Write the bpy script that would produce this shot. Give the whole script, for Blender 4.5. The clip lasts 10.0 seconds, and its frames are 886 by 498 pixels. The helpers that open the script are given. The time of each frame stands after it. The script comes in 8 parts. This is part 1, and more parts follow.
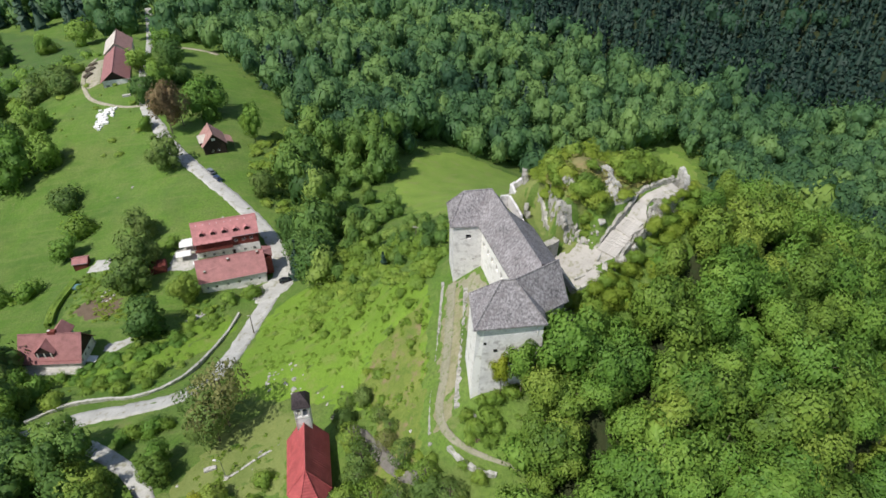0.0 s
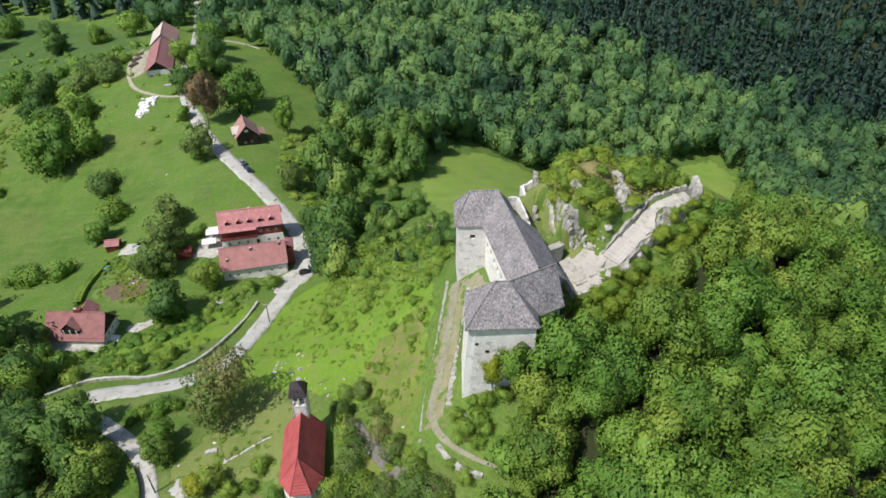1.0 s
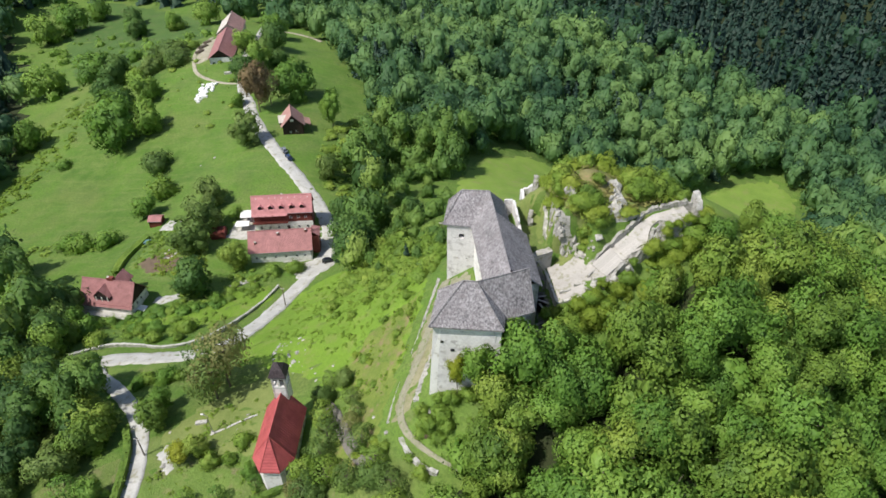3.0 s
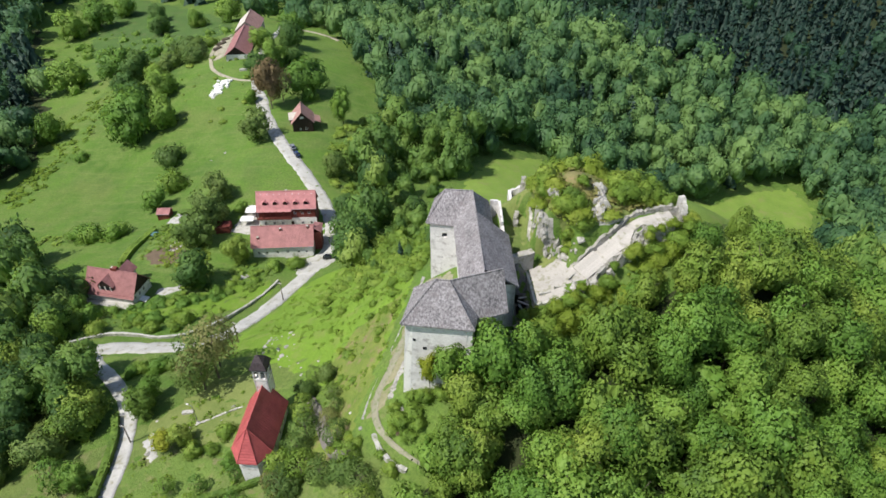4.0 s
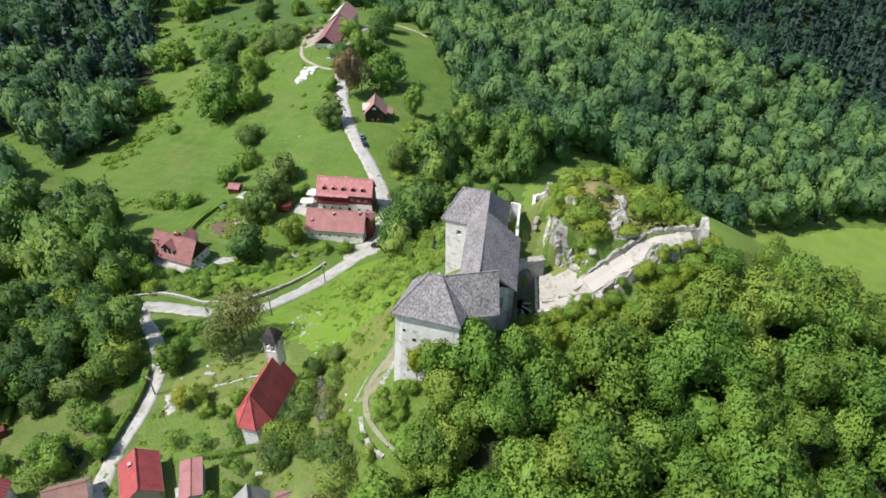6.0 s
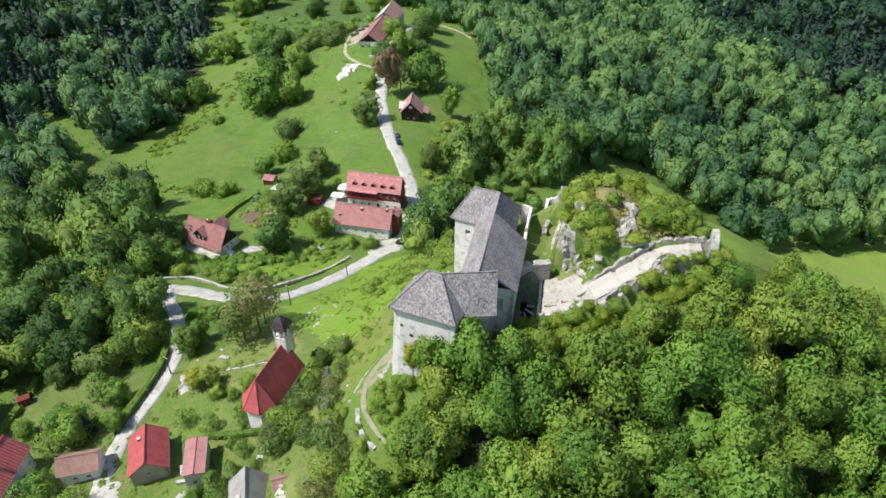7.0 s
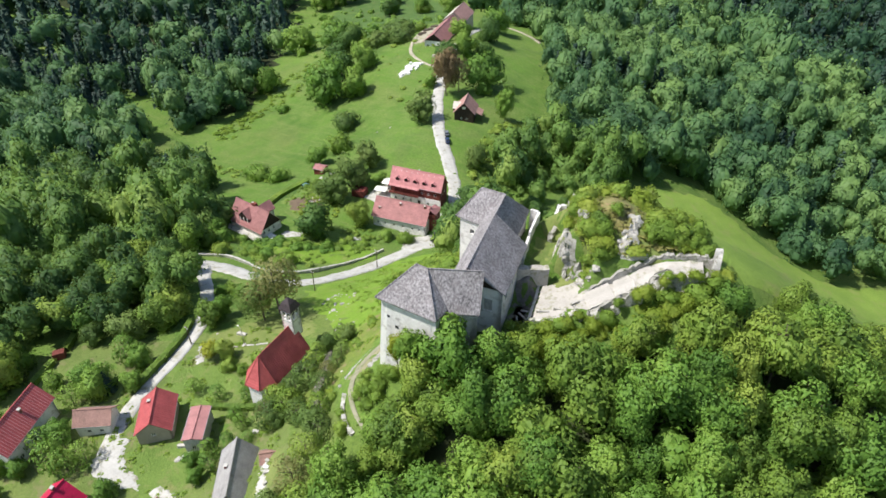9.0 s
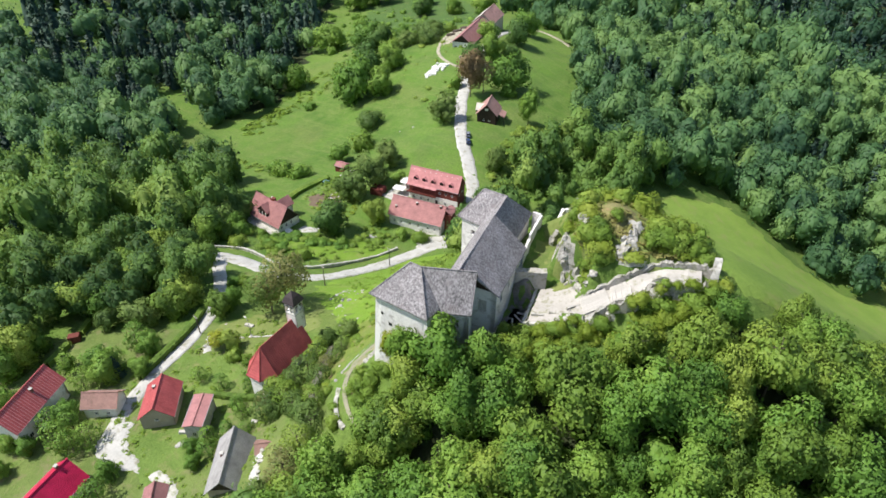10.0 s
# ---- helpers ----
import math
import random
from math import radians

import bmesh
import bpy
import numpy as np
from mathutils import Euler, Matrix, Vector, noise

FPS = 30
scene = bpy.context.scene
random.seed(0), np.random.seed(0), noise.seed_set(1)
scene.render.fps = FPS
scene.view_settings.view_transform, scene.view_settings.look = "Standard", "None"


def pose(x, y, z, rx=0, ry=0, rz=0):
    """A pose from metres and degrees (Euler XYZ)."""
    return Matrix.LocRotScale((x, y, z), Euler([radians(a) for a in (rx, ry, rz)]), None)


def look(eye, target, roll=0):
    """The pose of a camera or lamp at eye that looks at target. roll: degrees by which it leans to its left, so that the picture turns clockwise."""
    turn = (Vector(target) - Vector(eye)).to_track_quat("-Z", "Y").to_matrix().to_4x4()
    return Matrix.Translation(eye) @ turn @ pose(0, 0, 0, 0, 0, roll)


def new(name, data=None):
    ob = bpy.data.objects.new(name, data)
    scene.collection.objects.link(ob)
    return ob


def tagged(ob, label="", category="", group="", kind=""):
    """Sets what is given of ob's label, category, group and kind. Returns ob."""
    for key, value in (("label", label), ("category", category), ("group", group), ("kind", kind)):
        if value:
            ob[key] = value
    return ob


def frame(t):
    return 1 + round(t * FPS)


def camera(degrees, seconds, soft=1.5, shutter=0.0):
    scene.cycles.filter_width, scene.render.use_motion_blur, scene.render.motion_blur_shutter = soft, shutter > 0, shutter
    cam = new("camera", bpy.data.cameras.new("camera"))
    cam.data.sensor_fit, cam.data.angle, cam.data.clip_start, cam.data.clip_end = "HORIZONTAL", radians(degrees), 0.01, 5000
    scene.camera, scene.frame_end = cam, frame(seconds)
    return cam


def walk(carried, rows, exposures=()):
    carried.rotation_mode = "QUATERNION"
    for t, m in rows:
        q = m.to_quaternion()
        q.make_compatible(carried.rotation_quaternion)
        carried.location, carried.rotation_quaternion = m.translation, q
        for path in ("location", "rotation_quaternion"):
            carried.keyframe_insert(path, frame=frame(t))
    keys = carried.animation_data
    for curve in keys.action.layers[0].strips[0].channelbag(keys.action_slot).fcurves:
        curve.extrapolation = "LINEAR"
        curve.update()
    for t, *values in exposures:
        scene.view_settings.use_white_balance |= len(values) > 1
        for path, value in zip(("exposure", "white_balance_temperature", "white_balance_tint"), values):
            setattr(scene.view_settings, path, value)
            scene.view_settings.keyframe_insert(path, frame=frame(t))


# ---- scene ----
cam = camera(68.9, 10.0, 1.65)
METRES, EYE, TILT, LEAN, TURN = 70.0, 125.0, -38.0, 0.0, 0.0
ROWS = [
    (0.0, 0.0, 0.0, 0.0, 0.0, 0.0, 0.0),
    (0.5, 0.0528, -0.0012, -0.0009, 2.0, -0.03, -1.53),
    (1.0, 0.0992, -0.001, -0.0014, 3.59, -0.08, -2.76),
    (1.5, 0.1509, 0.0008, -0.0013, 5.2, -0.16, -3.97),
    (2.0, 0.2034, 0.004, 0.0004, 6.75, -0.26, -5.16),
    (2.5, 0.2569, 0.0088, 0.0031, 8.29, -0.38, -6.33),
    (4.0, 0.4206, 0.0337, 0.0163, 11.76, -0.7, -8.8),
    (4.5, 0.4715, 0.043, 0.0229, 13.01, -0.88, -9.77),
    (5.0, 0.5191, 0.0528, 0.0294, 15.25, -1.28, -11.44),
    (5.5, 0.5702, 0.0642, 0.0377, 17.71, -1.79, -13.28),
    (7.0, 0.7131, 0.1033, 0.0665, 24.24, -3.35, -17.79),
    (7.5, 0.7596, 0.1195, 0.0784, 26.34, -3.94, -19.17),
    (8.0, 0.8038, 0.1376, 0.0913, 28.12, -4.47, -20.27),
    (8.5, 0.8423, 0.155, 0.1039, 29.73, -5.0, -21.22),
    (9.0, 0.8791, 0.1734, 0.1173, 31.38, -5.56, -22.2),
    (9.5, 0.9168, 0.1938, 0.1325, 33.16, -6.16, -23.2),
    (10.0, 0.9478, 0.2118, 0.146, 34.61, -6.7, -23.98),
]
walk(cam, [(t, pose(0, 0, EYE, TILT, LEAN, TURN) @ pose(METRES * x, METRES * y, METRES * z, 90 + pitch, roll, yaw)) for t, x, y, z, yaw, pitch, roll in ROWS],
     exposures=[(0.0, -0.15), (1.2, -0.07), (4.5, 0.06), (10.0, 0.3)])

# ---- light ----
SUN_WAY = Vector((0.43, 0.36, -0.83)).normalized()
world = bpy.data.worlds.new("sky")
scene.world = world
world.use_nodes = True
wn = world.node_tree.nodes
sky = wn.new("ShaderNodeTexSky")
sky.sky_type = "NISHITA"
sky.sun_disc = False
sky.sun_elevation = math.asin(-SUN_WAY.z)
sky.sun_rotation = math.atan2(-SUN_WAY.x, -SUN_WAY.y)
sky.air_density, sky.dust_density = 1.0, 1.2
wn["Background"].inputs["Strength"].default_value = 0.13
world.node_tree.links.new(sky.outputs[0], wn["Background"].inputs["Color"])
sun_data = bpy.data.lights.new("sun", "SUN")
sun_data.energy, sun_data.angle, sun_data.color = 5.0, radians(0.55), (1.0, 0.96, 0.9)
sun = new("sun", sun_data)
sun.matrix_world = look((-200, 50, 300), Vector((-200, 50, 300)) + SUN_WAY)


# ---- materials ----
def material(name, rough=0.8, metal=0.0):
    m = bpy.data.materials.new(name)
    m.use_nodes = True
    b = m.node_tree.nodes["Principled BSDF"]
    b.inputs["Roughness"].default_value = rough
    b.inputs["Metallic"].default_value = metal
    b.inputs["Specular IOR Level"].default_value = 0.25
    return m, m.node_tree.nodes, m.node_tree.links, b


def ramp(nodes, links, fac, stops):
    r = nodes.new("ShaderNodeValToRGB")
    e = r.color_ramp.elements
    while len(e) < len(stops):
        e.new(0.5)
    for k, (p, c) in zip(e, stops):
        k.position, k.color = p, (*c, 1)
    links.new(fac, r.inputs[0])
    return r.outputs[0]


def noise_tex(nodes, links, scale, detail=4, coord=None, rough=0.55):
    n = nodes.new("ShaderNodeTexNoise")
    n.inputs["Scale"].default_value = scale
    n.inputs["Detail"].default_value = detail
    n.inputs["Roughness"].default_value = rough
    if coord is not None:
        links.new(coord, n.inputs["Vector"])
    return n.outputs["Fac"]


def mixed(nodes, links, fac, a, b, mode="MIX"):
    m = nodes.new("ShaderNodeMix")
    m.data_type, m.blend_type = "RGBA", mode
    for sock, v in ((m.inputs[0], fac), (m.inputs[6], a), (m.inputs[7], b)):
        if hasattr(v, "links"):
            links.new(v, sock)
        elif isinstance(v, tuple):
            sock.default_value = (*v, 1)
        else:
            sock.default_value = v
    return m.outputs[2]


def bump(nodes, links, b, height, strength=0.3, distance=0.05):
    n = nodes.new("ShaderNodeBump")
    n.inputs["Strength"].default_value = strength
    n.inputs["Distance"].default_value = distance
    links.new(height, n.inputs["Height"])
    links.new(n.outputs[0], b.inputs["Normal"])


def place(nodes):
    return nodes.new("ShaderNodeNewGeometry").outputs["Position"]


def speckled(name, dark, light, large=0.3, fine=4.0, rough=0.85, relief=0.25, distance=0.04, metal=0.0, blotch=None):
    """A surface that varies at two scales between two colours, with stains of a third."""
    m, n, l, b = material(name, rough, metal)
    p = place(n)
    big = noise_tex(n, l, large, 5, p)
    small = noise_tex(n, l, fine, 5, p, 0.7)
    c1 = ramp(n, l, big, [(0.3, dark), (0.7, light)])
    c2 = ramp(n, l, small, [(0.3, dark), (0.72, light)])
    c = mixed(n, l, 0.5, c1, c2)
    if blotch:
        f = ramp(n, l, noise_tex(n, l, large * 2.3, 6, p, 0.65), [(0.52, (0, 0, 0)), (0.66, (1, 1, 1))])
        c = mixed(n, l, f, c, blotch)
    l.new(c, b.inputs["Base Color"])
    bump(n, l, b, small, relief, distance)
    return m


def streaked(name, dark, light, along, across, rough=0.85, relief=0.4, tint=None):
    """Shingles or sheets: noise stretched down the slope, in the thing's own axes."""
    m, n, l, b = material(name, rough)
    tc = n.new("ShaderNodeTexCoord").outputs["Object"]
    mp = n.new("ShaderNodeMapping")
    mp.inputs["Scale"].default_value = (across, across, along)
    l.new(tc, mp.inputs["Vector"])
    f = noise_tex(n, l, 1.0, 6, mp.outputs[0], 0.75)
    g = noise_tex(n, l, 0.35, 4, tc)
    c = mixed(n, l, 0.28, ramp(n, l, f, [(0.4, dark), (0.62, light)]), ramp(n, l, g, [(0.3, dark), (0.7, light)]))
    if tint:
        c = mixed(n, l, ramp(n, l, noise_tex(n, l, 0.8, 5, tc), [(0.5, (0, 0, 0)), (0.75, (0.7, 0.7, 0.7))]), c, tint)
    l.new(c, b.inputs["Base Color"])
    bump(n, l, b, f, relief, 0.06)
    return m


def tiled(name, base, dark, pitch=2.6, rough=0.7, seams=False):
    """Roof tiles or ribbed sheet: bands along the thing's x axis, with weathering."""
    m, n, l, b = material(name, rough)
    tc = n.new("ShaderNodeTexCoord").outputs["Object"]
    w = n.new("ShaderNodeTexWave")
    w.bands_direction = "X"
    w.inputs["Scale"].default_value = pitch
    w.inputs["Distortion"].default_value = 0.15
    l.new(tc, w.inputs["Vector"])
    g = noise_tex(n, l, 0.55, 6, tc, 0.7)
    f = noise_tex(n, l, 5.0, 4, tc, 0.7)
    lite = tuple(min(1, v * 1.3) for v in base)
    c = ramp(n, l, g, [(0.28, dark), (0.5, base), (0.75, lite)])
    c = mixed(n, l, ramp(n, l, f, [(0.35, (0.5, 0.5, 0.5)), (0.6, (0, 0, 0))]), c, dark)
    if seams:
        c = mixed(n, l, ramp(n, l, w.outputs["Fac"], [(0.0, (0.75, 0.75, 0.75)), (0.25, (0, 0, 0))]), c, dark)
    l.new(c, b.inputs["Base Color"])
    bump(n, l, b, w.outputs["Fac"], 0.6, 0.05)
    return m


def foliage(name, tones, through_light=0.25, spread=0.11, by_tree=0.42, fine=1.0):
    """Leaves: one hue a tree, another a clump, and the light that shines through."""
    m, n, l, b = material(name, 0.6)
    geo = n.new("ShaderNodeNewGeometry")
    obj = n.new("ShaderNodeObjectInfo")
    own = n.new("ShaderNodeAttribute")
    own.attribute_name = "tint"

    def plus(value, factor, rest):
        k = n.new("ShaderNodeMath")
        k.operation = "MULTIPLY_ADD"
        l.new(value, k.inputs[0])
        k.inputs[1].default_value = factor
        if hasattr(rest, "links"):
            l.new(rest, k.inputs[2])
        else:
            k.inputs[2].default_value = rest
        return k.outputs[0]

    f = plus(noise_tex(n, l, spread, 3, geo.outputs["Position"]), 0.8, 0.045 - 0.43 * fine - by_tree / 2)
    f = plus(noise_tex(n, l, 0.7, 3, geo.outputs["Position"]), 0.5 * fine, f)
    f = plus(noise_tex(n, l, 2.2, 2, geo.outputs["Position"]), 0.36 * fine, f)
    f = plus(geo.outputs["Random Per Island"], 0.1, f)
    f = plus(obj.outputs["Random"], by_tree, f)
    f = plus(own.outputs["Fac"], 1.0, f)
    c = ramp(n, l, f, [(0.1, tones[0]), (0.45, tones[1]), (0.85, tones[2])])
    l.new(c, b.inputs["Base Color"])
    tr = n.new("ShaderNodeBsdfTranslucent")
    l.new(mixed(n, l, 0.5, c, tones[2]), tr.inputs["Color"])
    mx = n.new("ShaderNodeMixShader")
    mx.inputs[0].default_value = through_light
    l.new(b.outputs[0], mx.inputs[1])
    l.new(tr.outputs[0], mx.inputs[2])
    l.new(mx.outputs[0], n["Material Output"].inputs["Surface"])
    return m


def ground_material():
    m, n, l, b = material("meadow_and_soil", 0.95)
    p = place(n)
    broad = noise_tex(n, l, 0.02, 4, p)
    mid = noise_tex(n, l, 0.12, 6, p, 0.65)
    fine = noise_tex(n, l, 1.4, 6, p, 0.75)
    c = ramp(n, l, broad, [(0.3, (0.074, 0.15, 0.022)), (0.5, (0.112, 0.212, 0.03)), (0.7, (0.158, 0.255, 0.043))])
    c = mixed(n, l, ramp(n, l, mid, [(0.42, (0, 0, 0)), (0.62, (0.85, 0.85, 0.85))]), c, (0.15, 0.226, 0.05))
    c = mixed(n, l, ramp(n, l, noise_tex(n, l, 0.055, 5, p, 0.6), [(0.5, (0, 0, 0)), (0.7, (0.65, 0.65, 0.65))]), c, (0.07, 0.132, 0.03))
    c = mixed(n, l, ramp(n, l, noise_tex(n, l, 0.028, 6, p, 0.6), [(0.52, (0, 0, 0)), (0.66, (0.6, 0.6, 0.6))]), c, (0.18, 0.215, 0.06))
    # mowing and grazing lines along the slope
    mp = n.new("ShaderNodeMapping")
    mp.inputs["Rotation"].default_value = (0, 0, 0.5)
    mp.inputs["Scale"].default_value = (0.05, 0.6, 0.3)
    l.new(p, mp.inputs["Vector"])
    lines = noise_tex(n, l, 1.0, 4, mp.outputs[0], 0.6)
    c = mixed(n, l, ramp(n, l, lines, [(0.5, (0, 0, 0)), (0.7, (0.45, 0.45, 0.45))]), c, (0.2, 0.235, 0.075))
    c = mixed(n, l, ramp(n, l, fine, [(0.3, (0.75, 0.75, 0.75)), (0.58, (0, 0, 0))]), c, (0.055, 0.1, 0.02))
    c = mixed(n, l, ramp(n, l, noise_tex(n, l, 0.35, 5, p, 0.7), [(0.6, (0, 0, 0)), (0.75, (0.55, 0.55, 0.55))]), c, (0.21, 0.19, 0.095))
    l.new(c, b.inputs["Base Color"])
    bump(n, l, b, fine, 0.8, 0.5)
    return m


GROUND = ground_material()
LAWN = speckled("mown_grass", (0.085, 0.148, 0.028), (0.18, 0.262, 0.058), 0.16, 1.7, 0.95, 0.9, 0.4, blotch=(0.185, 0.21, 0.07))
# hay green lightened to paint in sun that the steep slope misses
LIT_HAY_MEADOW = speckled("sun_lightened_hay_meadow", (0.12, 0.205, 0.033), (0.235, 0.335, 0.062), 0.09, 1.3, 0.95, 0.7, 0.4, blotch=(0.21, 0.25, 0.07))
ORCHARD_GRASS = speckled("dull_orchard_grass", (0.085, 0.135, 0.03), (0.19, 0.245, 0.068), 0.18, 1.8, 0.95, 0.9, 0.4, blotch=(0.19, 0.185, 0.085))
ROUGH_GRASS = speckled("rough_grass", (0.08, 0.15, 0.022), (0.25, 0.28, 0.065), 0.16, 1.6, 0.95, 0.8, 0.4, blotch=(0.24, 0.19, 0.1))
BRIGHT_GRASS = speckled("sunlit_meadow_grass", (0.105, 0.19, 0.02), (0.21, 0.34, 0.04), 0.1, 1.5, 0.95, 0.8, 0.4, blotch=(0.2, 0.25, 0.06))
# pasture green darkened to put a cloud's shade into the colour
CLOUD_SHADED_PASTURE = speckled("cloud_shaded_pasture", (0.045, 0.098, 0.024), (0.1, 0.172, 0.04), 0.08, 1.2, 0.95, 0.8, 0.4, blotch=(0.095, 0.13, 0.045))
DRY_GRASS = speckled("brown_dry_grass", (0.15, 0.15, 0.05), (0.3, 0.265, 0.12), 0.3, 2.2, 0.95, 0.7, 0.3, blotch=(0.3, 0.2, 0.115))
VERGE = speckled("worn_grassy_earth", (0.17, 0.168, 0.08), (0.33, 0.3, 0.2), 0.5, 1.8, 0.95, 0.6, 0.2, blotch=(0.18, 0.21, 0.08))
PALE_GRASS = speckled("dry_grass", (0.11, 0.16, 0.036), (0.23, 0.255, 0.085), 0.12, 1.8, 0.95, 0.6, 0.3)
GRAVEL = speckled("pale_gravel", (0.33, 0.325, 0.3), (0.54, 0.53, 0.5), 0.25, 2.2, 0.95, 0.3, 0.05, blotch=(0.27, 0.26, 0.19))
DIRT = speckled("trodden_earth", (0.19, 0.185, 0.12), (0.33, 0.31, 0.23), 0.5, 2.2, 0.95, 0.4, 0.08, blotch=(0.14, 0.185, 0.065))
PALE_DIRT = speckled("dusty_pale_track", (0.27, 0.24, 0.17), (0.47, 0.43, 0.35), 0.4, 2.2, 0.95, 0.4, 0.08, blotch=(0.15, 0.2, 0.07))
WHITE_STONE = speckled("pale_limestone", (0.3, 0.285, 0.26), (0.62, 0.6, 0.56), 0.9, 3.4, 0.9, 0.9, 0.15, blotch=(0.2, 0.2, 0.14))
TERRACE = speckled("pale_terrace_stone", (0.33, 0.31, 0.28), (0.52, 0.49, 0.455), 0.35, 2.6, 0.9, 0.25, 0.04, blotch=(0.25, 0.25, 0.17))
ROCK = speckled("grey_rock", (0.2, 0.19, 0.17), (0.55, 0.53, 0.49), 0.5, 2.5, 0.9, 1.0, 0.25, blotch=(0.1, 0.12, 0.05))
PLASTER = speckled("old_white_plaster", (0.7, 0.68, 0.65), (0.86, 0.84, 0.81), 0.35, 3.5, 0.9, 0.25, 0.03, blotch=(0.5, 0.47, 0.42))
CASTLE_WALL = speckled("rough_lime_render", (0.5, 0.48, 0.475), (0.82, 0.8, 0.785), 0.4, 2.6, 0.92, 0.6, 0.08, blotch=(0.4, 0.375, 0.365))
CREAM = speckled("cream_render", (0.5, 0.44, 0.34), (0.64, 0.57, 0.45), 0.4, 3.0, 0.9, 0.2, 0.03)
BRICK_WALL = speckled("unplastered_block", (0.28, 0.24, 0.18), (0.42, 0.36, 0.28), 0.8, 4.0, 0.95, 0.4, 0.05)
CHIMNEY_BRICK = speckled("sooty_red_brick", (0.13, 0.06, 0.05), (0.26, 0.12, 0.1), 1.5, 6.0, 0.9, 0.4, 0.03)
SHINGLE = streaked("weathered_shingle", (0.075, 0.069, 0.073), (0.43, 0.405, 0.415), 0.9, 3.4, 0.85, 1.0, (0.19, 0.165, 0.168))
GREY_SHEET = tiled("grey_fibre_sheet", (0.33, 0.32, 0.31), (0.2, 0.19, 0.19), 2.4, 0.8)
RED_TILE = tiled("red_clay_tile", (0.36, 0.17, 0.165), (0.23, 0.11, 0.106), 2.6)
DULL_TILE = tiled("dull_red_tile", (0.42, 0.195, 0.19), (0.29, 0.14, 0.135), 2.6)
PINK_TILE = tiled("faded_red_tile", (0.55, 0.245, 0.245), (0.4, 0.175, 0.17), 2.6)
RED_SHEET = tiled("red_ribbed_sheet", (0.48, 0.112, 0.112), (0.29, 0.062, 0.064), 1.1, 0.5, True)
RIB_RED = speckled("faded_rib_paint", (0.5, 0.22, 0.21), (0.66, 0.33, 0.32), 0.8, 5.0, 0.5, 0.1, 0.01)
CRIMSON_SHEET = tiled("crimson_sheet", (0.52, 0.018, 0.075), (0.36, 0.012, 0.05), 2.2, 0.45)
HUT_TILE = tiled("weathered_pink_tile", (0.42, 0.24, 0.21), (0.26, 0.15, 0.13), 2.6)
PALE_SHEET = tiled("pale_sheet", (0.6, 0.55, 0.48), (0.42, 0.38, 0.33), 2.4, 0.7)
GULLY = speckled("grey_gully_gravel", (0.1, 0.09, 0.08), (0.26, 0.24, 0.21), 0.5, 2.2, 0.95, 0.7, 0.1, blotch=(0.1, 0.13, 0.05))
OLD_TILE = tiled("brown_mossy_tile", (0.36, 0.21, 0.175), (0.21, 0.135, 0.11), 2.6)
WOOD_DARK = streaked("dark_stained_wood", (0.02, 0.014, 0.012), (0.06, 0.04, 0.03), 0.6, 5.0, 0.75)
WOOD_RED = streaked("red_brown_timber", (0.10, 0.025, 0.02), (0.22, 0.06, 0.045), 0.8, 4.0, 0.7)
WOOD_GREY = streaked("bleached_timber", (0.34, 0.32, 0.29), (0.6, 0.57, 0.53), 0.8, 4.0, 0.85)
SLATE_DARK = streaked("dark_belfry_shingle", (0.03, 0.024, 0.026), (0.085, 0.066, 0.07), 1.2, 3.0, 0.7)
FRAME = speckled("window_paint", (0.6, 0.58, 0.55), (0.75, 0.73, 0.7), 1.0, 6.0, 0.6, 0.1, 0.01)
# near-black that paints the shade inside openings
HOLE_SHADE = speckled("hole_shade", (0.012, 0.012, 0.014), (0.03, 0.03, 0.032), 1.0, 5.0, 0.6, 0.1, 0.01)
BARK = speckled("grey_bark", (0.07, 0.055, 0.04), (0.2, 0.17, 0.13), 0.8, 6.0, 0.95, 0.8, 0.05)
CONCRETE = speckled("weathered_concrete", (0.36, 0.35, 0.32), (0.55, 0.53, 0.49), 0.4, 4.0, 0.9, 0.3, 0.03, blotch=(0.24, 0.26, 0.16))
RUBBER = speckled("tyre_rubber", (0.015, 0.015, 0.015), (0.03, 0.03, 0.03), 2.0, 9.0, 0.85, 0.1, 0.01)
CANVAS = speckled("white_canvas", (0.72, 0.71, 0.69), (0.85, 0.84, 0.82), 0.8, 4.0, 0.8, 0.15, 0.02)
# leaf litter whose colour also holds the shade in gaps between crowns
SHADED_LITTER = speckled("shaded_leaf_litter", (0.02, 0.028, 0.011), (0.045, 0.055, 0.02), 0.4, 2.5, 0.95, 0.7, 0.2, blotch=(0.03, 0.055, 0.016))
SOIL = speckled("dug_soil", (0.09, 0.065, 0.045), (0.2, 0.15, 0.1), 0.6, 3.0, 0.95, 0.7, 0.1)


def glossy(name, colour, rough=0.25, metal=0.0):
    m, n, l, b = material(name, rough, metal)
    p = place(n)
    l.new(ramp(n, l, noise_tex(n, l, 3.0, 4, p), [(0.3, tuple(v * 0.85 for v in colour)), (0.7, colour)]), b.inputs["Base Color"])
    b.inputs["Specular IOR Level"].default_value = 0.5
    return m


PANE = glossy("window_glass", (0.03, 0.035, 0.04), 0.08)
CAR_BLACK = glossy("black_car_paint", (0.012, 0.012, 0.014), 0.15)
CAR_BLUE = glossy("dark_blue_car_paint", (0.03, 0.05, 0.11), 0.15)
CAR_SILVER = glossy("silver_car_paint", (0.45, 0.47, 0.5), 0.2, 0.6)
STEEL = glossy("dull_steel", (0.4, 0.4, 0.41), 0.4, 0.8)

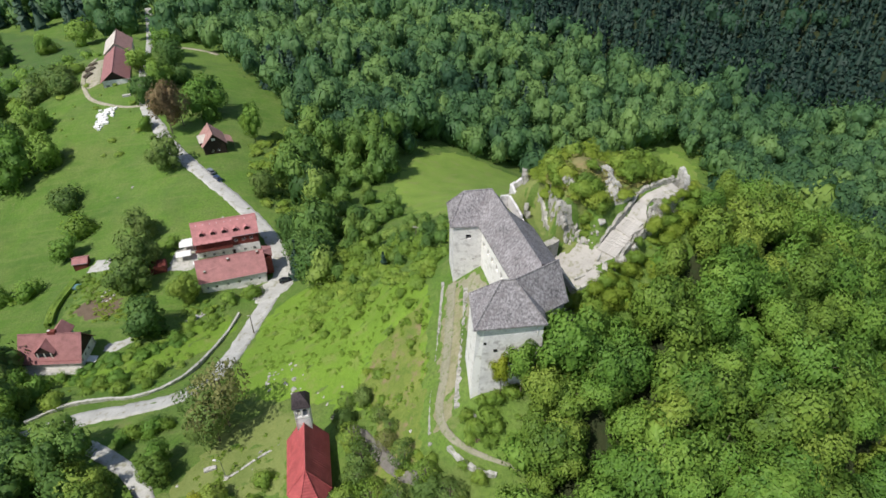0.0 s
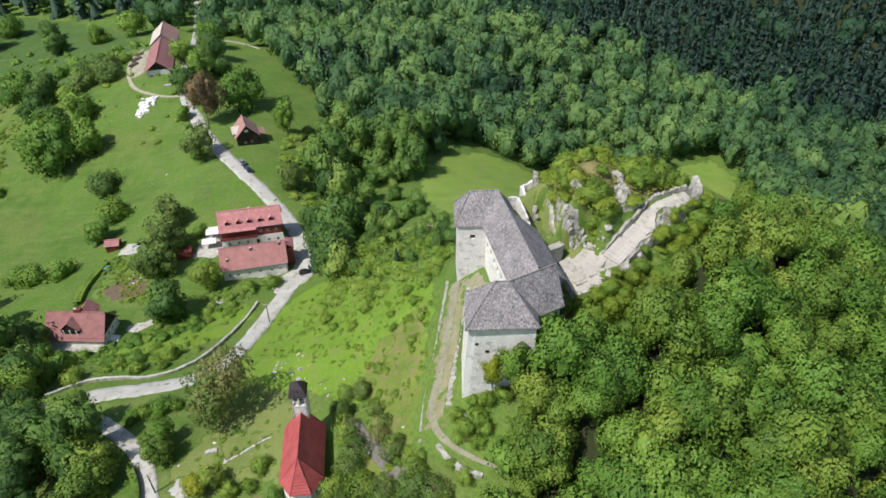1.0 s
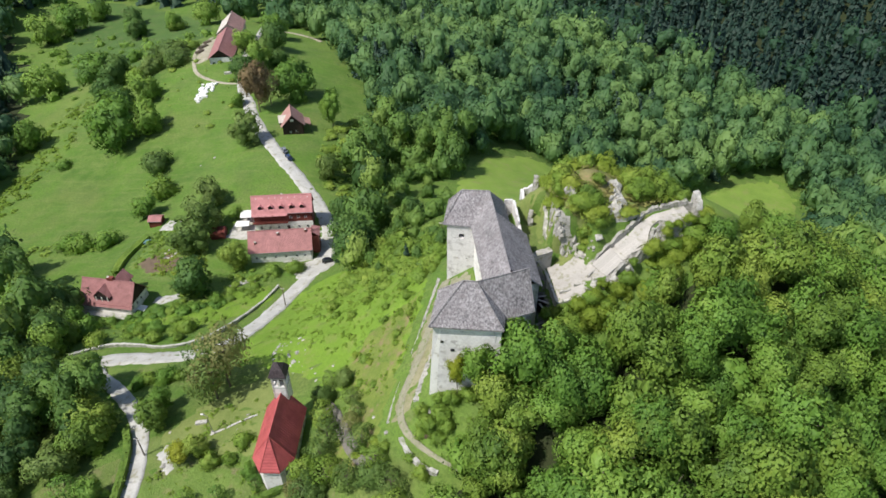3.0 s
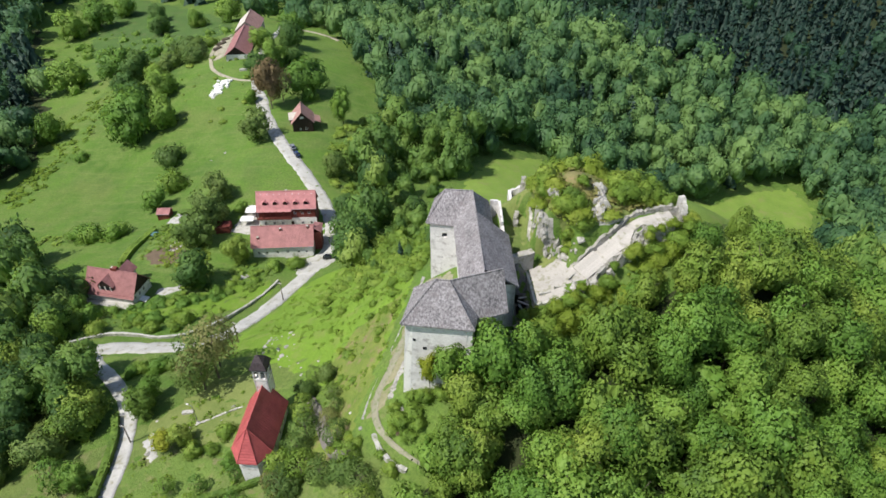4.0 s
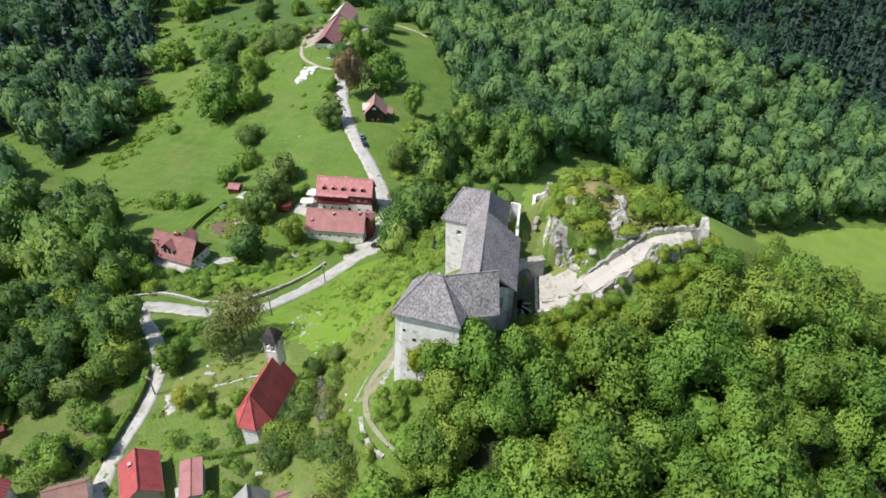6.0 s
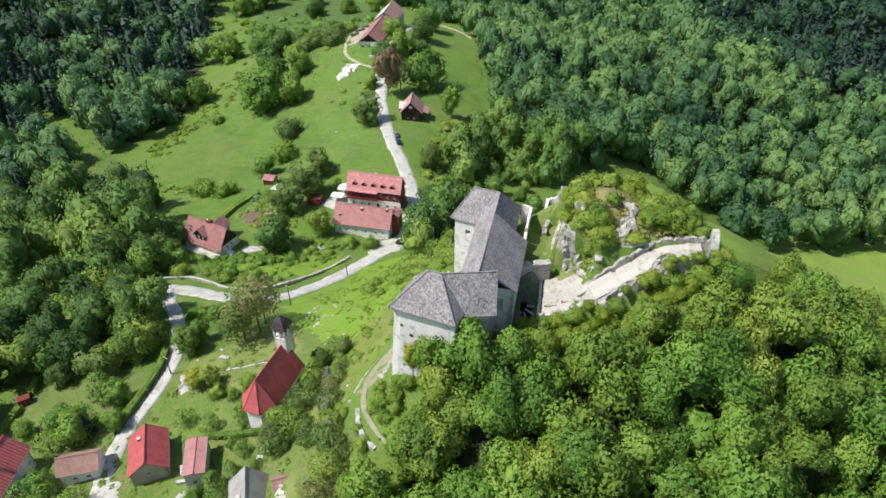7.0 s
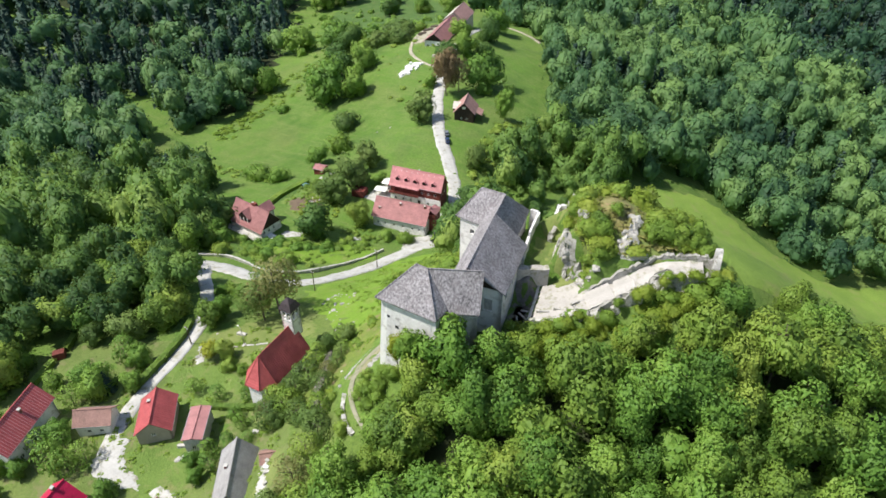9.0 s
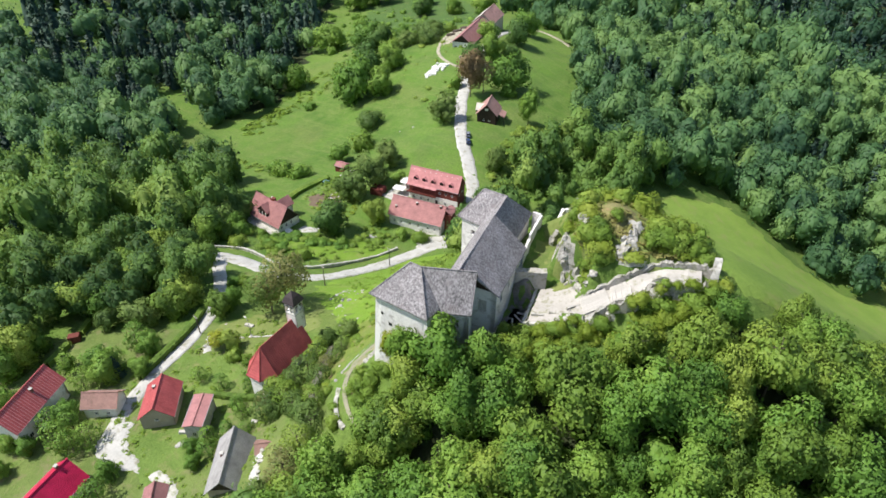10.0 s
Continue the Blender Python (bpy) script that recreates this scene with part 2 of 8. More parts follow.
LEAF = foliage("broad_leaves", ((0.05, 0.122, 0.026), (0.143, 0.275, 0.044), (0.266, 0.395, 0.069)), 0.32, 0.11, 0.36, 0.85)
LEAF_FRESH = foliage("fresh_leaves", ((0.064, 0.13, 0.025), (0.17, 0.275, 0.043), (0.3, 0.385, 0.068)), 0.3, fine=0.75)
LEAF_YELLOW = foliage("yellowing_leaves", ((0.12, 0.165, 0.017), (0.24, 0.29, 0.026), (0.37, 0.395, 0.04)))
LEAF_BROWN = foliage("copper_leaves", ((0.12, 0.09, 0.045), (0.23, 0.165, 0.085), (0.33, 0.27, 0.13)), 0.3)
LEAF_OLIVE = foliage("dusty_olive_leaves", ((0.058, 0.116, 0.028), (0.12, 0.2, 0.045), (0.21, 0.285, 0.075)), 0.28)
LEAF_DUSTY = foliage("dusty_brown_leaves", ((0.14, 0.155, 0.052), (0.245, 0.255, 0.09), (0.35, 0.355, 0.135)), 0.45)
LEAF_DEEP = foliage("deep_green_leaves", ((0.034, 0.084, 0.026), (0.084, 0.175, 0.042), (0.165, 0.265, 0.06)), 0.3, 0.11, 0.2, 0.8)
LEAF_MIXED = foliage("mixed_leaves", ((0.05, 0.112, 0.03), (0.138, 0.252, 0.054), (0.262, 0.365, 0.08)), 0.34, 0.09, 0.0, 0.6)
NEEDLE = foliage("dark_needles", ((0.02, 0.048, 0.034), (0.038, 0.08, 0.053), (0.066, 0.12, 0.068)), 0.2)
# bluish tones with lifted darks put distance haze into the leaf colour
WOODS = foliage("hazy_forest_leaves", ((0.036, 0.09, 0.045), (0.088, 0.185, 0.068), (0.175, 0.29, 0.086)), 0.32, 0.06, 0.0, 0.45)
BUSH = foliage("shrub_leaves", ((0.08, 0.15, 0.024), (0.172, 0.28, 0.04), (0.31, 0.395, 0.07)), 0.3, 0.2, 0.2)
SCRUB = foliage("sunny_knoll_scrub", ((0.13, 0.2, 0.026), (0.24, 0.335, 0.043), (0.37, 0.435, 0.075)), 0.45, 0.2, 0.2, 0.8)
DRY_TUFT = foliage("dry_grass_tufts", ((0.13, 0.15, 0.04), (0.23, 0.235, 0.07), (0.33, 0.3, 0.11)), 0.3, 0.15, 0.0)
TUFT = foliage("grass_tufts", ((0.115, 0.2, 0.026), (0.2, 0.32, 0.042), (0.3, 0.39, 0.07)), 0.5, 0.12, 0.0)


# ---- mesh helpers ----
def mesh_object(name, verts, faces, mat, parent=None, label="", smooth=False):
    me = bpy.data.meshes.new(name)
    me.from_pydata([tuple(v) for v in verts], [], faces)
    me.materials.append(mat)
    if smooth:
        me.polygons.foreach_set("use_smooth", [True] * len(me.polygons))
    me.update()
    ob = new(name, me)
    if parent is not None:
        ob.parent = parent
    if label:
        ob["label"] = label
    return ob


def part(name, bm, mat, parent=None, label="", bevel=0.0):
    if bevel:
        bmesh.ops.bevel(bm, geom=bm.edges[:], offset=bevel, segments=1, affect="EDGES", clamp_overlap=True)
    bmesh.ops.recalc_face_normals(bm, faces=bm.faces[:])
    me = bpy.data.meshes.new(name)
    bm.to_mesh(me)
    bm.free()
    me.materials.append(mat)
    ob = new(name, me)
    if parent is not None:
        ob.parent = parent
    if label:
        ob["label"] = label
    return ob


def box(bm, x0, x1, y0, y1, z0, z1, m=None):
    v = [bm.verts.new(p) for p in ((x0, y0, z0), (x1, y0, z0), (x1, y1, z0), (x0, y1, z0), (x0, y0, z1), (x1, y0, z1), (x1, y1, z1), (x0, y1, z1))]
    for f in ((0, 3, 2, 1), (4, 5, 6, 7), (0, 1, 5, 4), (1, 2, 6, 5), (2, 3, 7, 6), (3, 0, 4, 7)):
        bm.faces.new([v[i] for i in f])
    if m is not None:
        bmesh.ops.transform(bm, matrix=m, verts=v)
    return bm


def boxed(x0, x1, y0, y1, z0, z1, m=None):
    return box(bmesh.new(), x0, x1, y0, y1, z0, z1, m)


def prism(bm, corners, down):
    """A slab: a polygon in space and its copy, moved by the vector down."""
    a = [bm.verts.new(c) for c in corners]
    b = [bm.verts.new(Vector(c) + Vector(down)) for c in corners]
    n = len(a)
    bm.faces.new(a)
    bm.faces.new(b[::-1])
    for i in range(n):
        j = (i + 1) % n
        bm.faces.new((a[j], a[i], b[i], b[j]))
    return bm


def thing(name, label, category, m=None, group="", kind=""):
    ob = new(name)
    ob.empty_display_size = 0.5
    if m is not None:
        ob.matrix_world = m
    return tagged(ob, label, category, group, kind)


def tube(bm, a, b, r0, r1, sides=6):
    a, b = Vector(a), Vector(b)
    q = (b - a).to_track_quat("Z", "Y")
    lo = [bm.verts.new(a + q @ Vector((r0 * math.cos(k * math.tau / sides), r0 * math.sin(k * math.tau / sides), 0))) for k in range(sides)]
    hi = [bm.verts.new(b + q @ Vector((r1 * math.cos(k * math.tau / sides), r1 * math.sin(k * math.tau / sides), 0))) for k in range(sides)]
    for k in range(sides):
        bm.faces.new((lo[k], lo[(k + 1) % sides], hi[(k + 1) % sides], hi[k]))
    bm.faces.new(lo[::-1])
    bm.faces.new(hi)
    return bm


# ---- land ----
VILLAGE = [
    (-149, 255, -4), (-126, 191, -14), (-119, 164, -13), (-91, 203, -2), (-49, 155, -9), (-50, 126, -4),
    (-66, 103, 1), (-82, 143, -9), (-98, 128, -8.6), (-74, 88, 4.5), (-47.5, 73, 12), (-25, 68, 16.3),
    (-17.8, 55, 15.5), (-36, 96, 12.5), (-40, 38, 11), (-60, 35, 9), (-88, 60, 6),
]
CASTLE_HILL = [
    (-17, 90, 23), (-12, 76, 25.5), (-7, 64, 26.5), (-1.4, 66, 32), (11, 59.6, 35), (4.8, 69.7, 38.8),
    (1.3, 98, 40.3), (24.3, 107.2, 61.0), (27.4, 108.4, 63.2), (31.5, 108, 59.2), (34, 113, 58.0), (46, 106, 57), (29, 101.5, 57), (33, 102.5, 57), (36.5, 104, 57.6), (23.6, 104.0, 59.6),
    (20, 89, 46.5), (26, 91, 48.5), (39, 97, 52), (34, 92.5, 49),
    (57, 98, 47), (57, 86, 41), (41, 70, 39), (18, 58, 33), (70, 88, 36), (10, 118, 44),
    (30, 135, 42), (66, 176, 10),
]
VALLEY = [
    (52, 278, -50), (17, 279, -36), (127, 328, -65), (-40, 200, -12), (-22, 305, -26), (28, 365, -33),
    (-60, 321, -18), (-30, 472, -32), (163, 412, -60), (-129, 340, -9), (-77, 278, -9.5), (-160, 147, -21),
    (-208, 212, -26), (-221, 302, -14), (-318, 349, -32), (-152, 295, 3), (-20, 155, 5),
]
FAR_HILLS = [
    (0, 0, 8), (80, 20, 5), (-120, 0, 0), (150, 100, -15), (300, 600, -80), (0, 750, -20),
    (-350, 650, 10), (-500, 250, -10), (250, 250, -70), (-250, 60, -15), (600, 900, 60), (0, -300, -40),
    (700, 200, -60),
]
SPOTS = np.array(VILLAGE + CASTLE_HILL + VALLEY + FAR_HILLS, float)


# the rampart walk's middle line: plan place, height and width
WALK_LINE = [(30.6, 94.6, 50.0, 4.0), (33.8, 97.7, 52.3, 3.9), (36.1, 98.9, 54.2, 4.0), (37.2, 101.2, 55.5, 2.6), (38.4, 102.9, 56.2, 1.9), (40.4, 103.9, 57.1, 2.2), (42.6, 103.8, 57.7, 5.0), (45.2, 104.8, 57.9, 4.2)]
WALK_BED = np.array([[p + (q - p) * f for p, q in zip(a, b)] for a, b in zip(WALK_LINE, WALK_LINE[1:]) for f in np.arange(0, 1, 0.2)] + [WALK_LINE[-1]])


def ease(w):
    w = np.clip(w, 0, 1)
    return w * w * (3 - 2 * w)


def bend(r2):
    return 0.5 * r2 * np.log(r2 + 1e-9)


def land_weights(lam=30.0):
    k = len(SPOTS)
    p = np.c_[np.ones(k), SPOTS[:, :2]]
    d = ((SPOTS[:, None, :2] - SPOTS[None, :, :2]) ** 2).sum(-1)
    a = np.zeros((k + 3, k + 3))
    a[:k, :k] = bend(d) + lam * np.eye(k)
    a[:k, k:], a[k:, :k] = p, p.T
    return np.linalg.solve(a, np.r_[SPOTS[:, 2], 0, 0, 0])


LAND = land_weights()


def height(x, y):
    """The land's height, a smooth sheet over the spot heights that levels out far away."""
    x, y = np.asarray(x, float), np.asarray(y, float)
    d = (x[..., None] - SPOTS[:, 0]) ** 2 + (y[..., None] - SPOTS[:, 1]) ** 2
    z = bend(d) @ LAND[:-3] + LAND[-3] + LAND[-2] * x + LAND[-1] * y
    w = np.clip((np.hypot(x, y - 300) - 650) / 500, 0, 1)
    w = w * w * (3 - 2 * w)
    z = z * (1 - w) + 25 * w
    # the levelled plot of the village house
    away = np.hypot(np.maximum(np.abs(x + 105.6) - 10.0, 0), np.maximum(np.abs(y - 120.0) - 5.6, 0))
    w = np.clip(1 - away / 6.5, 0, 1)
    w = w * w * (3 - 2 * w)
    z = z * (1 - w) - 8.55 * w
    # the castle's terrace, the pit between it and the palace, and the grassy ward
    a, b = 0.347 * (x - 20.7) - 0.938 * (y - 96.6), 0.938 * (x - 20.7) + 0.347 * (y - 96.6)
    w = ease(1 - np.hypot(np.maximum(np.abs(a - 4.2) - 5.4, 0), np.maximum(np.abs(b - 3.4) - 3.6, 0)) / 2.2)
    z = z * (1 - w) + (47.4 + 0.27 * np.clip(b, 0, 7)) * w
    w = ease(1 - np.hypot(np.maximum(np.abs(a - 7.4) - 3.6, 0), np.maximum(np.abs(b + 2.4) - 1.5, 0)) / 0.9)
    z = z * (1 - w) + 45.0 * w
    a, b = -0.157 * (x - 18.0) + 0.988 * (y - 102.5), 0.988 * (x - 18.0) + 0.157 * (y - 102.5)
    w = ease(1 - np.hypot(np.maximum(np.abs(a) - 5.0, 0), np.maximum(np.abs(b) - 1.6, 0)) / 2.0)
    z = z * (1 - w) + 50.0 * w
    # the bed of the rampart walk
    d = (x[..., None] - WALK_BED[:, 0]) ** 2 + (y[..., None] - WALK_BED[:, 1]) ** 2
    k = d.argmin(-1)
    w = ease(1 - np.maximum(np.sqrt(d.min(-1)) - WALK_BED[k, 3] / 2 - 0.2, 0) / 1.2)
    return z - w * np.maximum(z - (WALK_BED[k, 2] - 0.35), 0)


def hz(x, y):
    return float(height(x, y))


def spaced(lo, hi, step, far, grow=1.22):
    mid = list(np.arange(lo, hi, step))
    out, s, v = [], step, lo
    while v > -far:
        s *= grow
        v -= s
        out.append(v)
    up, s, v = [], step, mid[-1]
    while v < far:
        s *= grow
        v += s
        up.append(v)
    return np.array(out[::-1] + mid + up)


def build_ground():
    xs, ys = spaced(-250, 160, 2.0, 4200), spaced(20, 400, 2.0, 4200)
    # a closer net over the castle hill
    xs = np.r_[xs[xs < -3], np.arange(-2, 54, 0.9), xs[xs > 55]]
    ys = np.r_[ys[ys < 57], np.arange(58, 116, 0.9), ys[ys > 117]]
    gx, gy = np.meshgrid(xs, ys)
    gz = height(gx, gy)
    rng = np.random.default_rng(3)
    core = (np.abs(gx + 40) < 260) & (np.abs(gy - 200) < 230)
    gz = gz + core * rng.normal(0, 0.07, gz.shape)
    nx, ny = len(xs), len(ys)
    verts = np.c_[gx.ravel(), gy.ravel(), gz.ravel()]
    i = np.arange(nx * ny).reshape(ny, nx)
    faces = np.c_[i[:-1, :-1].ravel(), i[:-1, 1:].ravel(), i[1:, 1:].ravel(), i[1:, :-1].ravel()]
    ob = mesh_object("ground", verts.tolist(), faces.tolist(), GROUND, smooth=True)
    return tagged(ob, "green hilly meadow land with patchy grass", "ground", kind="structure")


build_ground()


def smooth_line(points, step=1.5):
    """Points along a Catmull-Rom curve through the given plan points."""
    p = [np.array(q, float) for q in points]
    p = [2 * p[0] - p[1]] + p + [2 * p[-1] - p[-2]]
    out = []
    for a, b, c, d in zip(p, p[1:], p[2:], p[3:]):
        k = max(2, int(np.linalg.norm(c - b) / step))
        for s in np.arange(k) / k:
            out.append(0.5 * (2 * b + (c - a) * s + (2 * a - 5 * b + 4 * c - d) * s * s + (3 * b - a - 3 * c + d) * s ** 3))
    out.append(p[-2])
    return np.array(out)


def strip(name, points, width, mat, label, category, lift=0.16, cross=4, wobble=0.12, seed=1):
    """A road or path draped on the land, its rims turned down into the ground."""
    rng = np.random.default_rng(seed)
    c = smooth_line(points)
    tan = np.gradient(c[:, :2], axis=0)
    tan /= np.linalg.norm(tan, axis=1)[:, None]
    nor = np.c_[-tan[:, 1], tan[:, 0]]
    wid = np.full(len(c), width) if np.isscalar(width) else np.interp(np.linspace(0, 1, len(c)), np.linspace(0, 1, len(width)), width)
    offs = np.linspace(-0.5, 0.5, cross + 1)
    rows = []
    for k in range(len(c)):
        w = wid[k] * (1 + rng.normal(0, wobble * 0.5, 2))
        row = [(*(c[k, :2] + nor[k] * (o * (w[0] if o < 0 else w[1]))),) for o in (-0.54, *offs, 0.54)]
        rows.append(row)
    pts = np.array(rows)
    z = height(pts[..., 0], pts[..., 1]) + lift
    z[:, 0] -= lift + 0.3
    z[:, -1] -= lift + 0.3
    m = pts.shape[1]
    verts = np.c_[pts.reshape(-1, 2), z.ravel()]
    faces = [(r * m + q, r * m + q + 1, (r + 1) * m + q + 1, (r + 1) * m + q) for r in range(len(c) - 1) for q in range(m - 1)]
    ob = mesh_object(name, verts.tolist(), faces, mat, smooth=True)
    return tagged(ob, label, category, kind="structure")


def inside(poly, x, y):
    """Whether points lie in a polygon of the plan."""
    x, y = np.asarray(x, float), np.asarray(y, float)
    r = np.zeros(x.shape, bool)
    for (x0, y0), (x1, y1) in zip(poly, poly[1:] + poly[:1]):
        if y0 != y1:
            r ^= ((y0 > y) != (y1 > y)) & (x < (x1 - x0) * (y - y0) / (y1 - y0) + x0)
    return r


def patch(name, poly, mat, label, category, lift=0.1, step=1.5, seed=1):
    """A piece of the ground's cover inside a plan polygon, draped on the land."""
    a = np.array(poly, float)
    xs, ys = np.arange(a[:, 0].min(), a[:, 0].max() + step, step), np.arange(a[:, 1].min(), a[:, 1].max() + step, step)
    gx, gy = np.meshgrid(xs, ys)
    rng = np.random.default_rng(seed)
    jx, jy = gx + rng.normal(0, step * 0.25, gx.shape), gy + rng.normal(0, step * 0.25, gy.shape)
    ok = inside(poly, jx, jy)
    z = height(jx, jy) + np.where(ok, lift, -0.5)
    i = np.arange(gx.size).reshape(gx.shape)
    keep = (ok[:-1, :-1].astype(int) + ok[:-1, 1:] + ok[1:, 1:] + ok[1:, :-1]) > 0
    quads = np.stack([i[:-1, :-1], i[:-1, 1:], i[1:, 1:], i[1:, :-1]], -1)[keep]
    used, inv = np.unique(quads, return_inverse=True)
    verts = np.c_[jx.ravel(), jy.ravel(), z.ravel()][used]
    ob = mesh_object(name, verts.tolist(), inv.reshape(-1, 4).tolist(), mat, smooth=True)
    return tagged(ob, label, category, kind="structure")


# ---- roads, paths and lawns ----
MAIN_ROAD = [(-125, 78), (-110, 84), (-94, 90.8), (-83.5, 94.5), (-73, 96), (-63.0, 98.8), (-56.6, 107), (-55.6, 120), (-54.6, 135), (-53.2, 145), (-51.8, 157), (-54, 168), (-58.5, 177),
             (-66, 186.5), (-75, 195), (-84.5, 203), (-94, 212.5), (-112, 234.5), (-121, 248), (-131, 263), (-143, 296), (-156, 331), (-172, 372), (-188, 413), (-206, 459)]
LOWER_ROAD = [(-90, 91.5), (-82, 86.5), (-72, 81), (-61.5, 73.2), (-56, 66), (-53, 59.5), (-51.2, 53), (-48, 45), (-44.5, 39), (-41, 34.5)]
CASTLE_PATH = [(1.8, 97), (1.3, 90), (0.9, 83.5), (0.2, 76), (-0.7, 71), (0.6, 66.5), (4.2, 62.8), (9.6, 60), (15, 58.5)]
strip("road", MAIN_ROAD, [5.6, 5.6, 5.4, 5.2, 5.0, 5.2, 5.4, 4.4, 3.4, 3.0, 3.2, 4.0, 4.6], GRAVEL, "pale dusty gravel village road", "road", seed=2)
strip("lower_road", LOWER_ROAD, [4.2, 3.4, 3.5, 3.4, 3.6], GRAVEL, "narrow pale gravel lane beside a hedge", "road", 0.2, seed=3)
strip("castle_path", CASTLE_PATH, [1.7, 1.7, 1.6, 1.6, 1.5, 1.2, 0.8, 0.5, 0.4], DIRT, "trodden earth path up to the castle", "path", 0.14, seed=4)
strip("gully_track", [(-22, 81), (-18, 77), (-14, 72.3), (-8, 64.5), (-4, 61.5), (0, 58.9)], [1.2, 1.6, 2.4, 2.2, 1.8, 1.2], GULLY, "bare stony grey gully track", "path", 0.2, seed=5)
strip("farm_track", [(-131, 264), (-141.5, 263.6), (-155.6, 268.9), (-164, 277.8), (-172, 294), (-179, 314), (-185, 334)], [1.0, 1.2, 1.8, 2.0, 2.0, 2.0, 1.6], PALE_DIRT, "pale rutted farm track", "path", 0.2, seed=6)
patch("farm_yard", [(-164, 279), (-169, 290), (-174, 304), (-181, 322), (-177, 331), (-171, 320), (-166, 306), (-162, 292), (-159, 283)], PALE_DIRT, "bare trodden farmyard ground", "yard", 0.16, 1.0, 102)
strip("field_path", [(-166, 361), (-148, 360), (-132.5, 355), (-125, 350)], 2.4, PALE_DIRT, "short pale field path", "path", 0.2, seed=7)
patch("gravel_yard", [(-45, 38), (-43.3, 33), (-40, 30.5), (-33, 32.2), (-27.5, 34.5), (-31, 36.5), (-37, 37), (-41, 41)], GRAVEL, "white gravel turning yard", "yard", 0.22, 0.8, 8)
patch("road_square", [(-60, 150), (-57, 144), (-50, 146), (-46.5, 153), (-47, 160), (-52, 170), (-57, 174), (-58, 165), (-55, 158)], GRAVEL, "pale gravel square beside the road", "yard", 0.2, 0.9, 9)
patch("castle_meadow", [(-52.4, 130), (-53.0, 118), (-53.4, 108), (-52, 99), (-48, 92), (-40, 90), (-30, 86.5), (-22, 83), (-13, 76.5), (-5, 72), (-2.5, 80), (-1.5, 98), (-7, 112), (-18, 122), (-28, 131), (-38, 147), (-46, 146), (-51, 139)],
      BRIGHT_GRASS, "bright green sunlit castle meadow", "meadow", 0.1, 2.0, 10)
patch("far_wood_floor", [(-200, 566), (-95, 514), (-36, 480), (40, 420), (170, 404), (390, 376), (560, 640), (350, 780), (-100, 720), (-300, 640)], SHADED_LITTER, "dark leaf litter below the far conifers", "leaf litter", 1.2, 10.0, 19)
patch("west_wood_floor", [(-300, 194), (-234, 188), (-226, 202), (-236, 230), (-262, 244), (-274, 280), (-312, 317), (-365, 366), (-420, 430), (-520, 500), (-600, 400), (-600, 330), (-340, 160)], SHADED_LITTER, "dark leaf litter below the western conifers", "leaf litter", 1.2, 10.0, 20)
patch("wood_floor", [(12, 57), (16, 63), (24, 73), (32, 81), (42, 91), (52, 103), (64, 115), (92, 143), (110, 100), (80, 55), (50, 36), (8, 36), (6, 48)], SHADED_LITTER, "leaf litter below the castle wood, darkened as shade", "wood floor", 0.12, 2.0, 100)
patch("orchard_ground", [(-55, 70), (-62, 62), (-84, 46), (-84, 28), (-66, 10), (-20, 14), (-3, 37), (0, 52), (-10, 60), (-16, 66), (-29, 65), (-40, 66)], ORCHARD_GRASS, "dull green orchard grass round the hamlet", "grass", 0.09, 1.6, 101)
patch("chapel_lawn", [(-46, 62), (-52, 58), (-44, 47), (-38, 49), (-30, 56), (-30, 62), (-38, 66)], LAWN, "bright green lawn below the chapel", "lawn", 0.12, 1.2, 11)
patch("house_lawn", [(-34, 50), (-44, 44), (-34, 34), (-22, 33), (-18, 40), (-26, 47)], LAWN, "mown green lawn round a small house", "lawn", 0.1, 1.2, 12)
patch("path_verge", [(0.4, 97.6), (3.6, 95.8), (3.9, 88), (3.6, 82), (2.6, 75), (1.9, 70), (0.6, 67.0), (-1.8, 67.4), (-1.7, 72.5), (-0.9, 79.8), (-0.2, 89.6)], VERGE, "worn grassy earth beside the castle path", "yard", 0.11, 0.8, 21)
patch("palace_court", [(2.4, 96.6), (7.0, 96.4), (9.6, 88), (11.5, 81.5), (5, 79.5), (4.2, 86), (4.2, 93)], DIRT, "bare trodden court before the palace", "yard", 0.16, 0.8, 16)
patch("hill_grass", [(8, 110), (14, 104), (20, 99), (30, 101), (40, 106), (47, 109), (42, 118), (30, 126), (16, 122)], PALE_GRASS, "dry grass on the rocky castle knoll", "grass", 0.15, 1.5, 13)
patch("slope_grass", [(-15, 94), (-3, 99), (-2.6, 84), (-3, 66), (-8, 60), (-14, 62), (-13, 76), (-17, 86)], ROUGH_GRASS, "rough stony grass on the castle slope", "grass", 0.13, 1.6, 17)
patch("chapel_grass", [(-54, 68), (-47, 82), (-36, 90), (-29, 82), (-30, 66), (-40, 66.5), (-48, 63)], PALE_GRASS, "dry yellowish grass beside the chapel", "grass", 0.11, 1.6, 18)
patch("rubble_court", [(17.4, 94.4), (20.6, 95), (22.2, 91), (24.0, 86), (23.6, 80), (20.4, 80), (20.6, 84)], GULLY, "dark rubble court behind the palace", "yard", 0.14, 0.7, 19)
patch("upper_pasture", [(-330, 432), (-290, 425), (-250, 408), (-215, 388), (-196, 350), (-190, 315), (-200, 292), (-222, 284), (-250, 292), (-285, 330), (-325, 375)], CLOUD_SHADED_PASTURE, "pasture behind the scrub, painted dark as cloud shade", "pasture", 0.15, 3.0, 31)
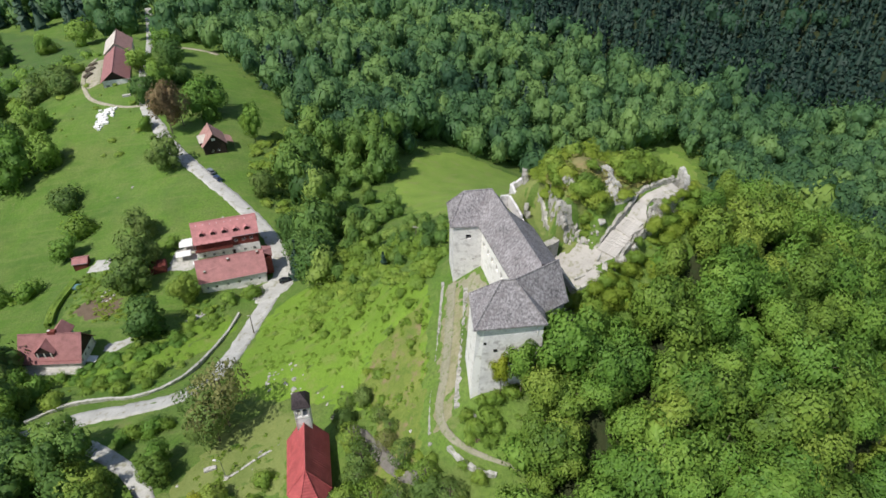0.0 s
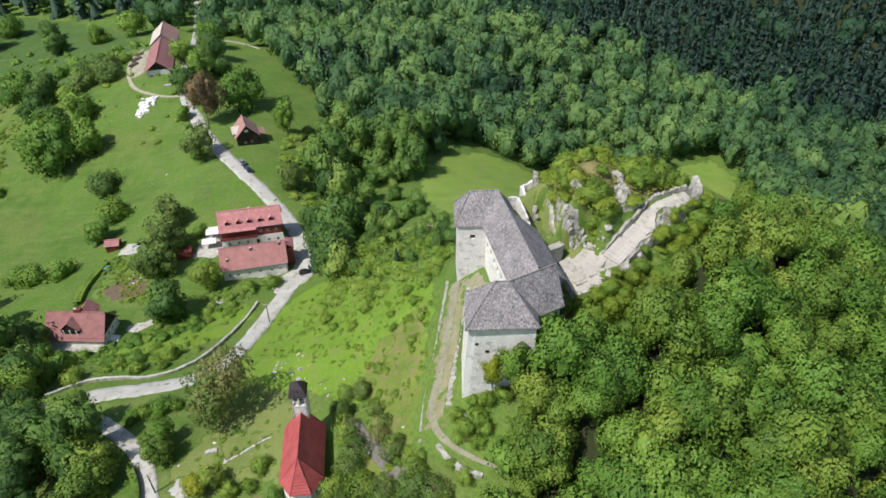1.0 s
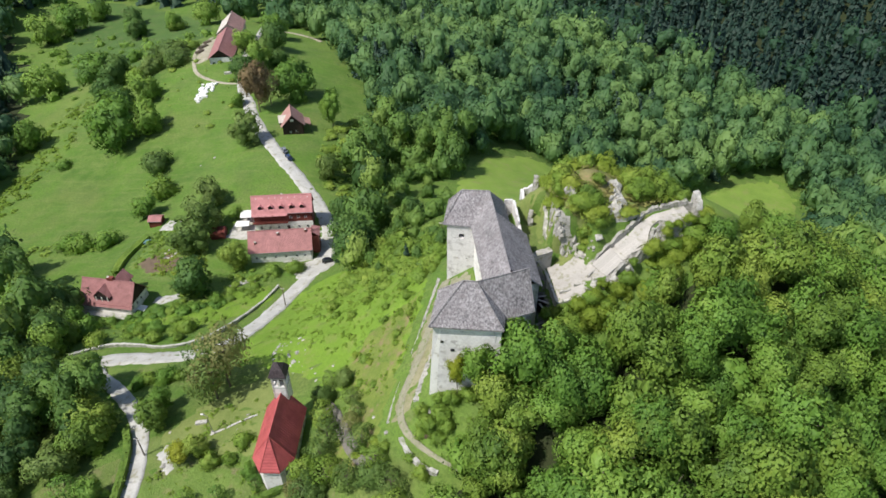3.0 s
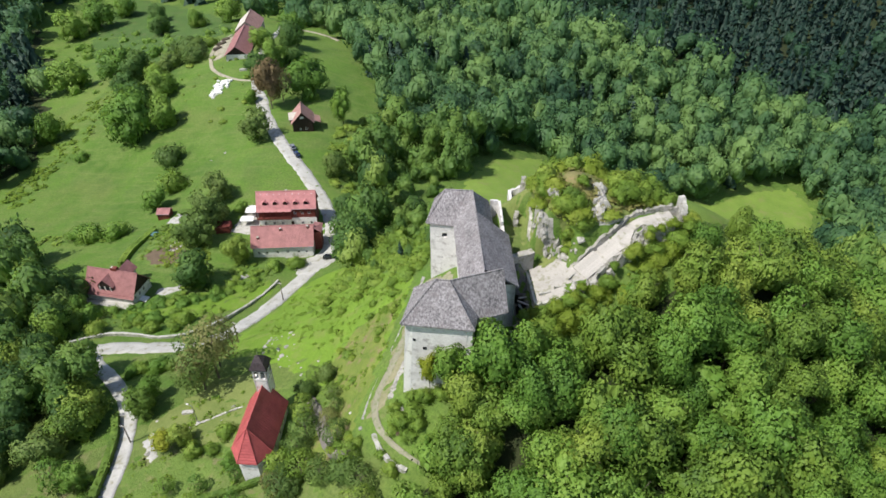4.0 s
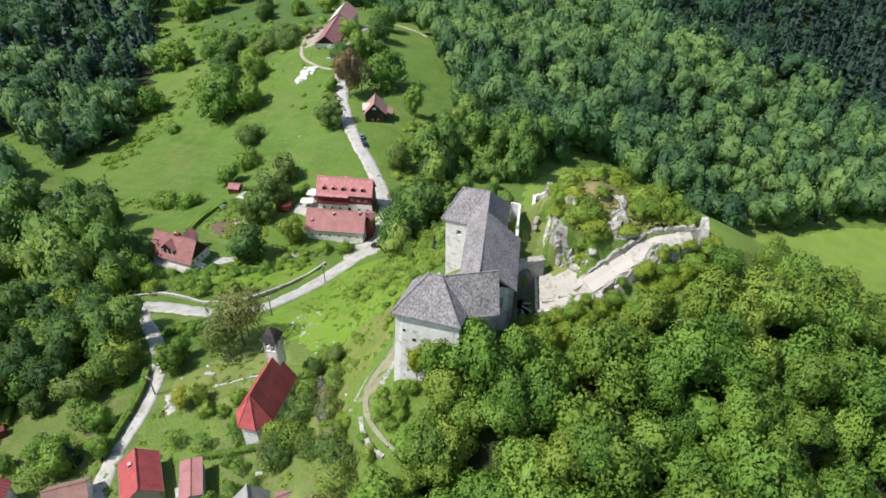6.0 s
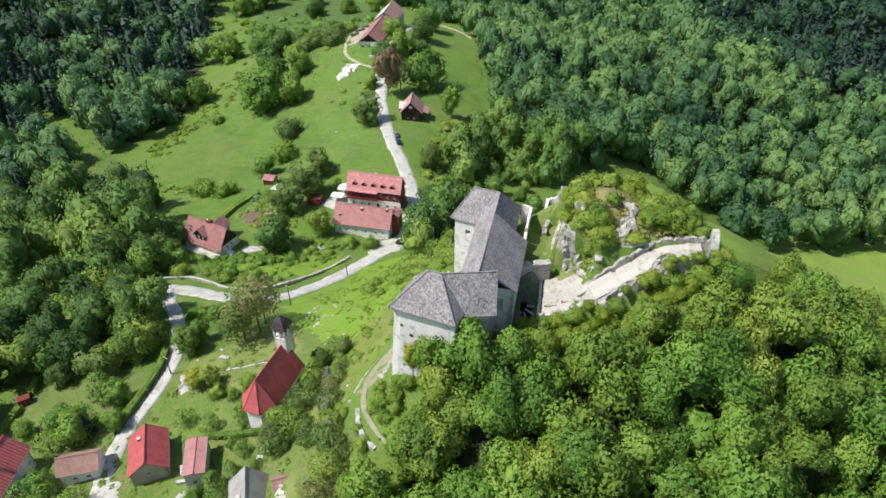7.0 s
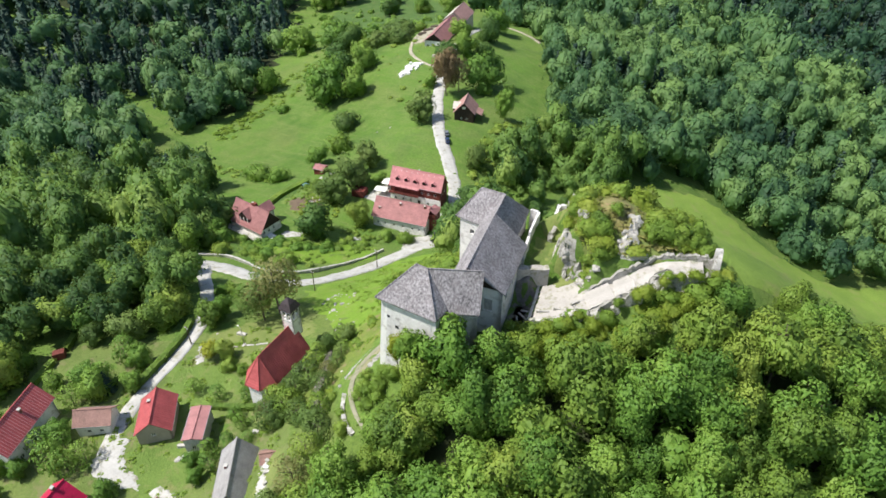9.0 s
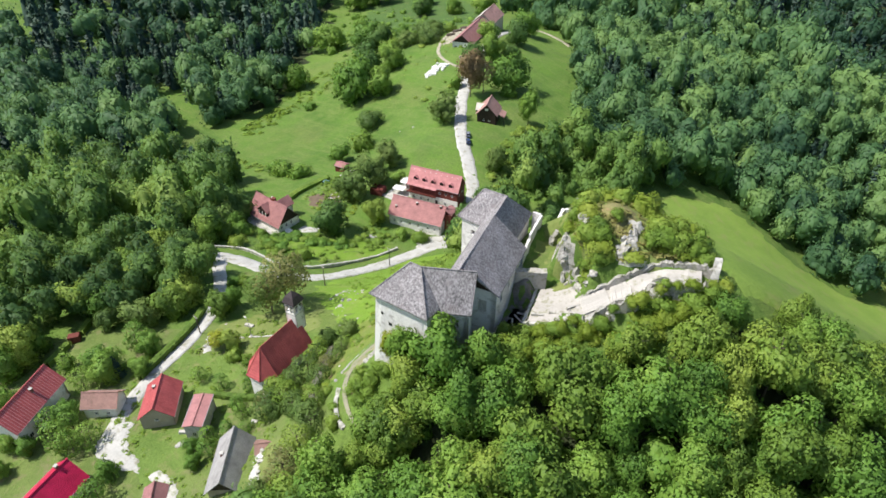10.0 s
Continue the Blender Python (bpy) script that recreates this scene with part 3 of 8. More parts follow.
patch("villa_garden", [(-64, 140), (-75, 134.5), (-83, 123), (-99, 117), (-101, 110), (-85, 107), (-73, 112.5), (-63.5, 122), (-58.5, 133)], BRIGHT_GRASS, "bright green garden between villa and inn", "lawn", 0.1, 1.2, 32)
patch("kitchen_garden", [(-116.5, 141), (-104, 137), (-96, 146), (-100, 157), (-116, 157)], LAWN, "mown green grass round the vegetable bed", "lawn", 0.07, 1.2, 33)
patch("garden_soil", [(-113.5, 143), (-106, 138), (-97.5, 141.5), (-98.5, 148), (-104, 150.5), (-111, 150)], SOIL, "dug brown vegetable bed", "garden bed", 0.12, 1.0, 14)
patch("verge", [(-96, 88), (-84, 91), (-74, 93), (-66, 95), (-68, 90), (-78, 86), (-86, 88)], LAWN, "small green verge between the roads", "lawn", 0.12, 1.2, 15)


# ---- walls with openings, windows, roofs ----
def wall_panel(length, tall, openings, thick=0.4):
    """An upright wall along x, its outer face at y = 0, with openings (x, z, width, height) right through it."""
    xs = sorted({0.0, length, *[round(v, 3) for x, z, w, h in openings for v in (x, x + w)]})
    zs = sorted({0.0, tall, *[round(v, 3) for x, z, w, h in openings for v in (z, z + h)]})
    bm = bmesh.new()
    made = {}

    def vert(x, y, z):
        k = (round(x, 3), y, round(z, 3))
        if k not in made:
            made[k] = bm.verts.new(k)
        return made[k]

    def solid(i, j):
        if not (0 <= i < len(xs) - 1 and 0 <= j < len(zs) - 1):
            return False
        cx, cz = (xs[i] + xs[i + 1]) / 2, (zs[j] + zs[j + 1]) / 2
        return not any(x < cx < x + w and z < cz < z + h for x, z, w, h in openings)

    for i in range(len(xs) - 1):
        for j in range(len(zs) - 1):
            if not solid(i, j):
                continue
            x0, x1, z0, z1 = xs[i], xs[i + 1], zs[j], zs[j + 1]
            for y in (0.0, thick):
                bm.faces.new([vert(x0, y, z0), vert(x1, y, z0), vert(x1, y, z1), vert(x0, y, z1)])
            for di, dj, a, b in ((-1, 0, (x0, z0), (x0, z1)), (1, 0, (x1, z0), (x1, z1)), (0, -1, (x0, z0), (x1, z0)), (0, 1, (x0, z1), (x1, z1))):
                if not solid(i + di, j + dj):
                    bm.faces.new([vert(a[0], 0.0, a[1]), vert(b[0], 0.0, b[1]), vert(b[0], thick, b[1]), vert(a[0], thick, a[1])])
    return bm


def window(parent, m, w, h, frame_mat=None, pane_mat=None, name="window"):
    """A window set back in its opening: frame with a mullion, and the pane behind it."""
    bm = bmesh.new()
    t = min(0.12, w * 0.12)
    for a in ((0, w, 0, t), (0, w, h - t, h), (0, t, t, h - t), (w - t, w, t, h - t), (w / 2 - t / 3, w / 2 + t / 3, t, h - t)):
        box(bm, a[0], a[1], 0.1, 0.2, a[2], a[3])
    bmesh.ops.transform(bm, matrix=m, verts=bm.verts[:])
    fr = part(name, bm, frame_mat or FRAME, parent)
    part("pane", boxed(t, w - t, 0.15, 0.18, t, h - t, m), pane_mat or PANE, fr)
    return fr


def wall(parent, m, length, tall, openings, mat, thick=0.4, label="", framed=True, name="wall", frame_mat=None):
    """One wall of a house with its windows. Openings with a fifth value 'dark' stay empty."""
    bm = wall_panel(length, tall, [o[:4] for o in openings], thick)
    bmesh.ops.transform(bm, matrix=m, verts=bm.verts[:])
    w = part(name, bm, mat, parent, label)
    for o in openings:
        if framed and len(o) == 4:
            window(parent, m @ Matrix.Translation((o[0], 0, o[1])), o[2], o[3], frame_mat)
    return w


def gable(parent, corners, push, mat, label=""):
    return part("gable", prism(bmesh.new(), corners, push), mat, parent, label)


def house(name, label, a, angle, length, width, eave, ridge, base, roof_mat, wall_mat, over=0.5, front=(), back=(), left=(), right=(), gable_mat=None,
          chimneys=(), ridge_mat=None, group="", roof_label="", floor=True):
    """A gabled house. a: plan point of the front eave's end; local x runs along the ridge, y away from the front; eave to eave it is width deep."""
    root = thing(name, label, "house", pose(a[0], a[1], base, 0, 0, angle), group)
    e, r = eave - base, ridge - base
    rise = (r - e) / (width / 2)
    wy0, wy1, wx0, wx1 = over, width - over, over, length - over
    tall = e + rise * over - 0.12
    span = wx1 - wx0
    deep = wy1 - wy0
    low = 1.6  # the footing below the ground
    drop = lambda os: [(o[0], o[1] + low, *o[2:]) for o in os]
    wall(root, pose(wx0, wy0, -low), span, tall + low, drop(front), wall_mat)
    wall(root, pose(wx1, wy1, -low, 0, 0, 180), span, tall + low, drop(back), wall_mat)
    wall(root, pose(wx0, wy1, -low, 0, 0, -90), deep, tall + low, drop(left), wall_mat)
    wall(root, pose(wx1, wy0, -low, 0, 0, 90), deep, tall + low, drop(right), wall_mat)
    mid = width / 2
    top = r - 0.14
    for x, s in ((wx0, 0.4), (wx1, -0.4)):
        gable(root, [(x, wy0, tall), (x, wy1, tall), (x, mid, top)], (s, 0, 0), gable_mat or wall_mat)
    for sign, y0 in ((1, 0.0), (-1, width)):
        bm = bmesh.new()
        prism(bm, [(0, y0, e), (length, y0, e), (length, mid, r), (0, mid, r)], (0, 0, -0.16))
        part("roof", bm, roof_mat, root, roof_label)
    bm = bmesh.new()
    tube(bm, (-0.02, mid, r + 0.02), (length + 0.02, mid, r + 0.02), 0.17, 0.17, 7)
    part("ridge_cap", bm, ridge_mat or roof_mat, root)
    for y in (0.02, width - 0.02):
        bm = bmesh.new()
        tube(bm, (0, y, e - 0.06), (length, y, e - 0.06), 0.08, 0.08, 6)
        part("gutter", bm, STEEL, root)
    for cx, cy, ch in chimneys:
        z = r - abs(cy - mid) * rise
        bm = boxed(cx - 0.3, cx + 0.3, cy - 0.3, cy + 0.3, z - 0.6, z + ch)
        c = part("chimney", bm, CHIMNEY_BRICK, root, bevel=0.03)
        part("chimney_cap", boxed(cx - 0.36, cx + 0.36, cy - 0.36, cy + 0.36, z + ch, z + ch + 0.1), CONCRETE, c, bevel=0.02)
    return root, e, r, rise, mid


def dormer(root, x, y, z, w, h, deep, roof_mat, face_mat, window_size=None, pitch=0.75):
    """A gabled dormer whose face stands at y and whose ridge runs back into the slope."""
    bm = boxed(x - w / 2, x + w / 2, y, y + deep * 0.55, z - 0.5, z + h)
    d = part("dormer", bm, face_mat, root)
    peak = z + h + w / 2 * pitch
    gable(d, [(x - w / 2, y, z + h), (x + w / 2, y, z + h), (x, y, peak)], (0, 0.3, 0), face_mat)
    bm = bmesh.new()
    o = 0.25
    for s in (-1, 1):
        prism(bm, [(x, y - o, peak + 0.1), (x, y + deep, peak + 0.1), (x + s * (w / 2 + o), y + deep, z + h - o * pitch + 0.1), (x + s * (w / 2 + o), y - o, z + h - o * pitch + 0.1)], (0, 0, -0.12))
    part("dormer_roof", bm, roof_mat, d)
    if window_size:
        ww, wh = window_size
        bm = bmesh.new()
        for k in (-1, 1):
            box(bm, x + k * ww * 0.55 - ww / 2, x + k * ww * 0.55 + ww / 2, y - 0.06, y + 0.02, z + 0.2, z + 0.2 + wh)
        part("window", bm, PANE, d)
    return d


# ---- castle ----
def castle():
    root = thing("castle_palace", "old castle palace with pale rendered walls and grey shingle roofs", "castle", pose(9, 88, 40))
    inv = root.matrix_world.inverted()
    u, n = Vector((0.297, -0.955, 0)), Vector((0.955, 0.297, 0))
    top = Vector((9.1, 101.3, 0))
    v, m = Vector((0.837, 0.547, 0)), Vector((0.547, -0.837, 0))
    hip = Vector((11.1, 75.8, 0))
    EV, RG = 54.4, 60.0

    def long_wing(a, b, z):
        return inv @ (top + u * a + n * b + Vector((0, 0, z)))

    def near_wing(a, b, z):
        return inv @ (hip + v * a + m * b + Vector((0, 0, z)))

    def at(x, y, z):
        return inv @ Vector((x, y, z))

    def roof(name, planes, mat=SHINGLE):
        bm = bmesh.new()
        for p in planes:
            prism(bm, p, (0, 0, -0.28))
        return part(name, bm, mat, root)

    # far block: hip at its west end, joined to the long ridge
    A, B = at(3.9, 101.1, RG - 0.4), long_wing(0, 0, RG)
    C, D, F, W = at(1.3, 96.6, EV + 0.3), at(6.6, 96.7, EV + 0.4), long_wing(-4.9, 3.7, EV), at(0.7, 104.6, EV + 0.2)
    roof("roof_of_far_block", [[C, D, B, A], [W, C, A], [F, W, A, B]])
    # long wing: steep west slope, wide east slope
    roof("roof_of_long_wing", [
        [D, B, long_wing(22.6, 0, RG - 0.5), long_wing(22.6, -3.7, EV)],
        [long_wing(-4.9, 3.7, EV), B, long_wing(7.0, 0, RG), long_wing(7.0, 3.7, EV)],
        [long_wing(6.6, 0, RG + 0.05), long_wing(22.0, 0, RG - 0.5), long_wing(20.4, 6.1, EV - 0.3), long_wing(6.0, 6.2, EV - 0.3)],
    ])
    # near block: hipped all round
    J, K = at(4.7, 70.1, EV), at(16.2, 71.4, EV + 0.1)
    I2, I = at(9.0, 75.6, RG - 0.2), at(11.1, 75.8, RG - 0.2)
    BR, BL = at(15.6, 80.0, EV), at(4.2, 79.0, EV - 0.4)
    roof("roof_of_near_block", [[J, K, I, I2], [K, BR, I], [BL, J, I2], [BR, BL, I2, I]])
    roof("roof_of_near_wing", [
        [I, near_wing(9.0, 0, RG - 0.2), near_wing(8.6, 3.8, EV - 0.5), near_wing(1.5, 3.8, EV - 0.5)],
        [near_wing(9.0, 0, RG - 0.2), I, near_wing(0.0, -4.0, EV), near_wing(9.0, -4.0, EV)],
    ])
    # ridge boards
    for p, q in ((A, B), (B, long_wing(22.4, 0, RG - 0.5)), (I2, I), (I, near_wing(9.0, 0, RG - 0.2)), (A, C), (A, W), (I, K), (I2, J), (I2, BL)):
        bm = tube(bmesh.new(), p + Vector((0, 0, 0.03)), q + Vector((0, 0, 0.03)), 0.13, 0.13, 5)
        part("ridge_board", bm, SHINGLE, root)

    def upright(p, q, base, tall, openings=(), mat=CASTLE_WALL, label="", thick=0.9):
        """A wall from plan point p to q, seen from its right-hand side when walking from p to q."""
        p, q = Vector((*p, 0)), Vector((*q, 0))
        d = q - p
        ang = math.degrees(math.atan2(d.y, d.x))
        m4 = inv @ pose(p.x, p.y, base, 0, 0, ang)
        return wall(root, m4, d.length, tall - base, [(x, z - base, w, h, "dark") for x, z, w, h in openings], mat, thick, label)

    def pl(a, b):
        q = top + u * a + n * b
        return (q.x, q.y)

    def pn(a, b):
        q = hip + v * a + m * b
        return (q.x, q.y)

    low = 37.0
    # the tower-like front of the far block, with its square window and two slits
    upright((2.0, 97.0), (7.3, 96.9), low, EV + 0.2, [(2.3, 51.6, 0.95, 1.05), (1.9, 46.6, 0.55, 0.28), (3.6, 46.7, 0.5, 0.26)], label="pale stone front wall with a square window")
    upright((1.3, 103.9), (2.0, 97.0), low, EV + 0.2, [(2.0, 50.0, 0.7, 1.0)])
    upright((10.8, 106.6), (1.3, 103.9), low, EV + 0.2)
    upright(pl(7.0, 3.3), pl(-4.5, 3.3), low, EV + 0.2, [(3.0, 49.5, 0.9, 2.2)])
    # west wall of the long wing with a row of small windows
    holes = [(0.8 + 2.3 * k, 50.5 - 0.06 * k, 1.0, 1.35) for k in range(6)] + [(4.0, 48.2, 0.4, 0.5), (9.5, 48.6, 0.4, 0.5)]
    upright((7.3, 96.9), pl(22, -3.3), low, EV + 0.2, holes, PLASTER, "white plastered wall with small dark windows")
    # east side and its end wall under the verge
    upright(pl(20.0, 5.6), pl(6.4, 5.6), low + 4, EV - 0.1, [(2.0, 50.5, 1.0, 1.4), (6.0, 50.5, 0.8, 1.2), (10.0, 46.5, 1.0, 2.0)])
    upright(pl(20.0, -3.0), pl(20.0, 5.6), low, EV + 0.1, [(5.4, 49.4, 1.5, 2.6)], PLASTER)
    upright(pl(6.6, 5.6), pl(6.6, 3.0), low + 4, EV + 0.2)
    # near block and its wing
    upright((5.3, 71.1), (15.7, 72.1), 36.0, EV, [(1.3, 50.4, 0.45, 0.45), (3.0, 48.8, 0.6, 0.5)], label="tall pale front wall with two small holes")
    upright((4.6, 78.6), (5.3, 71.1), 36.0, EV, [(3.0, 50.3, 0.5, 0.8)], PLASTER)
    upright((15.2, 79.6), (4.6, 78.6), low, EV + 0.2)
    upright((15.7, 72.1), pn(2.2, 3.3), 36.0, EV)
    upright(pn(2.2, 3.3), pn(8.2, 3.3), 36.0, EV, [(3.5, 50.4, 0.8, 1.2)])
    upright(pn(8.2, 3.3), pn(8.2, -3.4), 36.0, EV, [(1.2, 50.2, 0.9, 1.4)], PLASTER)
    # the near block's front and side walls spread towards their foot
    bm = prism(bmesh.new(), [inv @ Vector((5.25, 71.02, 54.2)), inv @ Vector((15.75, 72.02, 54.2)), inv @ Vector((15.95, 71.0, 36)), inv @ Vector((4.5, 69.9, 36))], (0.1, 1.2, 0))
    part("battered_wall", bm, CASTLE_WALL, root, "rough pale wall spreading towards its foot")
    bm = prism(bmesh.new(), [inv @ Vector((4.55, 78.6, 54.0)), inv @ Vector((5.22, 71.02, 54.0)), inv @ Vector((4.48, 69.88, 36)), inv @ Vector((3.8, 78.6, 36))], (1.2, 0.1, 0))
    part("battered_wall", bm, PLASTER, root, "pale plastered wall spreading towards its foot")
    # near-black blocks on the face stand in for two shaded holes
    for x, y, z, w, h in ((6.6, 70.92, 50.4, 0.45, 0.45), (8.3, 70.97, 48.8, 0.6, 0.5)):
        m4 = inv @ pose(x, y, z, 0, 0, 5.5)
        part("window", boxed(-w / 2, w / 2, -0.06, 0.2, 0, h, m4), HOLE_SHADE, root, "near-black block painted as a small shaded opening")
    # boarded recess in the end wall
    m4 = inv @ pose(*pl(20.0, -3.0), 49.4, 0, 0, math.degrees(math.atan2(n.y, n.x)))
    part("boarded_window", boxed(5.45, 6.85, 0.25, 0.35, 0.02, 2.58, m4), WOOD_GREY, root, "grey boarded opening")
    # dark panels stand in for shade in the open gables, near wing first
    g = [near_wing(8.3, 3.4, EV - 0.1), near_wing(8.3, -3.6, EV - 0.1), near_wing(8.3, 0, RG - 0.6)]
    part("gable_boarding", prism(bmesh.new(), g, inv.to_3x3() @ (v * -0.2)), WOOD_DARK, root, "dark panel painted for the shade of an open attic gable")
    g = [long_wing(20.1, 0.3, EV + 0.1), long_wing(20.1, 5.7, EV - 0.1), long_wing(20.1, 0.3, RG - 1.1)]
    part("gable_boarding", prism(bmesh.new(), g, inv.to_3x3() @ (u * -0.2)), WOOD_DARK, root, "dark panel painted for the shaded attic opening below the verge")


castle()


# ---- village houses ----
def row_of(count, start, step, z, w, h):
    return [(start + step * k, z, w, h) for k in range(count)]


def inn():
    root, e, r, rise, mid = house("inn_house", "long two-storey house with red tiled roof and five dormers", (-80.9, 165.7), 16.9, 20.8, 7.6, -2.2, 3.0, -9.6, PINK_TILE, WOOD_RED, 0.45,
                                  front=row_of(3, 12.2, 2.5, 4.9, 1.0, 1.1), right=[(1.5, 4.9, 0.9, 1.1), (4.2, 4.9, 0.9, 1.1)], chimneys=[(10.5, 4.6, 1.0)],
                                  roof_label="faded red tile slope")
    part("ground_floor_wall", boxed(0.36, 20.44, 0.33, 0.47, -1.6, 3.6), PLASTER, root, "white plastered ground floor")
    bm = boxed(0.0, 12.0, -0.9, 0.34, 3.75, 3.95)
    part("balcony_floor", bm, WOOD_RED, root, bevel=0.02)
    bm = bmesh.new()
    box(bm, 0.0, 12.0, -0.95, -0.85, 4.85, 4.97)
    part("balcony_rail", bm, WOOD_RED, root)
    for k in range(25):
        x = 0.1 + 0.49 * k
        part("baluster", boxed(x, x + 0.12, -0.93, -0.87, 3.95, 4.85), WOOD_RED, root)
    for k in range(6):
        x = 0.1 + 2.35 * k
        part("balcony_post", boxed(x, x + 0.16, -0.95, -0.8, 3.95, 7.4), WOOD_RED, root)
    for k in range(5):
        x = 3.1 + 3.55 * k
        dormer(root, x, 0.95, e + rise * 0.95 - 0.1, 1.5, 1.15, 2.4, PINK_TILE, WOOD_DARK)
    bm = bmesh.new()
    prism(bm, [(0, -0.75, e - 0.45), (12.2, -0.75, e - 0.45), (12.2, 0.1, e + 0.12), (0, 0.1, e + 0.12)], (0, 0, -0.15))
    part("roof", bm, PINK_TILE, root, "roof carried on over the balcony")
    for x in (2.0, 5.0, 8.0, 15.0, 18.0):
        window(root, pose(x, 0.14, 0.9), 1.0, 1.2)
    part("door", boxed(11.4, 12.4, 0.26, 0.36, 0, 2.1), WOOD_DARK, root, bevel=0.02)
    # snow guards, small pale tabs along the ridge side
    for k in range(9):
        x = 1.6 + 2.2 * k
        part("roof_light", boxed(x, x + 0.22, 3.1, 3.3, r - 0.95, r - 0.72), FRAME, root)
    return root


inn()


def barn_house():
    root, e, r, rise, mid = house("long_house", "low white farmhouse with faded red tiled roof", (-75.0, 149.2), 17.8, 20.8, 10.6, -5.6, -0.4, -10.4, DULL_TILE, PLASTER, 0.5,
                                  front=[(1.5, 2.0, 0.8, 0.9), (4.2, 2.0, 0.8, 0.9), (7.6, 2.0, 0.8, 0.9), (11.0, 2.0, 0.8, 0.9), (14.6, 2.0, 0.8, 0.9), (17.2, 2.0, 0.8, 0.9)],
                                  right=[(2.0, 1.8, 0.9, 1.1), (6.0, 1.8, 0.9, 1.1)], gable_mat=WOOD_RED, chimneys=[(9.8, 4.2, 0.7), (2.4, 2.4, 0.5), (18.8, 4.6, 0.8)], roof_label="faded red tile slope")
    root["label"] = "low white farmhouse with faded red tiled roof"
    bm = bmesh.new()
    prism(bm, [(20.4, 4.0, r - 0.3), (23.2, 4.0, r - 2.4), (23.2, 9.6, r - 2.6), (20.4, 9.6, r - 1.8)], (0, 0, -0.18))
    part("annex_roof", bm, DULL_TILE, root)
    part("annex_wall", boxed(20.4, 22.8, 4.3, 9.2, -1.5, r - 2.7), WOOD_RED, root, "red timber annex", 0.03)
    part("plinth", boxed(0.3, 20.5, 0.1, 0.5, -1.5, 0.35), CONCRETE, root, "pale stone plinth", 0.03)
    return root


barn_house()


def gabled_villa():
    root, e, r, rise, mid = house("village_house", "white house with red roof, dormer and timber gable", (-113.9, 117.0), 3.0, 16.8, 10.4, -6.1, 0.3, -8.5, RED_TILE, PLASTER, 0.6,
                                  front=row_of(6, 1.2, 2.5, 1.2, 1.0, 1.2), right=[(0.9, 1.2, 0.9, 1.2), (3.1, 1.2, 0.9, 1.2), (5.3, 1.2, 0.9, 1.2)], gable_mat=WOOD_DARK, chimneys=[(8.3, 5.6, 1.2)],
                                  roof_label="red tile slope")
    # the dark dormer face stands in for the shade of an open loggia
    dormer(root, 7.4, 1.3, e + 1.4, 5.0, 1.7, 4.4, RED_TILE, WOOD_DARK, (1.3, 1.2), 0.95)
    for x in (5.6, 7.4, 9.2):
        part("loggia_post", boxed(x - 0.12, x + 0.12, 1.1, 1.28, e + 1.2, e + 3.0), FRAME, root, "white loggia post")
    part("timber_band", boxed(0.5, 16.3, 0.5, 0.58, 2.5, 3.1), WOOD_RED, root, "brown timber band below the eave")
    part("chimney", boxed(8.0, 10.0, 5.0, 6.2, r - 1.2, r + 0.8), WOOD_RED, root, "broad brick chimney stack", 0.04)
    part("back_wing", boxed(5.6, 9.6, 9.6, 12.8, -1.5, 3.8), PLASTER, root, bevel=0.03)
    bm = bmesh.new()
    for s in (-1, 1):
        prism(bm, [(7.6, 7.0, 6.5), (7.6, 13.3, 6.5), (7.6 + s * 2.6, 13.3, 3.8), (7.6 + s * 2.6, 7.0, 3.8)], (0, 0, -0.18))
    part("back_wing_roof", bm, RED_TILE, root)
    part("terrace", boxed(-1.2, 16.5, -1.6, 0.6, -1.5, 0.12), CONCRETE, root, "pale paved terrace", 0.03)
    part("awning", boxed(16.3, 18.8, 2.2, 4.6, 1.9, 2.0, pose(0, 0, 0.3, 0, 6, 0)), CANVAS, root, "small pale porch canopy")
    return root


gabled_villa()


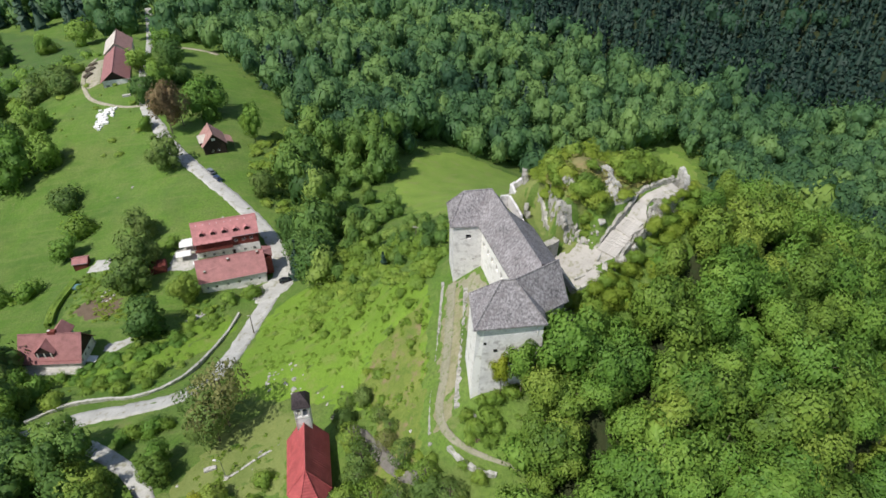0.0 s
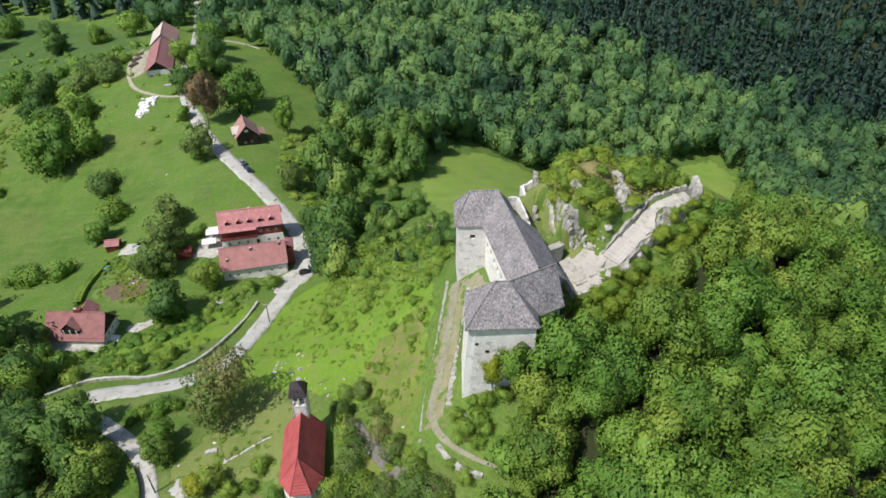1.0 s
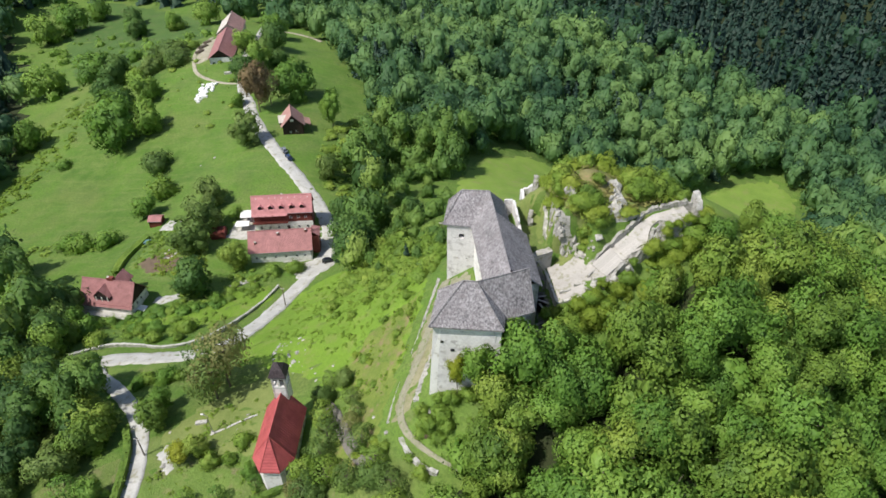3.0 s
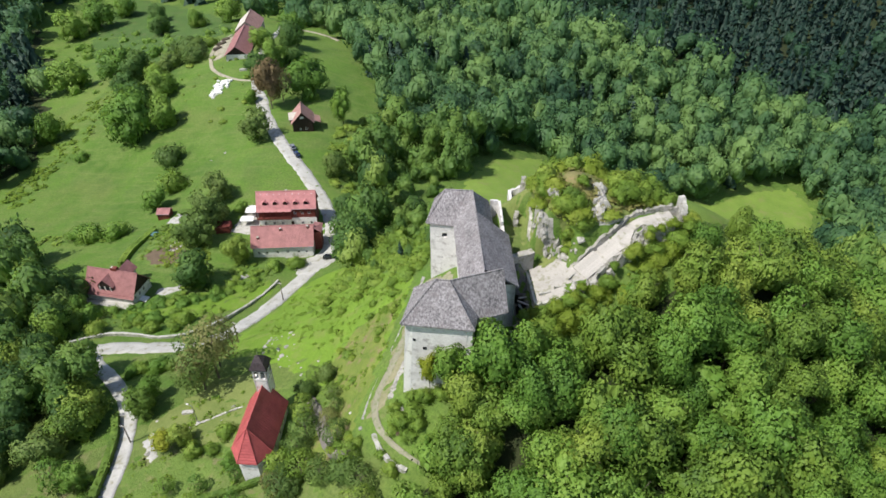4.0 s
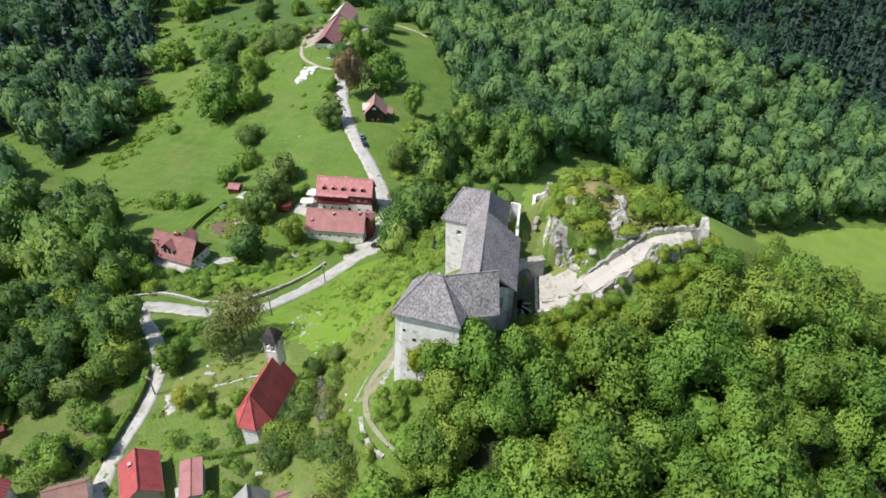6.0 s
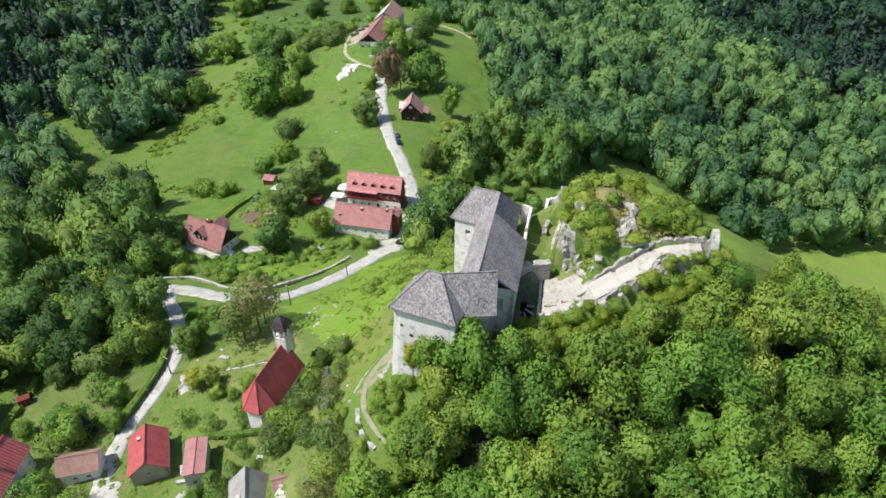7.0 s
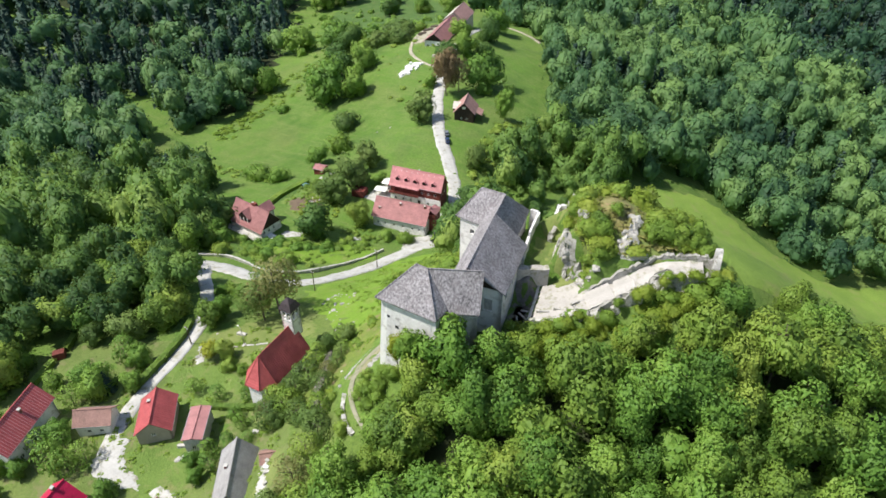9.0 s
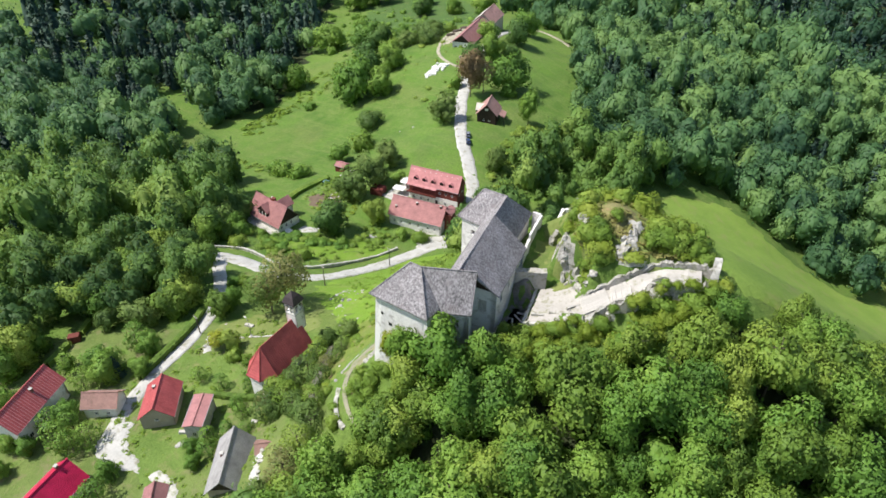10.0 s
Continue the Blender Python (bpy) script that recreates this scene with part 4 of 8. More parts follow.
def chapel():
    root = thing("chapel", "small white chapel with ribbed red roof and belfry", "chapel", pose(-25.55, 74.4, 16.5, 0, 0, -79.3))
    e, r, hw, ln = 5.2, 11.2, 3.95, 11.2
    foot = [(0.3, -3.5), (ln + 0.2, -3.5), (14.0, -1.6), (14.0, 1.6), (ln + 0.2, 3.5), (0.3, 3.5)]
    names = []
    for k, (p, q) in enumerate(zip(foot, foot[1:] + foot[:1])):
        d = Vector((q[0] - p[0], q[1] - p[1], 0))
        ang = math.degrees(math.atan2(d.y, d.x))
        holes = []
        if k in (0, 4):
            holes = [(2.0, 3.6, 0.8, 1.7), (5.2, 3.6, 0.8, 1.7), (8.3, 3.6, 0.8, 1.7)]
        if k in (1, 3):
            holes = [(1.2, 3.8, 0.6, 1.4)]
        wall(root, pose(p[0], p[1], -1.5, 0, 0, ang), d.length, e + 1.6, holes, PLASTER, 0.5, "white plastered chapel wall" if k == 0 else "")
    gable(root, [(0.3, -3.5, e), (0.3, 3.5, e), (0.3, 0, r - 0.2)], (0.5, 0, 0), PLASTER)
    top0, top1 = (0.0, 0, r), (ln, 0, r)
    rim = [(0.0, -hw, e), (ln + 0.3, -hw, e), (14.6, -1.85, e), (14.6, 1.85, e), (ln + 0.3, hw, e), (0.0, hw, e)]
    for name, poly in (("roof", [top0, rim[0], rim[1], top1]), ("roof", [top1, rim[4], rim[5], top0])):
        part(name, prism(bmesh.new(), poly, (0, 0, -0.14)), RED_SHEET, root, "ribbed red metal slope")
    for p, q in ((1, 2), (2, 3), (3, 4)):
        part("apse_roof", prism(bmesh.new(), [top1, rim[p], rim[q]], (0, 0, -0.14)), RED_SHEET, root)
    # standing ribs down both slopes and along the hips
    for s in (-1, 1):
        for k in range(22):
            x = 0.25 + 0.51 * k
            bm = tube(bmesh.new(), (x, 0, r + 0.01), (x, s * hw, e + 0.02), 0.035, 0.035, 4)
            part("roof_rib", bm, RED_SHEET, root)
    for q in rim[1:5]:
        part("hip_rib", tube(bmesh.new(), (ln, 0, r + 0.03), (q[0], q[1], e + 0.03), 0.09, 0.09, 5), RED_SHEET, root)
    part("ridge_cap", tube(bmesh.new(), (0, 0, r + 0.03), (ln, 0, r + 0.03), 0.12, 0.12, 5), RED_SHEET, root)
    # belfry over the gable
    for k in range(4):
        m4 = pose(0.0, 0, 0, 0, 0, 90 * k) @ pose(-1.35, -1.35, 8.0)
        wall(root, m4, 2.7, 7.8, [(0.35, 5.1, 0.85, 1.55, "dark"), (1.5, 5.1, 0.85, 1.55, "dark")], PLASTER, 0.35, name="belfry_wall")
        for x in (0.35, 1.5):
            # each arch's top is a near-black plate for the shade behind it
            arc = [(x + 0.425 - 0.425 * math.cos(a * math.pi / 8), -0.01, 6.65 + 0.425 * math.sin(a * math.pi / 8)) for a in range(9)]
            bm = prism(bmesh.new(), arc, (0, 0.03, 0))
            bmesh.ops.transform(bm, matrix=m4, verts=bm.verts[:])
            part("arch_head", bm, HOLE_SHADE, root)
    for z in (12.6, 15.1):
        part("string_course", boxed(-1.42, 1.42, -1.42, 1.42, z, z + 0.14), CONCRETE, root, bevel=0.02)
    part("bell", tube(bmesh.new(), (0, 0, 13.4), (0, 0, 14.3), 0.5, 0.22, 10), STEEL, root)
    bm = bmesh.new()
    rim8 = [bm.verts.new((1.65 * x, 1.65 * y, 15.8)) for x, y in ((-1, -1), (1, -1), (1, 1), (-1, 1))]
    low8 = [bm.verts.new((1.65 * x, 1.65 * y, 15.6)) for x, y in ((-1, -1), (1, -1), (1, 1), (-1, 1))]
    mid8 = [bm.verts.new((1.05 * x, 1.05 * y, 17.2)) for x, y in ((-1, -1), (1, -1), (1, 1), (-1, 1))]
    tip = bm.verts.new((0, 0, 18.4))
    for k in range(4):
        j = (k + 1) % 4
        bm.faces.new((rim8[k], rim8[j], mid8[j], mid8[k]))
        bm.faces.new((mid8[k], mid8[j], tip))
        bm.faces.new((low8[j], low8[k], rim8[k], rim8[j]))
    bm.faces.new(low8)
    part("belfry_roof", bm, SLATE_DARK, root, "dark shingled belfry cap")
    part("cross", tube(bmesh.new(), (0, 0, 18.3), (0, 0, 19.2), 0.05, 0.04, 5), STEEL, root)


chapel()


def small_house(name, label, p, q, half, eave, ridge, base, roof_mat, wall_mat, **kw):
    """A house given by the ends p, q of its ridge in plan and half its width."""
    d = Vector((q[0] - p[0], q[1] - p[1]))
    ln = d.length
    d.normalize()
    a = (p[0] + d.y * half, p[1] - d.x * half)
    return house(name, label, a, math.degrees(math.atan2(d.y, d.x)), ln, 2 * half, eave, ridge, base, roof_mat, wall_mat, **kw)


def sheet_ribs(root, length, width, e, r, mat, gap=0.62):
    """Standing ribs down both slopes of a sheet roof."""
    for k in range(int(length / gap)):
        x = gap * (k + 0.5)
        for y in (0.0, width):
            part("roof_rib", tube(bmesh.new(), (x, width / 2, r + 0.02), (x, y, e + 0.02), 0.045, 0.045, 4), mat, root)


def hamlet():
    root, e, r, rise, mid = small_house("cottage", "small cottage with bright red ribbed roof and bare block gable", (-42.2, 49.5), (-34.9, 43.1), 3.8, 14.8, 17.9, 11.0, RED_SHEET, BRICK_WALL, over=0.4,
                right=[(2.8, 2.4, 0.9, 0.9)], chimneys=[(3.0, 2.6, 0.5)])
    sheet_ribs(root, 9.7, 7.6, e, r, RED_SHEET, 0.5)
    root, e, r, rise, mid = small_house("two_storey_house", "white two-storey house with ribbed red roof", (-56.3, 20.5), (-64.0, 33.8), 3.9, 14.0, 18.0, 8.6, RED_SHEET, PLASTER, over=0.5,
                front=[(2.0, 1.0, 1.1, 1.2), (6.0, 1.0, 1.1, 1.2), (10.0, 1.0, 1.1, 1.2)], left=[(1.2, 1.2, 1.2, 1.3), (4.2, 1.2, 1.2, 1.3)], chimneys=[(9.0, 2.6, 0.8)])
    sheet_ribs(root, 15.3, 7.8, e, r, RIB_RED)
    small_house("outbuilding", "low outbuilding with brown mossy tiles", (-52.4, 35.9), (-46.6, 41.2), 2.7, 13.4, 15.8, 10.2, OLD_TILE, PLASTER, over=0.4, front=[(2.0, 0.9, 0.9, 0.9), (4.5, 0.9, 0.9, 0.9)])
    small_house("crimson_house", "white house with crimson metal roof", (-33.4, 14.6), (-37.7, 26.6), 4.2, 12.6, 16.2, 7.6, CRIMSON_SHEET, PLASTER, over=0.5,
                front=[(3.0, 1.2, 1.2, 1.3), (7.0, 1.2, 1.2, 1.3)], chimneys=[(10.4, 4.4, 0.9)])
    root, e, r, rise, mid = small_house("grey_barn", "timber barn house with pale grey sheet roof", (-15.3, 50.5), (-6.9, 41.5), 3.5, 18.4, 22.0, 14.3, GREY_SHEET, BRICK_WALL, over=0.6,
                                        right=[(1.0, 1.6, 1.4, 1.5), (3.4, 1.6, 1.4, 1.5)], gable_mat=WOOD_DARK, chimneys=[(5.5, 2.2, 0.6)])
    bm = prism(bmesh.new(), [(1.0, 6.9, 3.6), (11.5, 6.9, 3.6), (11.5, 9.2, 2.3), (1.0, 9.2, 2.3)], (0, 0, -0.14))
    part("lean_to_roof", bm, GREY_SHEET, root)
    for x in (1.2, 4.6, 8.0, 11.2):
        part("lean_to_post", boxed(x, x + 0.14, 8.9, 9.04, -1.5, 2.35), WOOD_GREY, root)
    root = small_house("garden_shed", "garden shed with faded red sheet roof", (-31.4, 52.7), (-25.8, 46.4), 2.1, 16.7, 17.0, 12.6, DULL_TILE, WOOD_GREY, over=0.25, right=[(1.2, 0.6, 0.9, 1.2)])
    small_house("lean_shed", "small brown tiled shed beside the barn", (-9.4, 50.7), (-6.6, 53.9), 1.75, 20.4, 21.6, 18.0, OLD_TILE, PLASTER, over=0.25)
    small_house("well_house", "small shed with red roof by the lawn", (-21.5, 35.4), (-17.6, 32.2), 2.3, 13.3, 15.0, 10.4, RED_TILE, PLASTER, over=0.3)
    small_house("garden_hut", "little red-roofed garden hut", (-123.8, 167.6), (-119.0, 168.8), 2.3, -11.1, -10.0, -12.6, DULL_TILE, WOOD_RED, over=0.3)
    # timber hut on the upper road
    root, e, r, rise, mid = small_house("timber_hut", "dark timber house with pinkish tiled roof", (-94.0, 233.6), (-89.2, 224.0), 4.9, 1.2, 6.3, -3.2, HUT_TILE, WOOD_DARK, over=0.7,
                                        right=[(2.6, 1.4, 0.9, 1.0), (5.0, 1.4, 0.9, 1.0)], front=[(3.0, 1.2, 0.9, 1.0), (7.0, 1.2, 0.9, 1.0)])
    dormer(root, 5.2, -0.3, e + 0.3, 5.4, 0.8, 5.0, PALE_SHEET, WOOD_DARK, (0.8, 0.8), 0.7)
    part("window", boxed(10.06, 10.12, 4.1, 5.5, 6.4, 7.4), FRAME, root, "pale attic window in the gable")
    part("porch_roof", prism(bmesh.new(), [(2.0, 9.6, 4.4), (8.0, 9.6, 4.4), (8.0, 12.4, 3.2), (2.0, 12.4, 3.2)], (0, 0, -0.15)), HUT_TILE, root)
    for x in (2.2, 7.7):
        part("porch_post", boxed(x, x + 0.15, 12.1, 12.25, -1.2, 3.25), WOOD_DARK, root)
    # farmstead on the upper meadow
    root, e, r, rise, mid = small_house("farmhouse", "long farmhouse with dull red roof and open timber gable", (-149.8, 279.5), (-161.2, 311.5), 6.3, 3.6, 8.4, -0.6, RED_TILE, PLASTER, over=0.9,
                                        left=[(1.0, 0.4, 1.6, 2.2), (3.6, 0.8, 1.2, 1.2), (6.2, 0.8, 1.2, 1.2)], gable_mat=WOOD_DARK)
    root = small_house("farm_barn", "barn with pale and brown roof slopes behind a farmhouse", (-161.4, 312.0), (-168.2, 331.5), 6.6, 4.2, 9.6, -3.5, HUT_TILE, CREAM, over=0.5)[0]
    slopes = [c for c in root.children if c.name.startswith("roof")]
    slopes[1].data.materials[0] = PALE_SHEET


hamlet()


# ---- trees ----
def fast_mesh(name, crown, mat, tint=None):
    """A mesh of leaf clumps from corner places and leaf normals, with one hue a tree."""
    me = bpy.data.meshes.new(name)
    verts, normals = crown
    quads = quad_index(verts)
    verts, quads = np.asarray(verts, np.float32), np.asarray(quads, np.int32)
    me.vertices.add(len(verts))
    me.vertices.foreach_set("co", verts.ravel())
    me.loops.add(quads.size)
    me.loops.foreach_set("vertex_index", quads.ravel())
    me.polygons.add(len(quads))
    me.polygons.foreach_set("loop_start", np.arange(0, quads.size, 4, dtype=np.int32))
    me.materials.append(mat)
    me.update(calc_edges=True)
    soft = me.attributes.new("custom_normal", "FLOAT_VECTOR", "POINT")
    soft.data.foreach_set("vector", np.asarray(normals, np.float32).ravel())
    if tint is not None:
        hue = me.attributes.new("tint", "FLOAT", "POINT")
        hue.data.foreach_set("value", np.asarray(tint, np.float32))
    me.update()
    return me


def turned(crown, angle, sx, sy, sz, x, y, z):
    """A crown turned about the upright, scaled and moved."""
    v, n = crown
    c, s = math.cos(angle), math.sin(angle)
    w = np.c_[(v[:, 0] * c - v[:, 1] * s) * sx + x, (v[:, 0] * s + v[:, 1] * c) * sy + y, v[:, 2] * sz + z]
    return w, np.c_[n[:, 0] * c - n[:, 1] * s, n[:, 0] * s + n[:, 1] * c, n[:, 2]]


def joined(crowns):
    return np.vstack([c[0] for c in crowns]), np.vstack([c[1] for c in crowns])


def leaf_quads(rng, centre, normal, size, uneven=0.32):
    """One tilted, uneven four-cornered leaf clump at every centre."""
    k = len(centre)
    nor = normal + rng.normal(0, 0.6, (k, 3))
    nor /= np.linalg.norm(nor, axis=1)[:, None] + 1e-9
    t = np.cross(nor, rng.normal(0, 1, (k, 3)))
    t /= np.linalg.norm(t, axis=1)[:, None] + 1e-9
    b = np.cross(nor, t)
    s = size * rng.uniform(0.6, 1.25, k)
    q = [centre + (t * c0 * rng.uniform(0.7, 1.15, k)[:, None] + b * c1 * rng.uniform(0.7, 1.15, k)[:, None]) * s[:, None] for c0, c1 in ((-0.55, -0.5), (0.5, -0.55), (0.55, 0.5), (-0.5, 0.55))]
    soft = normal / (np.linalg.norm(normal, axis=1)[:, None] + 1e-9) + rng.normal(0, uneven, (k, 3))
    soft /= np.linalg.norm(soft, axis=1)[:, None] + 1e-9
    return np.stack(q, 1).reshape(-1, 3), np.repeat(soft, 4, axis=0)


def blob_grid(n):
    """Corner directions of a sphere's quads, n by n on each of six sides."""
    out = []
    e = np.tan(np.linspace(-math.pi / 4, math.pi / 4, n + 1))
    for axis in range(3):
        for side in (-1, 1):
            for i in range(n):
                for j in range(n):
                    ring = [(e[i], e[j]), (e[i + 1], e[j]), (e[i + 1], e[j + 1]), (e[i], e[j + 1])]
                    for u, w in ring[::side]:
                        p = [0, 0, 0]
                        p[axis], p[(axis + 1) % 3], p[(axis + 2) % 3] = side, u, w
                        out.append(p)
    d = np.array(out, float)
    return d / np.linalg.norm(d, axis=1)[:, None]


def inner_foliage(mid, rad, n, low, seed, depth):
    """The close inner leaves: one lumpy skin a little inside the lobes."""
    d = blob_grid(n)
    d = d[np.repeat((d.reshape(-1, 4, 3)[:, :, 2].mean(1) > low - 0.25), 4)]
    along = d @ mid.T
    inside_by = rad[None] ** 2 - ((mid ** 2).sum(1)[None] - along ** 2)
    reach = np.where(inside_by > 0, along + np.sqrt(np.maximum(inside_by, 0)), 0.35)
    best = reach.argmax(1)
    r = np.maximum(reach.max(1), 0.4)
    wave = np.sin(d * 11 + seed) @ np.array([0.03, 0.035, 0.03]) + np.sin(d[:, ::-1] * 23 + seed) @ np.array([0.016, 0.02, 0.018])
    rng = np.random.default_rng(int(seed) + 7)
    loose = np.repeat(rng.normal(0, 0.035, len(d) // 4), 4) + rng.normal(0, 0.02, len(d))
    p = d * (r * depth + wave + loose)[:, None]
    nor = p - mid[best]
    nor /= np.linalg.norm(nor, axis=1)[:, None] + 1e-9
    nor = nor * 0.7 + d * 0.5 + np.repeat(rng.normal(0, 0.25, (len(d) // 4, 3)), 4, axis=0)
    return p, nor / (np.linalg.norm(nor, axis=1)[:, None] + 1e-9)


def unit(a):
    return a / (np.linalg.norm(a, axis=-1, keepdims=True) + 1e-9)


def broad_crown(seed, lobes, leaves, size, tall=1.0, low=-0.35, core=8, depth=0.86, loft=0.65, per=13):
    """A crown of radius 1 round the origin: a few limbs' lobes, set with domed tufts of leaf sprays, inner leaves behind them."""
    rng = np.random.default_rng(seed)
    limbs = int(np.clip(lobes // 3, 3, 13))
    d = unit(rng.normal(0, 1, (limbs * 10, 3)))
    d = d[d[:, 2] > low]
    keep = [d[0]]
    for c in d[1:]:
        if len(keep) < limbs and min(np.linalg.norm(c - k) for k in keep) > 1.6 / math.sqrt(limbs):
            keep.append(c)
    keep = np.array(keep)
    rad = rng.uniform(0.75, 1.2, len(keep)) * 1.3 / math.sqrt(limbs) * 0.9
    mid = keep * (rng.uniform(0.86, 1.12, len(keep)) - rad * 0.75)[:, None]
    mid = mid * (1, rng.uniform(0.85, 1.1), rng.uniform(0.9, 1.15)) + rng.normal(0, 0.04, mid.shape)
    mid, rad = np.vstack([mid, [[0, 0, 0.08]]]), np.r_[rad, 0.58]
    # places of the tufts: on the lobes' outer skin, kept apart
    count = max(5, leaves // per)
    which = rng.choice(len(rad), count * 14, p=rad ** 2 / (rad ** 2).sum())
    e = unit(rng.normal(0, 1, (count * 14, 3)))
    p = mid[which] + e * rad[which][:, None]
    gap = np.linalg.norm(p[:, None] - mid[None], axis=2) - rad[None] * 0.93
    gap[np.arange(len(p)), which] = 1
    ok = (gap.min(1) > 0) & (p[:, 2] > low - 0.25)
    p, e = p[ok], e[ok]
    near = math.sqrt((2.5 if low > -0.2 else 5.2) / count)
    take = []
    for i in range(len(p)):
        if len(take) < count and (not take or np.linalg.norm(p[take] - p[i], axis=1).min() > near * 0.8):
            take.append(i)
    p, e = p[take], e[take]
    k = len(p)
    axis = unit(e * 0.75 + unit(p) * 0.2 + (0, 0, 0.35) + rng.normal(0, 0.12, (k, 3)))
    side = unit(np.cross(axis, rng.normal(0, 1, (k, 3))))
    over = np.cross(axis, side)
    rt = near * rng.uniform(0.7, 1.25, k)
    # the leaf sprays of each tuft, spread over a low dome and pointing outward
    per = max(6, leaves // k)
    u = np.sqrt(rng.uniform(0.02, 1.15, (k, per)))[..., None]
    a = rng.uniform(0, math.tau, (k, per))[..., None]
    out = side[:, None] * np.cos(a) + over[:, None] * np.sin(a)
    at = p[:, None] + rt[:, None, None] * (out * u + axis[:, None] * (loft * (1 - u * u) - 0.15 + rng.normal(0, 0.12, u.shape)))
    dome = unit(axis[:, None] * (1.1 - 0.55 * u) + out * u * 0.8)
    long = unit(out * (0.55 + 0.5 * u) - axis[:, None] * (0.55 * u - 0.3) + rng.normal(0, 0.38, at.shape))
    wide = unit(np.cross(dome, long) + rng.normal(0, 0.3, at.shape))
    s = size * rng.uniform(0.75, 1.5, u.shape)
    q = np.stack([at - long * s * 0.8, at - wide * s * 0.62 + long * s * 0.1, at + long * s, at + wide * s * 0.62 + long * s * 0.1], 2)
    soft = unit(dome * 0.7 + unit(p + (0, 0, 0.05))[:, None] * 0.85 + rng.normal(0, 0.2, dome.shape))
    v, soft = q.reshape(-1, 3), np.repeat(soft.reshape(-1, 3), 4, axis=0)
    if core:
        inner = inner_foliage(mid, rad, core, low, seed, depth)
        v, soft = np.vstack([v, inner[0]]), np.vstack([soft, inner[1]])
    v[:, 2] *= tall
    return v, soft


def fir_crown(seed, tiers, each, size):
    """A conifer of radius 1 and height 4: drooping tiers of branches that narrow to the tip."""
    rng = np.random.default_rng(seed)
    out, nor = [], []
    for k in range(tiers):
        f = (k + rng.uniform(0, 0.5)) / tiers
        r = (1 - f) ** 0.9
        count = max(3, int(each * (0.35 + 0.65 * r)))
        a = rng.uniform(0, math.tau, count)
        rr = r * rng.uniform(0.55, 1.0, count)
        out.append(np.c_[rr * np.cos(a), rr * np.sin(a), 4 * f + rng.normal(0, 0.06, count) - 0.25 * rr])
        nor.append(np.c_[np.cos(a) * 0.75, np.sin(a) * 0.75, np.full(count, 0.7)])
    v, soft = leaf_quads(rng, np.vstack(out), np.vstack(nor), size)
    core, cn = [], []
    for k in range(5):
        for j in range(8):
            for i, f in ((j, k / 5), (j + 1, k / 5), (j + 1, (k + 1) / 5), (j, (k + 1) / 5)):
                a, r = i * math.tau / 8, 0.7 * (1 - f) ** 0.9 * (0.85 + 0.15 * (i % 2))
                core.append((r * math.cos(a), r * math.sin(a), 4 * f))
                cn.append((math.cos(a) * 0.85, math.sin(a) * 0.85, 0.5))
    return np.vstack([v, core]), np.vstack([soft, cn])


def quad_index(verts):
    return np.arange(len(verts)).reshape(-1, 4)


def trunk_mesh(seed, tall, r, limbs=4):
    rng = random.Random(seed)
    bm = bmesh.new()
    bend_x, bend_y = rng.uniform(-0.05, 0.05), rng.uniform(-0.05, 0.05)
    knee = (bend_x * tall, bend_y * tall, tall * 0.5)
    tip = (bend_x * tall * 0.5, bend_y * tall * 1.5, tall)
    tube(bm, (0, 0, -0.8), knee, r, r * 0.75, 7)
    tube(bm, knee, tip, r * 0.75, r * 0.3, 7)
    for k in range(limbs):
        a = k * math.tau / limbs + rng.uniform(-0.4, 0.4)
        s = tall * rng.uniform(0.5, 0.8)
        p = Vector(knee).lerp(Vector(tip), (s / tall - 0.5) * 2)
        tube(bm, p, p + Vector((math.cos(a), math.sin(a), rng.uniform(0.5, 1.0))) * tall * 0.35, r * 0.4, r * 0.12, 5)
    me = bpy.data.meshes.new("trunk")
    bm.to_mesh(me)
    bm.free()
    me.materials.append(BARK)
    return me


NEAR = [broad_crown(100 + k, 36 - 3 * (k % 4), 2200, 0.052, 0.95, core=9, depth=0.83, loft=0.85, per=8) for k in range(9)]
CROWN_VERTS = {"round": NEAR, "full": [broad_crown(120 + k, 30, 1700, 0.06, 1.0, -0.85, core=8, loft=0.8, per=9) for k in range(4)], "loose": [broad_crown(130 + k, 24, 800, 0.08, 1.0, -0.6, core=0) for k in range(3)], "wispy": [broad_crown(160 + k, 27, 1400, 0.058, 1.0, -0.85, core=0) for k in range(3)], "bush": [broad_crown(155 + k, 15, 620, 0.078, 0.85, -0.3, core=4) for k in range(4)], "shrub": [broad_crown(150 + k, 12, 250, 0.115, 0.75, -0.1, core=3) for k in range(4)]}
CROWN_VERTS["shrub"] = [(v, n * 0.75 + (0, 0, 0.45)) for v, n in CROWN_VERTS["shrub"]]
BUSHES = [(v, n * 0.75 + (0, 0, 0.35)) for v, n in [broad_crown(165 + k, 12, 420, 0.085, 0.8, -0.1, core=3) for k in range(4)]]
CROWNS, TRUNKS = {}, [trunk_mesh(k, 1.0, 0.035, 5) for k in range(4)]


def crown_mesh(style, k, mat):
    key = (style, k, mat.name)
    if key not in CROWNS:
        v = CROWN_VERTS[style][k]
        CROWNS[key] = fast_mesh("crown", v, mat)
    return CROWNS[key]


